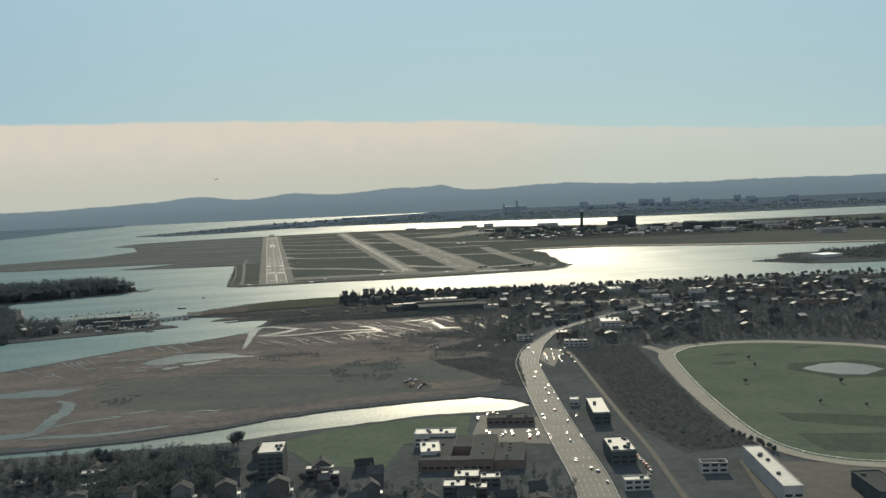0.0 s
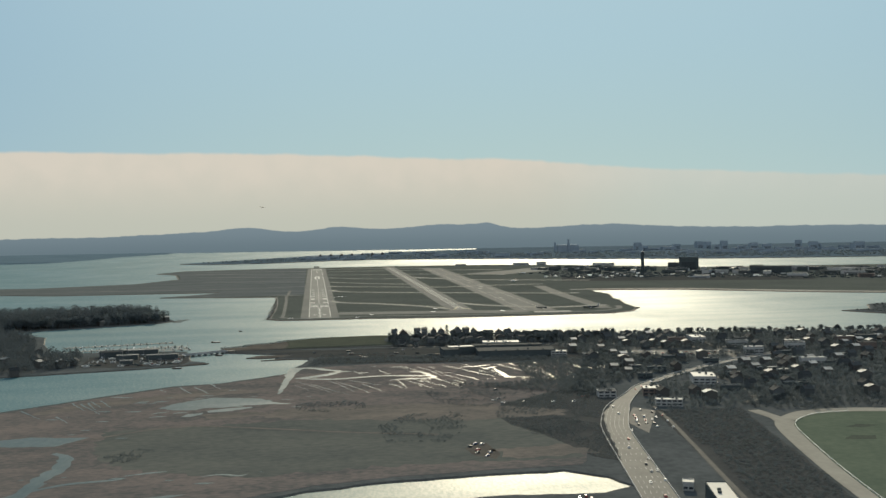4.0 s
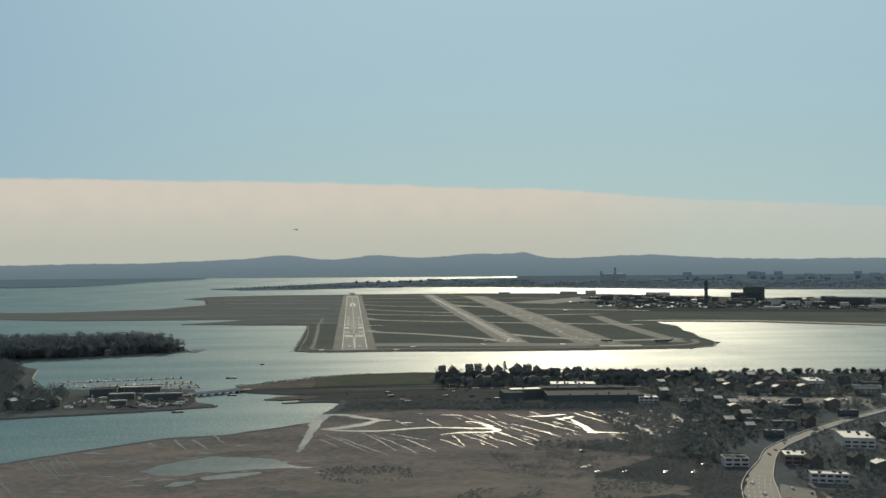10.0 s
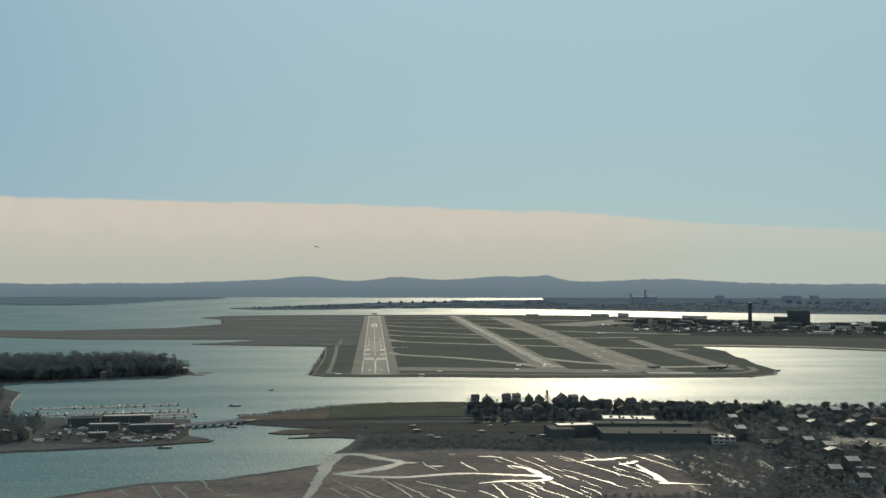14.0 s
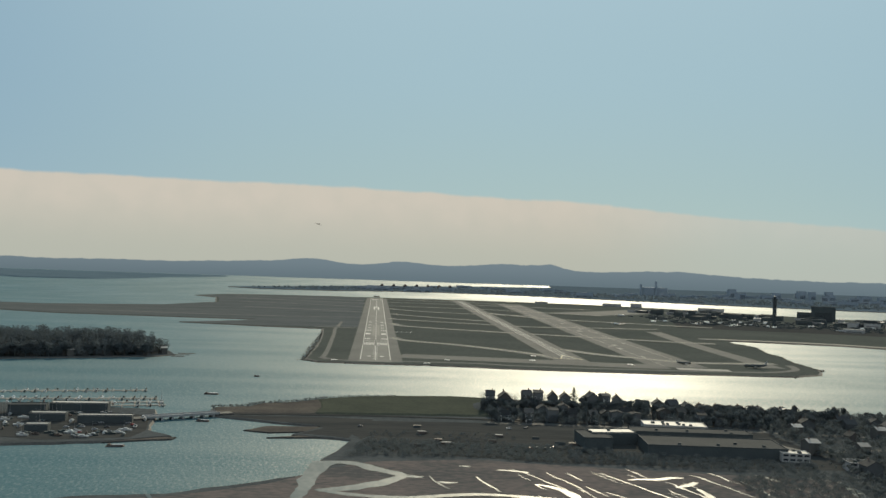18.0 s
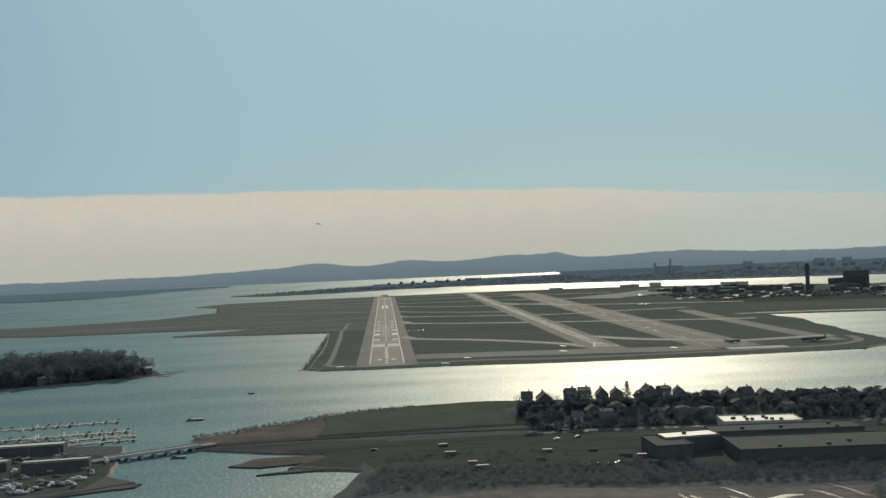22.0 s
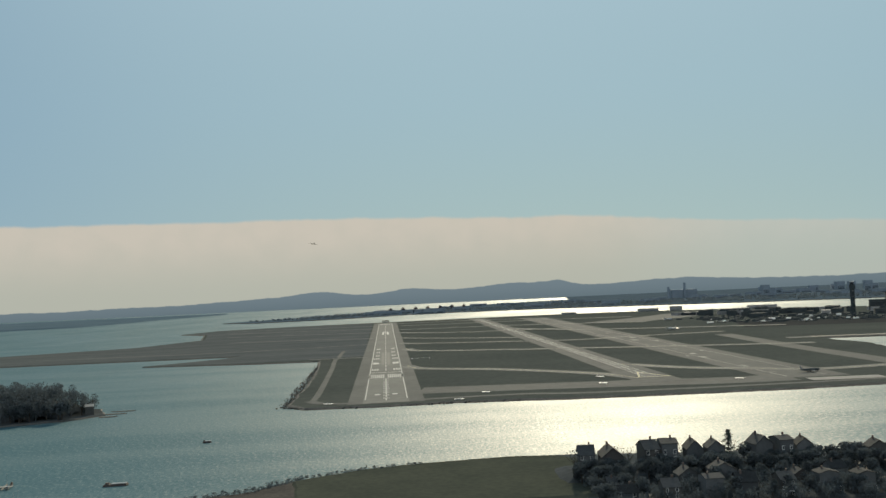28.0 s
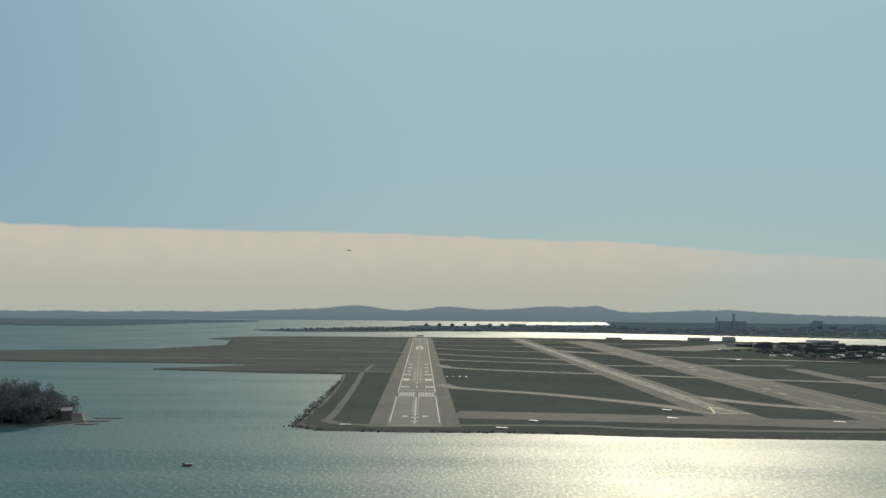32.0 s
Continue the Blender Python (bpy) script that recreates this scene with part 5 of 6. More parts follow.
creek([(160, 690, 2), (171, 693, 6), (180, 693, 7), (192, 699, 6), (200, 699, 2)])
creek([(186, 672, 3), (194, 676, 8), (204, 687, 5)], 1.865)
creek([(199, 668, 3), (201, 645, 7), (203, 618, 8), (202, 604, 5)], 1.855, "dull shallow water between marsh banks")
creek([(198, 603, 5), (204, 603, 9), (212, 601, 4), (230, 596, 2), (250, 591, 1)], 1.87)
creek([(252, 634, 3), (253, 615, 8), (254, 596, 6), (255, 580, 2)], 1.85, "dull shallow water between marsh banks")
creek([(304, 696, 3), (303, 676, 9), (300, 655, 9), (300, 640, 3)], 1.85, "dull shallow water between marsh banks")
creek([(312, 652, 3), (322, 656, 9), (336, 660, 8), (352, 664, 6), (372, 670, 2)], 1.855, "dull shallow water between marsh banks")
for k in range(60):
    x, y = rng.uniform(80, 300), rng.uniform(560, 712)
    a = rng.uniform(4, 18)
    creek([(x - a * 0.32, y + a, 0.4), (x + rng.uniform(-2, 2), y, rng.uniform(0.5, 2.2)), (x + a * 0.32, y - a, 0.3)], 1.83 + k * 0.0004, "thin sheet of standing water in the marsh", "puddle")
DITCHES = [(-38, 624, 2, 540), (-22, 604, 20, 525), (-3, 628, 25, 542), (7, 613, 43, 529), (22, 617, 55, 581), (77, 605, 83, 554), (85, 609, 111, 543), (98, 608, 126, 549), (119, 613, 142, 547), (138, 655, 170, 586), (146, 709, 188, 611), (236, 698, 244, 618), (245, 690, 275, 592), (109, 707, 131, 626),
           (87, 716, 114, 658), (65, 585, 81, 549), (36, 589, 57, 534), (-39, 598, -21, 561), (214, 700, 232, 640), (259, 688, 288, 636), (30, 690, 40, 655), (60, 690, 72, 650)]
for x, y, a, b in DITCHES:
    w = rng.uniform(1.0, 2.0)
    creek([(x, y, w * 0.7), ((x + a) / 2 + rng.uniform(-2, 2), (y + b) / 2, w), (a, b, w * 0.5)], 1.85, "straight narrow drainage ditch in the marsh", "ditch")
for x, y, a, b in ((-166, 612, -146, 564), (-149, 610, -128, 562), (-133, 628, -120, 590), (-183, 600, -176, 582), (-234, 543, -216, 503), (-244, 540, -226, 504), (-252, 530, -218, 467), (-262, 535, -236, 487), (-257, 463, -237, 429), (-246, 534, -227, 490), (-300, 500, -270, 455)):
    creek([(x, y, 3), ((x + a) / 2, (y + b) / 2, 2.0), (a, b, 1.0)], 1.85, "short drainage ditch cut into the marsh edge", "ditch")
pool("marsh_pool", [(-167, 488), (-157, 506), (-139, 524), (-119, 537), (-96, 530), (-69, 520), (-58, 501), (-47, 490), (-70, 486), (-90, 484), (-104, 478), (-122, 479), (-129, 470), (-150, 473)], 1.84, "wide shallow pool in the marsh", amp=2.5)
pool("marsh_pool", [(-118, 464), (-102, 473), (-77, 477), (-75, 472), (-84, 466), (-99, 457), (-115, 455)], 1.84, "narrow shallow pool beside the wide one", amp=1.8)
pool("marsh_pool", [(-139, 438), (-134, 452), (-120, 455), (-121, 446), (-131, 437)], 1.84, "small shallow pool in the marsh", amp=1.6)
for x0, y0, x1, y1, w in ((-168, 441, -152, 446, 5), (-169, 458, -153, 468, 6), (-196, 520, -184, 530, 7), (-178, 521, -163, 526, 7), (-109, 576, -99, 582, 4), (-229, 562, -206, 556, 7), (-142, 528, -124, 541, 4), (-52, 508, -36, 512, 3), (-148, 456, -136, 462, 5)):
    creek([(x0, y0, w * 0.3), (x0 * 0.6 + x1 * 0.4, y0 * 0.6 + y1 * 0.4 + 1.5, w), (x0 * 0.3 + x1 * 0.7, y0 * 0.3 + y1 * 0.7 - 1, w * 0.8), (x1, y1, w * 0.2)], 1.85, "ragged shallow pool in the marsh grass", "pool")
pool("marsh_pool", [(-292, 362), (-272, 366), (-253, 373), (-228, 366), (-203, 363), (-214, 346), (-223, 333), (-255, 336), (-285, 345)], 1.84, "long grey pool in the red marsh", amp=2.0)
creek([(-300, 168, 24), (-262, 172, 22), (-231, 176, 19), (-208, 180, 18), (-204, 204, 14), (-204, 225, 15), (-199, 255, 17), (-203, 290, 12), (-217, 308, 5)], 1.86, "winding grey tidal creek in the marsh")
creek([(-208, 164, 4), (-190, 163, 12), (-150, 158, 11), (-110, 166, 8), (-96, 170, 1)], 1.85, "long thin sheet of water in the marsh", "pool")
creek([(-205, 192, 4), (-182, 210, 7), (-151, 216, 5), (-144, 218, 1)], 1.85, "thin winding creek in the marsh")
creek([(-146, 226, 2), (-132, 231, 5), (-118, 234, 2)], 1.85, "short thin sheet of water in the marsh", "pool")
creek([(-92, 214, 1), (-78, 218, 4), (-66, 212, 4), (-58, 216, 1)], 1.85, "short thin sheet of water in the marsh", "pool")
pool("racecourse_pond", [(475, 191), (499, 203), (522, 202), (536, 186), (540, 160), (510, 145), (490, 153), (478, 174)], 1.84, "pale pond in the racecourse infield", "pond", 2.0)
for k in range(40):
    x, y = rng.choice(((-110, 495), (-230, 375), (-170, 215), (-60, 500), (-130, 545), (60, 690), (-240, 480)))
    x, y, w = x + rng.gauss(0, 45), y + rng.gauss(0, 18), rng.uniform(2, 9)
    if inside((x, y), MARSHLAND):
        pool("marsh_puddle", [(x - w, y), (x - w * 0.3, y + w * 0.35), (x + w, y + w * 0.15), (x + w * 0.4, y - w * 0.3)], 1.85, "small shining puddle in the marsh grass", "puddle", 1.2, 3)
strip_thing("dike_path", smooth_line([(-210, 345), (-190, 362), (-132, 394), (-60, 372), (12, 342), (90, 318)]), 4, 1.9, REED, "pale dike path across the marsh", "path")
for k, pl in enumerate(([(-50, 457), (60, 462), (142, 446), (223, 400), (215, 380), (129, 372), (16, 392), (-60, 420)], [(120, 256), (185, 264), (205, 232), (139, 224)], [(-120, 448), (-70, 452), (-60, 430), (-110, 420)], [(-290, 470), (-150, 545), (-60, 560), (-120, 590), (-260, 520)])):
    thing("reed_bed", slab(jag(pl, 6, 8, 40 + k), 1.8, 0, 0.6, 1.7), [REED, REED], "pale tan bed of dead reeds", "reeds", kind="structure")
for k, (pl, hi) in enumerate((([(41, 362), (71, 407), (118, 411), (126, 350), (91, 288), (45, 294)], 1.6), ([(167, 344), (200, 368), (220, 346), (200, 296), (165, 301)], 2.0), ([(-37, 480), (-2, 500), (32, 486), (36, 447), (2, 426), (-30, 446)], 1.5), ([(98, 529), (166, 544), (228, 512), (230, 430), (140, 427), (105, 457)], 2.4), ([(-176, 286), (-150, 312), (-128, 290), (-160, 262)], 1.6))):
    woods("marsh_bush", pl, 3.4, hi, 1.7, "low dark bushes standing in the marsh", "bushes", 34, 0.3, TREE, 60 + k, 1.5, lambda p: noise.noise(Vector((p[0] * 0.035, p[1] * 0.05, 3))) + rng.uniform(-0.25, 0.25) > 0.0)
woods("thicket", [(-30, 748), (60, 752), (130, 738), (135, 800), (60, 800), (-12, 815)], 5, 3.4, 1.5, "dark bare thicket at the marsh edge", "thicket", 170, 0.3, TREE, 5, 1.1)
woods("thicket", [(130, 560), (250, 480), (300, 620), (320, 720), (230, 700), (225, 560)], 5.2, 5.0, 1.5, "dark bare thicket beside the marsh", "thicket", 150, 0.34, TREE, 6, 0.9)
woods("thicket", [(130, 740), (215, 728), (300, 716), (312, 745), (186, 772), (140, 800)], 5, 5.0, 1.5, "dark bare thicket before the rail depot", "thicket", 150, 0.34, DARKWOOD, 36, 0.9)
woods("scrub", [(-160, 950), (-126, 958), (-114, 980), (-84, 992), (-64, 1016), (-24, 1038), (12, 1049), (12, 1056), (-26, 1046), (-70, 1024), (-90, 1000), (-120, 988), (-130, 968), (-158, 960)], 3.2, 2.6, 1.6, "dark ragged scrub along the bank", "scrub", 60, 0.3, DARKWOOD, 37, 0.8)
woods("scrub", [(-20, 780), (140, 770), (330, 735), (330, 760), (150, 850), (-10, 850)], 8, 2.2, 1.5, "patchy dark weeds of the rail yard", "scrub", 60, 0.35, DARKWOOD, 38, 1.6, lambda p: not (140 < p[0] < 310 and p[1] > 768) and noise.noise(Vector((p[0] * 0.02, p[1] * 0.04, 7))) > -0.05)
VERGE = [(158, 340), (176, 300), (196, 222), (212, 205), (235, 320), (250, 380), (280, 440), (300, 500), (252, 520), (200, 470), (165, 440), (150, 390)]
thing("scrub_floor", slab(jag(VERGE, 9, 3, 72), 1.79, 0, 0.5, 1.6), [DARKFLOOR, DARKFLOOR], "dark ground under roadside scrub", "ground", kind="structure")
woods("thicket", VERGE, 3.4, 1.5, 1.6, "dark scrub beside the highway", "thicket", 60, 0.22, TREE, 7, 1.6, lambda p: all((p[0] - q.x) ** 2 + (p[1] - q.y) ** 2 > 190 for q in HIGHWAY[::2]) and noise.noise(Vector((p[0] * 0.03, p[1] * 0.03, 5))) > -0.25)
thing("wood_floor", slab(jag([(296, 380), (384, 380), (372, 330), (341, 168), (321, 76), (311, 10), (309, -30), (258, -35), (252, 60), (276, 200)], 8, 2, 71), 1.62, 0, 0.4, 1.4), [DARKFLOOR, DARKFLOOR], "dark ground of the track wood", "ground", kind="structure")
woods("woods", [(302, 380), (380, 376), (370, 330), (339, 168), (320, 76), (310, 10), (309, -30), (262, -30), (258, 60), (285, 200), (300, 320)], 4.4, 2.4, 1.5, "dark bare woodland between road and racecourse", "woods", 150, 0.24, TREE, 8, 1.5)
woods("woods", [(330, 760), (1200, 640), (1200, 760), (1000, 890), (600, 968), (320, 955), (330, 900)], 9.5, 9.5, 1.5, "bare street trees between the town houses", "woods", 170, 0.6, TREE, 9, 0.5, lambda p: not any(inside(p, q) for q in CLEAR))
woods("woods", [(300, 560), (420, 640), (1150, 600), (1150, 420), (640, 430), (430, 440), (440, 520)], 9.5, 8.5, 1.5, "bare trees of the inland streets", "woods", 110, 0.7, TREE, 10, 0.5, lambda p: not any(inside(p, q) for q in CLEAR))
woods("woods", [(1200, 400), (3000, 300), (3000, 480), (1300, 840), (1150, 880), (1150, 600)], 26, 11, 1.5, "bare trees of the distant town", "woods", 46, 1.6, TREE, 11, 0.5)
woods("woods", [(700, -120), (1500, -200), (1500, 400), (760, 400), (770, 100)], 22, 9, 1.5, "bare trees behind the racecourse", "woods", 40, 1.3, TREE, 12, 0.5)

woods("woods", [(392, 372), (440, 352), (500, 358), (600, 330), (640, 250), (780, 300), (1000, 430), (640, 440), (430, 445), (395, 400)], 9, 7.5, 1.5, "bare woodland behind the racing oval", "woods", 110, 0.6, TREE, 44, 0.6, lambda p: not any(inside(p, q) for q in CLEAR))
SHOPS = [(405, 524, 30), (325, 464, 17), (321, 402, 18), (277, 460, 14), (304, 767, 16), (339, 737, 16), (532, 858, 22)]
woods("woods", [(296, 392), (330, 372), (440, 400), (560, 520), (760, 700), (640, 730), (420, 590), (345, 520)], 8, 7, 1.5, "bare trees round the roadside shops", "woods", 150, 0.5, TREE, 34, 0.6, lambda p: all((p[0] - a) ** 2 + (p[1] - b) ** 2 > q * q for a, b, q in SHOPS) and all((p[0] - q.x) ** 2 + (p[1] - q.y) ** 2 > 200 for q in HIGHWAY[::2]) and all((p[0] - a) ** 2 + (p[1] - b) ** 2 > 90 for a, b in taken))
woods("woods", [(330, 640), (470, 700), (540, 700), (600, 740), (560, 800), (400, 810), (335, 790)], 8, 8, 1.5, "bare trees round the town parking lot", "woods", 150, 0.5, TREE, 35, 0.6, lambda p: not inside(p, LOTS[1]) and all((p[0] - a) ** 2 + (p[1] - b) ** 2 > q * q for a, b, q in SHOPS) and all((p[0] - a) ** 2 + (p[1] - b) ** 2 > 90 for a, b in taken))
woods("woods", [(240, 430), (300, 520), (350, 585), (470, 690), (330, 765), (322, 715), (302, 640), (262, 560)], 8, 7.5, 1.5, "bare trees behind the roadside shops", "woods", 60, 0.95, TREE, 18, 0.6, lambda p: not any(inside(p, q) for q in CLEAR))
woods("woods", [(-260, -70), (-36, -70), (-38, 70), (-90, 90), (-260, 90)], 7.2, 8.5, 1.5, "dark trees of the riverside gardens", "woods", 260, 0.36, TREE, 19, 0.5, lambda p: all((p[0] - a) ** 2 + (p[1] - b) ** 2 > 55 for a, b in taken))
woods("woods", [(-30, -160), (160, -160), (172, -40), (90, -30), (60, -45), (-30, -20)], 10, 6.5, 1.5, "bare trees between the row houses", "woods", 190, 0.36, TREE, 20, 0.5, lambda p: all((p[0] - a) ** 2 + (p[1] - b) ** 2 > 60 for a, b in taken) and (abs(p[0] - 106) > 22 or abs(p[1] + 65) > 24))

woods("woods", [(94, 903), (330, 898), (430, 885), (520, 880), (520, 962), (430, 975), (250, 985), (94, 990)], 6.0, 8.5, 1.5, "dark trees crowded between the shore houses", "woods", 200, 0.42, DARKWOOD, 23, 0.5, lambda p: not any(inside(p, q) for q in CLEAR))

# trees that stand out along the shore and in the foreground
for x in range(96, 430, 9):
    if 116 < x < 134 or 242 < x < 262:
        continue
    for row in range(3):
        yy = 972 - row * 26 - max(0, x - 250) * 0.08 + rng.uniform(-7, 7)
        if any((x - a) ** 2 + (yy - b) ** 2 < 14 for a, b in taken):
            continue
        tree(x + rng.uniform(-3, 3), yy, 1.5, rng.choice(KINDS), rng.uniform(9.5, 13) + (1.5 if x > 300 else 0), "dark leafless tree among the shore houses", "shore trees")
for x, y, h in ((233, 972, 14), (240, 966, 16.5), (247, 970, 15.5), (236, 958, 14), (244, 956, 14.5), (318, 965, 14), (347, 960, 14.5), (330, 962, 13), (368, 955, 14), (100, 975, 12)):
    tree(x, y, 1.5, KINDS[(x + h > 260) * 4 if x > 260 else 1], h, "tall dark tree with a dense round crown", "shore trees")
for x, y, k, s in FRONT:
    for dx in (-6, 0, 6):
        tree(x + dx + rng.uniform(-2, 2), y - 21 + rng.uniform(-3, 3), 2.4 if x < 240 else 1.5, rng.choice(KINDS), rng.uniform(10, 13.5), "dark leafless tree behind the shore street", "shore trees")
    for dx in (-4.5, 3.5):
        tree(x + dx + rng.uniform(-1.5, 1.5), y - 10 + rng.uniform(-2, 2), 3.4 if x < 240 else 1.5, rng.choice(KINDS), rng.uniform(9.5, 12.5), "dark leafless tree before a shore house", "shore trees")
for x in range(400, 1040, 11):
    tree(x + rng.uniform(-4, 4), 965 - max(0, x - 500) * 0.13 + rng.uniform(-8, 6), 1.5, rng.choice(KINDS), rng.uniform(9, 13), "dark leafless tree along the inlet shore", "shore trees")
tree(181.4, 986, 5.0, PINES[0], 19.5, "tall dark pine beside the shore houses", "shore trees")
tree(189.4, 986, 5.0, KINDS[2], 12, "low round tree beside a pine", "shore trees")
for x, y, z in ((94, 985, 5), (124, 985, 5), (118, 990, 5), (154, 994, 5), (252, 985, 1.5), (296, 984, 1.5)):
    tree(x, y, z, BARES[x % 2], 13.5, "tall bare tree with open twigs", "shore trees")
for k in range(40):
    x, y = rng.uniform(-230, -40), rng.uniform(-60, 88)
    if (x + 15) ** 2 + (y - 20) ** 2 > 900 and all((x - a) ** 2 + (y - b) ** 2 > 60 for a, b in taken):
        tree(x, y, 1.5, rng.choice(KINDS + PINES[1:]), rng.uniform(8, 13), "dark tree in the gardens by the river", "garden trees")
for k in range(26):
    x, y = rng.uniform(-30, 170), rng.uniform(-160, -5)
    if all((x - a) ** 2 + (y - b) ** 2 > 90 for a, b in taken) and not (95 < x < 172 and y > -35) and (abs(x - 105) > 24 or abs(y + 65) > 26):
        tree(x, y, 1.5, rng.choice(KINDS), rng.uniform(6, 10), "dark bare tree between row houses", "garden trees")
for k in range(12):
    tree(309 + k * 0.4 + rng.uniform(-1, 1), -2 - k * 4.6 + rng.uniform(-2, 2), 1.5, rng.choice(KINDS), rng.uniform(4, 6), "low dark tree at the edge of the racetrack", "track trees")
for x, y in ((452, 250), (440, 215), (470, 120), (396, 150), (414, 60), (440, 40), (470, 20), (500, 30)):
    tree(x, y, 1.8, KINDS[4], rng.uniform(3, 5), "low bush on the racecourse turf", "infield bushes")

woods("woods", [(-128, -34), (-44, -34), (-38, 28), (-64, 52), (-100, 40), (-128, 30)], 8.5, 15, 1.5, "broad dark evergreens of the riverside gardens", "woods", 300, 0.62, PINE, 39, 0.46, lambda p: all((p[0] - a) ** 2 + (p[1] - b) ** 2 > 60 for a, b in taken))
woods("woods", [(-172, 22), (-134, 18), (-134, 44), (-168, 44)], 8.5, 12, 1.5, "broad dark evergreens of the riverside gardens", "woods", 300, 0.62, PINE, 40, 0.46, lambda p: all((p[0] - a) ** 2 + (p[1] - b) ** 2 > 60 for a, b in taken))
for lane, broad in (([(112, 925), (114, 950), (116, 976)], 5), ([(246, 905), (250, 940), (254, 975)], 6)):
    strip_thing("driveway", smooth_line(lane), broad, 1.74, SAND, "pale driveway between the shore houses", "driveway")
# racecourse rail
rail = empty("track_rail", "white rail fence along the inner track edge", "fence")
pts = [p for p in INNER if p.x < 470]
for a, b in zip(pts, pts[1:]):
    if (b - a).length > 60:
        continue
    bm = bmesh.new()
    s = Vector((-(b - a).y, (b - a).x)).normalized() * 0.15
    q = [bm.verts.new((v.x, v.y, z)) for z in (2.6, 2.8) for v in (a - s, b - s, b + s, a + s)]
    for f in ((0, 1, 5, 4), (2, 3, 7, 6), (4, 5, 6, 7), (3, 2, 1, 0)):
        bm.faces.new([q[i] for i in f])
    part("rail", bm, PAINT, rail)
    bm = bmesh.new()
    box(bm, a.x - 0.12, a.x + 0.12, a.y - 0.12, a.y + 0.12, 1.6, 2.6)
    part("post", bm, PAINT, rail)

# ---- spits, bridge, marina ----
for k, (pl, lab) in enumerate((([(-112, 846), (-97, 866), (-60, 868), (-20, 866), (-20, 848), (-63, 845), (-92, 838)], "low dark stony spit in the tidal inlet"), ([(-90, 816), (-61, 829), (-16, 832), (-18, 820), (-60, 820)], "thin stony bar in the tidal inlet"), ([(-205, 783), (-192, 802), (-158, 809), (-160, 801), (-190, 790)], "thin stony bar off the marina"))):
    thing("spit", slab(jag(pl, 6, 1.2, 50 + k), 1.0, 0, 2.5), [BANKREED, YARD], lab, "spit", kind="structure")
for k in range(3):
    pl = [(-296 + k * 2, 1402 + k * 22), (-281 + k * 3, 1405 + k * 22), (-280 + k * 3, 1408 + k * 22), (-298, 1410 + k * 20)]
    thing("rock_bar", slab(jag(pl, 5, 1.0, 60 + k), 0.7, 0, 1.5), [SHORE, SHORE], "dark low rock bar off the wooded point", "rocks", kind="structure")

bridge = empty("bridge", "low concrete road bridge across the tidal inlet", "bridge", at=pose(-173, 898, -0.6, 0, 0, 30))
bm = bmesh.new()
box(bm, -32, 32, -4.6, 4.6, 3.0, 4.0)
part("deck", bm, CONCRETE, bridge)
for s in (-4.4, 4.4):
    bm = bmesh.new()
    box(bm, -32, 32, s - 0.15, s + 0.15, 4.0, 5.0)
    part("railing", bm, CONCRETE, bridge)
for k in range(7):
    bm = bmesh.new()
    x = -27 + k * 9
    box(bm, x - 0.8, x + 0.8, -4, 4, -1, 3.0)
    part("pier", bm, CONCRETE, bridge)
for s in (-1, 1):
    bm = bmesh.new()
    box(bm, min(s * 32, s * 44), max(s * 32, s * 44), -5, 5, -0.5, 3.6)
    part("abutment", bm, SHORE, bridge)


def dock(x0, y0, x1, y1, w, label, fingers=0):
    a, b = Vector((x0, y0)), Vector((x1, y1))
    ln = (b - a).length
    ob = empty("dock", label, "dock", "marina docks", pose(x0, y0, 0, 0, 0, math.degrees(math.atan2(y1 - y0, x1 - x0))))
    bm = bmesh.new()
    box(bm, 0, ln, -w / 2, w / 2, 0.35, 0.7)
    part("deck", bm, PALEDOCK, ob)
    for k in range(int(ln / 18) + 1):
        bm = bmesh.new()
        bmesh.ops.create_cone(bm, cap_ends=True, segments=6, radius1=0.25, radius2=0.25, depth=4.5, matrix=Matrix.Translation((k * 18, w / 2 + 0.3, 0.9)))
        part("pile", bm, WOOD, ob)
    for k in range(fingers):
        bm = bmesh.new()
        u = (k + 0.5) * ln / fingers
        box(bm, u - 0.5, u + 0.5, w / 2, w / 2 + 8, 0.35, 0.65)
        part("finger", bm, WOOD, ob)
        bm = bmesh.new()
        box(bm, u - 0.5, u + 0.5, -w / 2 - 8, -w / 2, 0.35, 0.65)
        part("finger", bm, WOOD, ob)
    return a, b


PALEDOCK = material("bleached dock boards", (0.24, 0.24, 0.22), (0.17, 0.17, 0.16), 0.8, 0.4)
COVER = material("dark boat cover", (0.055, 0.075, 0.078), (0.035, 0.05, 0.055), 0.7, 0.5, vary=0.3)


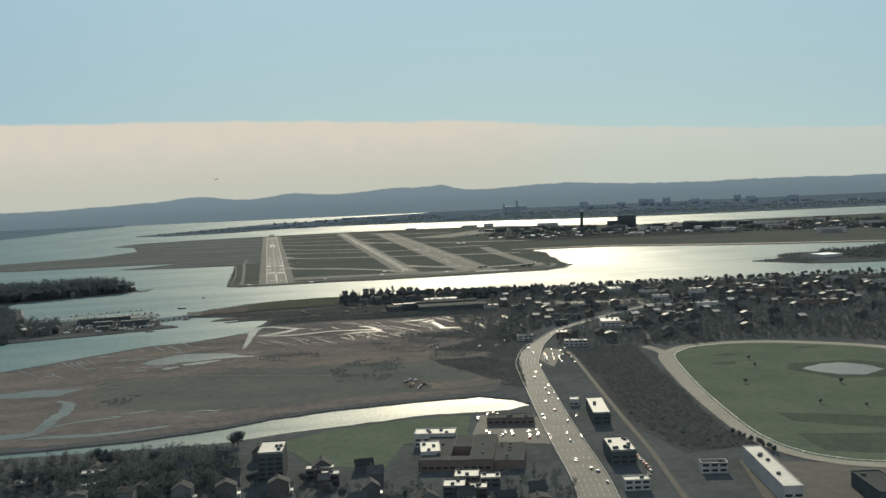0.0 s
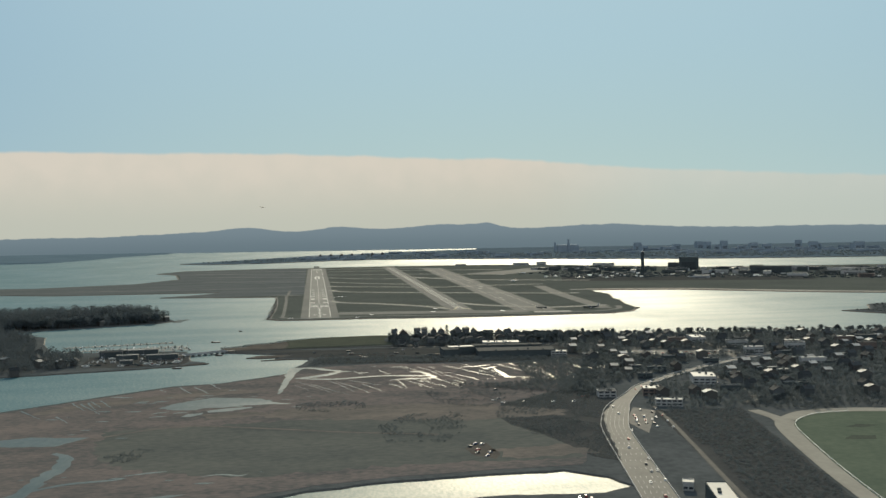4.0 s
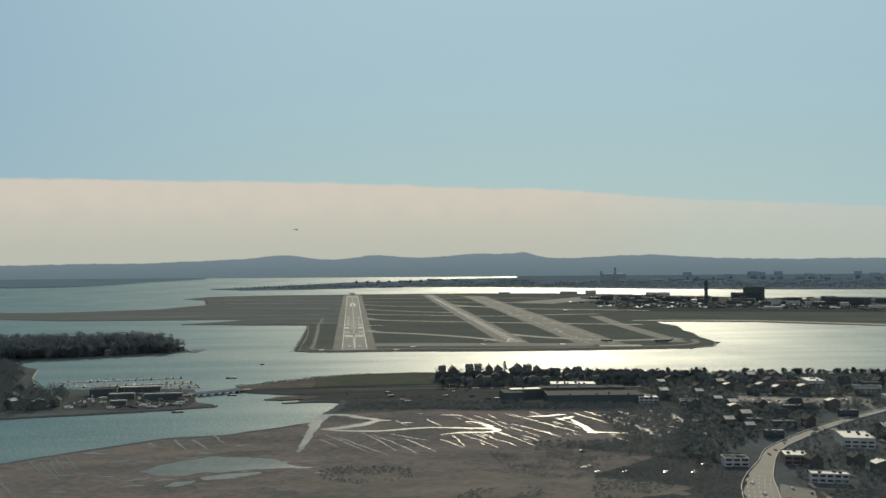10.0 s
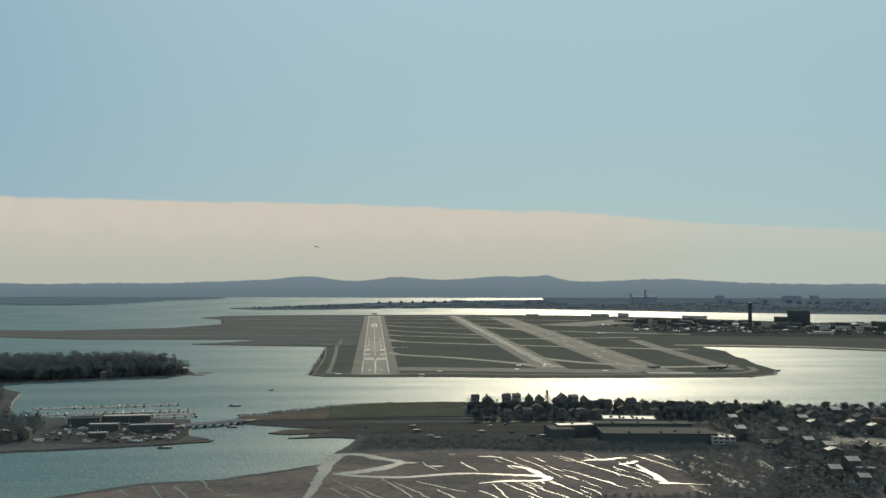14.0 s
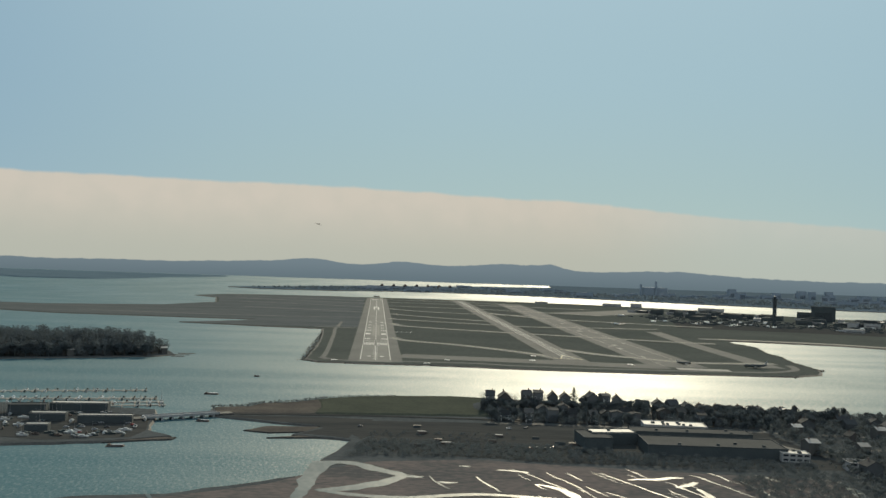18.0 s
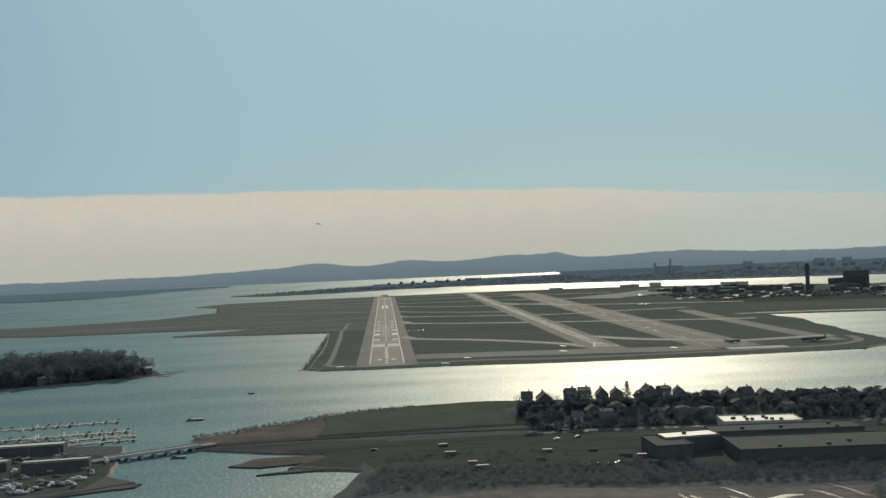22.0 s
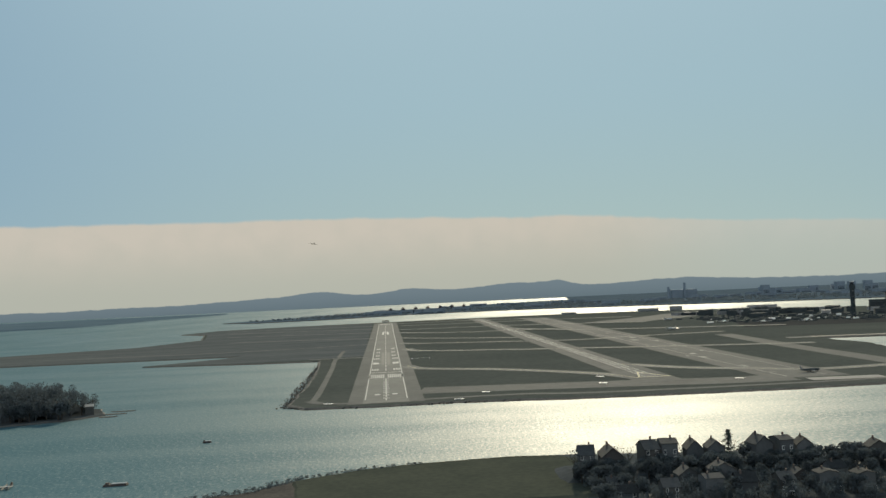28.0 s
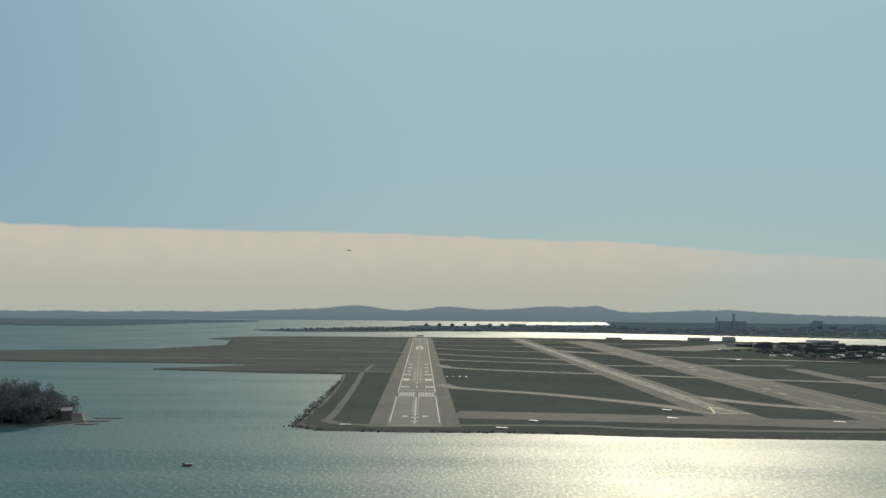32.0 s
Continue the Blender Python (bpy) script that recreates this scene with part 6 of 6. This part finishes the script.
def boat(length, mast, label, skin=None, top=None):
    ob = empty("boat", label, "boat", "marina boats")
    bm = bmesh.new()
    w = length * 0.15
    prof = [(-0.5, 0.85), (-0.1, 1.0), (0.2, 0.9), (0.4, 0.5), (0.5, 0.03)]
    up = [[bm.verts.new((x * length, s * q * w, 1.0 + max(0, x) * 0.8)) for x, q in prof] for s in (-1, 1)]
    lo = [[bm.verts.new((x * length * 0.94, s * q * w * 0.6, -0.3)) for x, q in prof] for s in (-1, 1)]
    for s in (0, 1):
        for i in range(4):
            bm.faces.new((up[s][i], up[s][i + 1], lo[s][i + 1], lo[s][i]))
    for i in range(4):
        bm.faces.new((up[0][i], up[0][i + 1], up[1][i + 1], up[1][i]))
        bm.faces.new((lo[0][i], lo[0][i + 1], lo[1][i + 1], lo[1][i]))
    bm.faces.new((up[0][0], up[1][0], lo[1][0], lo[0][0]))
    bmesh.ops.recalc_face_normals(bm, faces=bm.faces)
    part("hull", bm, skin or HULL, ob)
    bm = bmesh.new()
    box(bm, -length * 0.18, length * 0.16, -w * 0.6, w * 0.6, 1.0, 1.9)
    c = part("cabin", bm, top or skin or HULL, ob)
    bm = bmesh.new()
    box(bm, -length * 0.12, length * 0.165, -w * 0.62, w * 0.62, 1.35, 1.7)
    part("cabin_window", bm, GLASS, c)
    if mast:
        bm = bmesh.new()
        bmesh.ops.create_cone(bm, cap_ends=True, segments=6, radius1=0.1, radius2=0.05, depth=length * 1.2, matrix=Matrix.Translation((length * 0.08, 0, 1.5 + length * 0.6)))
        part("mast", bm, METAL, ob)
    return ob


BOATS = [boat(8, False, "white motor boat moored in the marina"), boat(10, False, "white cabin cruiser moored in the marina"), boat(9, True, "white sailing boat with a bare mast"), boat(6, False, "small dark boat moored at a dock", RUST), boat(9, False, "moored boat under a dark green cover", COVER), boat(10, False, "grey-hulled cruiser with a dark canopy", METAL, COVER), boat(8, True, "dark-hulled sailing boat with a bare mast", COVER, HULL)]
DOCKS = [(-400, 1028, -243, 1062, 4.5, 17), (-395, 976, -220, 1008, 4.5, 18), (-390, 942, -209, 987, 4, 18), (-330, 934, -203, 968, 3.5, 12)]
for x0, y0, x1, y1, w, n in DOCKS:
    a, b = dock(x0, y0, x1, y1, w, "long grey floating dock of the marina", n)
    turn = math.degrees(math.atan2(y1 - y0, x1 - x0))
    d = (b - a).normalized()
    side = Vector((-d.y, d.x))
    ln = (b - a).length
    for k in range(n):
        for s in (-1, 1):
            if rng.random() < 0.8:
                p = a + d * ((k + 0.5) * ln / n + 3.0) + side * s * (w / 2 + 5)
                copy_thing(rng.choice([BOATS[q] for q in (0, 1, 2, 3, 4, 4, 4, 5, 5, 6, 6)]), pose(p.x, p.y, 0, 0, 0, turn + 90 * s + rng.uniform(-4, 4)))


def barge(x, y, length, turn, label):
    ob = empty("barge", label, "boat", at=pose(x, y, 0, 0, 0, turn))
    bm = bmesh.new()
    box(bm, -length / 2, length / 2, -length * 0.16, length * 0.16, -0.5, 1.3)
    bmesh.ops.bevel(bm, geom=[e for e in bm.edges if abs(e.verts[0].co.x - e.verts[1].co.x) < 0.01 and abs(e.verts[0].co.z - e.verts[1].co.z) < 0.01], offset=0.8, segments=2, affect="EDGES")
    part("hull", bm, RUST, ob)
    bm = bmesh.new()
    box(bm, -length * 0.4, -length * 0.25, -length * 0.08, length * 0.08, 1.3, 2.1)
    part("deckhouse", bm, RUST, ob)
    bm = bmesh.new()
    box(bm, -length * 0.15, length * 0.42, -length * 0.12, length * 0.12, 1.3, 1.6)
    part("hatch", bm, METAL, ob)


barge(-176, 1048, 15, 3, "dark rusty work barge moored in the channel")
barge(-152, 1203, 7, 5, "small dark work boat anchored in the channel")
barge(-153, 886, 11, -4, "dark barge moored beside the bridge")
barge(-193, 772, 13, 4, "dark low barge off the marina point")

# marina yard
for x, y, w, d, h, t, m, rf, lab in ((-266, 923, 48, 13, 6, 5, DARKWALL, MEMBRANE, "long dark boat shed with a pale roof"), (-273, 866, 28, 10, 6, 5, DARKWALL, MEMBRANE, "dark boat shed with a pale roof edge"), (-226, 861, 42, 9, 6, 6, DARKWALL, MEMBRANE, "dark marina workshop with a long pale roof"), (-265, 819, 17, 9, 5, 6, DARKWALL, MEMBRANE, "small dark marina shed with a pale roof"), (-302, 900, 30, 14, 7, 9, DARKWALL, GRAVEL, "dark hall beside the docks")):
    block("boat_shed", x, y, w, d, h, t, m, rf, lab, "shed", z=1.6, units=0, rows=0)
thing("boat_yard", slab([(-320, 800), (-250, 783), (-190, 800), (-186, 830), (-200, 900), (-250, 915), (-330, 900)], 1.75, 0, 0.4, 1.5), [YARD, YARD], "dark gravel boat yard of the marina", "yard", kind="structure")
cars_at([(-248, 833), (-237, 837), (-230, 846), (-224, 826), (-218, 837), (-228, 855), (-217, 860), (-207, 857), (-201, 850), (-211, 819), (-220, 800), (-232, 812), (-242, 820), (-252, 812)], 10, 1.75)
for k in range(88):
    x, y = -318 + rng.uniform(0, 122), 792 + rng.uniform(0, 122)
    if inside((x, y), [(-316, 800), (-250, 783), (-192, 800), (-189, 830), (-202, 898), (-250, 912), (-318, 898)]) and not any(abs(x - a) < w / 2 + 5 and abs(y - b) < 11 for a, b, w in ((-273, 866, 28), (-226, 861, 42), (-265, 819, 17), (-302, 900, 30))):
        copy_thing(rng.choice(BOATS), pose(x, y, 1.95, 0, 0, rng.choice((5, 95, 185, 275)) + rng.uniform(-12, 12)))
for k in range(26):
    x, y = rng.uniform(-560, -330), rng.uniform(740, 930)
    if all((x - a) ** 2 + (y - b) ** 2 > 220 for a, b in taken):
        taken.append((x, y))
        place_house(rng.randrange(6), x, y, 1.6, rng.uniform(0, 360), 0.95)
woods("woods", [(-800, 720), (-600, 715), (-350, 765), (-320, 800), (-340, 900), (-420, 945), (-455, 1080), (-490, 1180), (-570, 1270), (-800, 1340)], 9.5, 14.5, 1.6, "dark trees of the peninsula", "woods", 120, 0.8, DARKWOOD, 13, 0.5)
woods("woods", [(-1150, 1330), (-575, 1288), (-491, 1323), (-417, 1353), (-330, 1396), (-310, 1430), (-322, 1464), (-400, 1524), (-1150, 1580)], 10, 20.5, lambda x, y: max(1.6, hill_at(x, y)), "dense dark wood on the low point", "woods", 200, 0.9, DARKWOOD, 14, 0.5)
for k in range(34):
    f = rng.random()
    x = -560 + f * 245
    y = 1300 + f * 95 + rng.uniform(0, 14)
    tree(x, y, max(1.6, hill_at(x, y) - 0.3), rng.choice(KINDS), rng.uniform(16, 22), "dark tree on the wooded point", "point trees")
for x, y in ((-318, 1420), (-312, 1434), (-326, 1410), (-322, 1450), (-336, 1405), (-330, 1462)):
    tree(x, y, 1.6, BARES[0], rng.uniform(15, 21), "bare tree at the tip of the wooded point", "point trees")
for x, y in ((-312, 1424), (-340, 1412), (-420, 1362)):
    place_house(4, x, y, 1.6, 20, 0.9)

# ---- airport buildings ----
tower = empty("control_tower", "tall airport control tower with twin shafts", "tower", at=pose(1050, 2606, 2, 0, 0, 20))
for s in (-1, 1):
    bm = bmesh.new()
    box(bm, s * 5.5 - 3, s * 5.5 + 3, -4.5, 4.5, -1, 68)
    part("shaft", bm, DARKWALL, tower)
for k in range(5):
    bm = bmesh.new()
    box(bm, -2.6, 2.6, -3, 3, 8 + k * 13, 10 + k * 13)
    part("link", bm, CONCRETE, tower)
bm = bmesh.new()
box(bm, -9.5, 9.5, -6.5, 6.5, 66, 76)
part("control_floor", bm, DARKWALL, tower)
bm = bmesh.new()
bmesh.ops.create_cone(bm, cap_ends=True, segments=8, radius1=7.0, radius2=8.4, depth=5, matrix=Matrix.Translation((0, 0, 78.5)))
part("cab_glass", bm, GLASS, tower)
bm = bmesh.new()
bmesh.ops.create_cone(bm, cap_ends=True, segments=8, radius1=8.8, radius2=7.5, depth=1.4, matrix=Matrix.Translation((0, 0, 81.7)))
part("cab_roof", bm, METAL, tower)
bm = bmesh.new()
bmesh.ops.create_cone(bm, cap_ends=True, segments=6, radius1=0.4, radius2=0.1, depth=8, matrix=Matrix.Translation((0, 0, 86)))
part("antenna", bm, METAL, tower)
block("hotel", 1345, 2945, 70, 30, 46, -25, DARKWALL, GRAVEL, "dark slab hotel rising above the terminals", "hotel", z=2, units=2, rows=9)
block("hotel_wing", 1300, 2975, 46, 30, 26, -25, DARKWALL, GRAVEL, "lower dark wing of the airport hotel", "hotel", z=2, units=1, rows=6)
block("garage", 1500, 2600, 130, 50, 24, -33, DARKWALL, GRAVEL, "long dark multi-storey airport garage", "garage", z=2, units=2, rows=6)
r3 = random.Random(9)
for k in range(100):
    f = r3.random()
    x, y = 820 + f * 1150 + r3.uniform(-60, 60), 3080 - f * 650 + r3.uniform(-170, 260)
    if abs(x - 1050) < 60 and y < 2640:
        continue
    block("terminal_building", x, y, r3.uniform(24, 90), r3.uniform(16, 34), r3.uniform(6, 15), r3.choice((-28, 62)) + r3.uniform(-8, 8), r3.choice([DARKWALL, CONCRETE, DARKWALL]), r3.choice([GRAVEL, GRAVEL, MEMBRANE]), "low airport terminal building with a flat roof", "terminal", z=2, group="terminal buildings", units=2, rows=2)
for x, y, w, h, t in ((1175, 3480, 90, 10, -30), (860, 3700, 70, 9, -20), (940, 3640, 40, 14, -20), (600, 3790, 50, 5, -5), (1480, 2380, 60, 10, -30), (1180, 2420, 50, 8, -28)):
    block("harbour_building", x, y, w, 24, h, t, CONCRETE, MEMBRANE, "pale low building at the airport edge", "building", z=2, units=1, rows=1)
woods("woods", [(1500, 2350), (2600, 1800), (3600, 1700), (3600, 2300), (2300, 2650), (1800, 2800)], 40, 14, 2, "dark trees and roofs beyond the airport", "woods", 40, 2.6, TREE, 15, 0.7)
for k in range(44):
    x, y = r3.uniform(1600, 3300), r3.uniform(2000, 2800)
    block("city_block", x, y, r3.uniform(40, 90), r3.uniform(20, 40), r3.uniform(8, 18), r3.uniform(-40, -20), r3.choice([DARKWALL, BRICK, CONCRETE]), GRAVEL, "hazy city block beyond the airport", "building", z=2, group="city blocks", units=0, rows=3)


# ---- aircraft ----


def airliner(name, m, span, label, wheels=True, skin=None):
    skin = skin or HULL
    ob = empty(name, label, "aircraft", at=m)
    L = span * 1.02
    r = span * 0.055
    bm = bmesh.new()
    prof = [(0.5, 0.02), (0.47, 0.55), (0.42, 0.9), (0.3, 1), (-0.2, 1), (-0.36, 0.75), (-0.5, 0.15)]
    rings = [[bm.verts.new((x * L, math.cos(a * 0.628) * q * r, math.sin(a * 0.628) * q * r + (0.25 * r if x < -0.3 else 0))) for a in range(10)] for x, q in prof]
    for a, b in zip(rings, rings[1:]):
        for i in range(10):
            bm.faces.new((a[i], a[(i + 1) % 10], b[(i + 1) % 10], b[i]))
    bm.faces.new(rings[0])
    bm.faces.new(rings[-1])
    bmesh.ops.recalc_face_normals(bm, faces=bm.faces)
    part("fuselage", bm, skin, ob)

    def plate(pts, thick, axis):
        bm = bmesh.new()
        off = Vector((0, 0, thick)) if axis == "z" else Vector((0, thick, 0))
        a = [bm.verts.new(Vector(p) - off) for p in pts]
        b = [bm.verts.new(Vector(p) + off) for p in pts]
        bm.faces.new(a[::-1])
        bm.faces.new(b)
        for i in range(len(pts)):
            bm.faces.new((a[i], a[(i + 1) % len(pts)], b[(i + 1) % len(pts)], b[i]))
        bmesh.ops.recalc_face_normals(bm, faces=bm.faces)
        return bm

    for s in (-1, 1):
        part("wing", plate([(0.12 * L, s * r * 0.6, -0.4 * r), (-0.08 * L, s * r * 0.6, -0.4 * r), (-0.14 * L, s * span / 2, 0.5 * r), (-0.1 * L, s * span / 2, 0.5 * r)], 0.12 * r, "z"), skin, ob)
        part("tailplane", plate([(-0.4 * L, s * r * 0.3, 0.4 * r), (-0.47 * L, s * r * 0.3, 0.4 * r), (-0.5 * L, s * span * 0.18, 0.6 * r), (-0.47 * L, s * span * 0.18, 0.6 * r)], 0.07 * r, "z"), skin, ob)
        bm = bmesh.new()
        bmesh.ops.create_cone(bm, cap_ends=True, segments=10, radius1=0.42 * r, radius2=0.5 * r, depth=2.2 * r, matrix=Matrix.Translation((0.06 * L, s * span * 0.17, -0.75 * r)) @ Matrix.Rotation(radians(90), 4, "Y"))
        part("engine", bm, METAL, ob)
    part("fin", plate([(-0.36 * L, 0, 0.8 * r), (-0.47 * L, 0, 0.7 * r), (-0.52 * L, 0, span * 0.19), (-0.47 * L, 0, span * 0.19)], 0.07 * r, "y"), METAL, ob)
    if wheels:
        for u, v in ((0.38 * L, 0), (-0.04 * L, 2.2), (-0.04 * L, -2.2)):
            bm = bmesh.new()
            box(bm, u - 0.5, u + 0.5, v - 0.3, v + 0.3, -1.9 * r, -0.5 * r)
            part("landing_gear", bm, TYRE, ob)
    return ob


# dark skins stand in for the shade on backlit aircraft
airliner("airliner", pose(443, 1472, 2.2 + 24 * 0.055 * 1.9, 0, 0, 10), 24, "airliner waiting near the sea wall, backlit tone in its skin", True, DARKWALL)
airliner("airliner", pose(540, 1442, 2.3 + 36 * 0.055 * 1.9, 0, 0, 185), 36, "airliner taxiing along the point, backlit tone in its skin", True, DARKWALL)
airliner("airliner", pose(575, 2440, 2.2 + 34 * 0.055 * 1.9, 0, 0, 100), 34, "airliner on the inner taxiway")
for x, y, t in ((760, 2650, 60), (700, 2900, 40), (820, 2560, 80), (900, 2520, 60), (1150, 2420, 30)):
    airliner("airliner", pose(x, y, 2.06 + 34 * 0.055 * 1.9, 0, 0, t), 34, "white airliner parked on the apron")
# near-black skin puts the backlit silhouette into the colour
airliner("airliner_in_flight", pose(-252, 3366, 267, 14, -10, 75), 27, "small airliner climbing over the harbour, silhouette shade in its skin", False, TYRE)

# ---- east spit and apron clutter ----
block("boat_shed", 1148, 1240, 50, 46, 8, 8, CONCRETE, PAINT, "wide shed with a bright pale roof on the spit", "shed", z=1.8, units=0, rows=1)
woods("woods", [(1180, 1310), (1230, 1395), (1334, 1400), (1444, 1450), (1690, 1370), (1690, 920), (1240, 1120), (1190, 1180)], 12, 10, 1.8, "dark trees on the spit across the inlet", "woods", 60, 1.2, TREE, 31, 0.6)
woods("scrub", [(1010, 1255), (1070, 1275), (1120, 1375), (1180, 1390), (1110, 1280), (1090, 1150), (1060, 1165)], 9, 3, 1.8, "low dark scrub at the tip of the spit", "scrub", 30, 0.8, TREE, 32, 1.2)
for mat, seed, lab in ((DARKWALL, 51, "dark ground vehicles and gear crowding the aprons"), (PAINT, 52, "white ground vehicles and gear on the aprons")):
    rr = random.Random(seed)
    bm = bmesh.new()
    for k in range(700 if seed == 51 else 60):
        f = rr.random()
        x, y = 760 + f * 1200 + rr.uniform(-60, 60), 2860 - f * 560 + rr.uniform(-230, 160)
        a, b = rr.uniform(1.5, 9), rr.uniform(1.2, 3)
        box(bm, x - a, x + a, y - b, y + b, 1.9, 2.1 + rr.uniform(1.5, 5))
    thing("apron_gear", bm, mat, lab, "vehicles", kind="stuff")

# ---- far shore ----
# haze is mixed into the far wall, roof and tree colours
FARWALL = material("far walls in haze tone", (0.22, 0.26, 0.30), (0.17, 0.205, 0.24), 0.9, 0.02, spec=0.1)
FARROOF = material("far roofs in haze tone", (0.15, 0.18, 0.205), (0.115, 0.14, 0.16), 0.9, 0.02, spec=0.1)
FARTREE = material("far woods in haze tone", (0.145, 0.175, 0.195), (0.11, 0.135, 0.15), 1.0, 0.02, spec=0.05, through=0.3)
for k in range(7):
    x, y = -40 + k * 62, 5100 + k * 30
    ob = empty("harbour_crane", "dark container crane on the far quay", "crane", "harbour cranes", pose(x, y, 3, 0, 0, 68 + r3.uniform(-10, 10)))
    ob.scale = (0.7, 0.7, 0.62)
    for u in (-9, 9):
        bm = bmesh.new()
        box(bm, u - 1.2, u + 1.2, -8, 8, -0.5, 34)
        part("leg", bm, RUST, ob)
    bm = bmesh.new()
    box(bm, -34, 30, -3, 3, 33, 37)
    part("boom", bm, RUST, ob)
    bm = bmesh.new()
    box(bm, -6, 8, -4, 4, 37, 44)
    part("machine_house", bm, RUST, ob)
woods("woods", [(-700, 4650), (-250, 4660), (150, 4920), (600, 4820), (1000, 4650), (1500, 4350), (2600, 3960), (4200, 3900), (4200, 4400), (1800, 5200), (900, 5600), (150, 5500), (-300, 5250)], 46, 10, 3, "haze-toned trees and yards of the far shore", "woods", 26, 3.2, FARTREE, 16, 1.4)
for k in range(90):
    f = r3.random()
    x, y = -200 + f * 3800, 5300 - f * 900 + r3.uniform(-250, 900)
    if x < 200:
        y = r3.uniform(4800, 5300)
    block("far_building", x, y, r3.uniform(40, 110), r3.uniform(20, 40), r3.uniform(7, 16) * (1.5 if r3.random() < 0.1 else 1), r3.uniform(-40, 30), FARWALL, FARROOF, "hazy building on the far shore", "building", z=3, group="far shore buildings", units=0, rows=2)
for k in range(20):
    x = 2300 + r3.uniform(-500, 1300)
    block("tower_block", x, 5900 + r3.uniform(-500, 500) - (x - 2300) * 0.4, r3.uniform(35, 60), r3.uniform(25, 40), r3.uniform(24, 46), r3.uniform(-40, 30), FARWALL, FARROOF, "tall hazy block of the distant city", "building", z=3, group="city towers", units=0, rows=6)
chim = empty("power_station", "power station with two tall chimneys", "power station", at=pose(1560, 5600, 3))
bm = bmesh.new()
box(bm, -70, 70, -40, 40, -0.5, 46)
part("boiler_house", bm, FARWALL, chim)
for x, h in ((0, 84), (-90, 64)):
    bm = bmesh.new()
    bmesh.ops.create_cone(bm, cap_ends=True, segments=10, radius1=8, radius2=6, depth=h, matrix=Matrix.Translation((x, -45, h / 2 - 0.5)))
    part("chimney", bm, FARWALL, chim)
far_end = empty("runway_end_structure", "dark antenna array at the far runway end", "antenna", at=pose(-48, 3790, 2))
for k in range(5):
    bm = bmesh.new()
    box(bm, k * 5 - 11, k * 5 - 9, -1, 1, -0.3, 9)
    part("mast", bm, RUST, far_end)
bm = bmesh.new()
box(bm, -12, 12, -1, 1, 6, 8)
part("beam", bm, RUST, far_end)
tower.scale = (0.55, 0.55, 1)
# the models that the rows were copied from
for ob in HOUSES + INLAND + AUTOS + BOATS:
    for o in [*ob.children_recursive, ob]:
        bpy.data.objects.remove(o)


# the whole place at its size
for ob in list(scene.objects):
    if ob.parent is None and ob.type in {"MESH", "EMPTY"}:
        ob.location = ob.location * S
        ob.scale = ob.scale * S
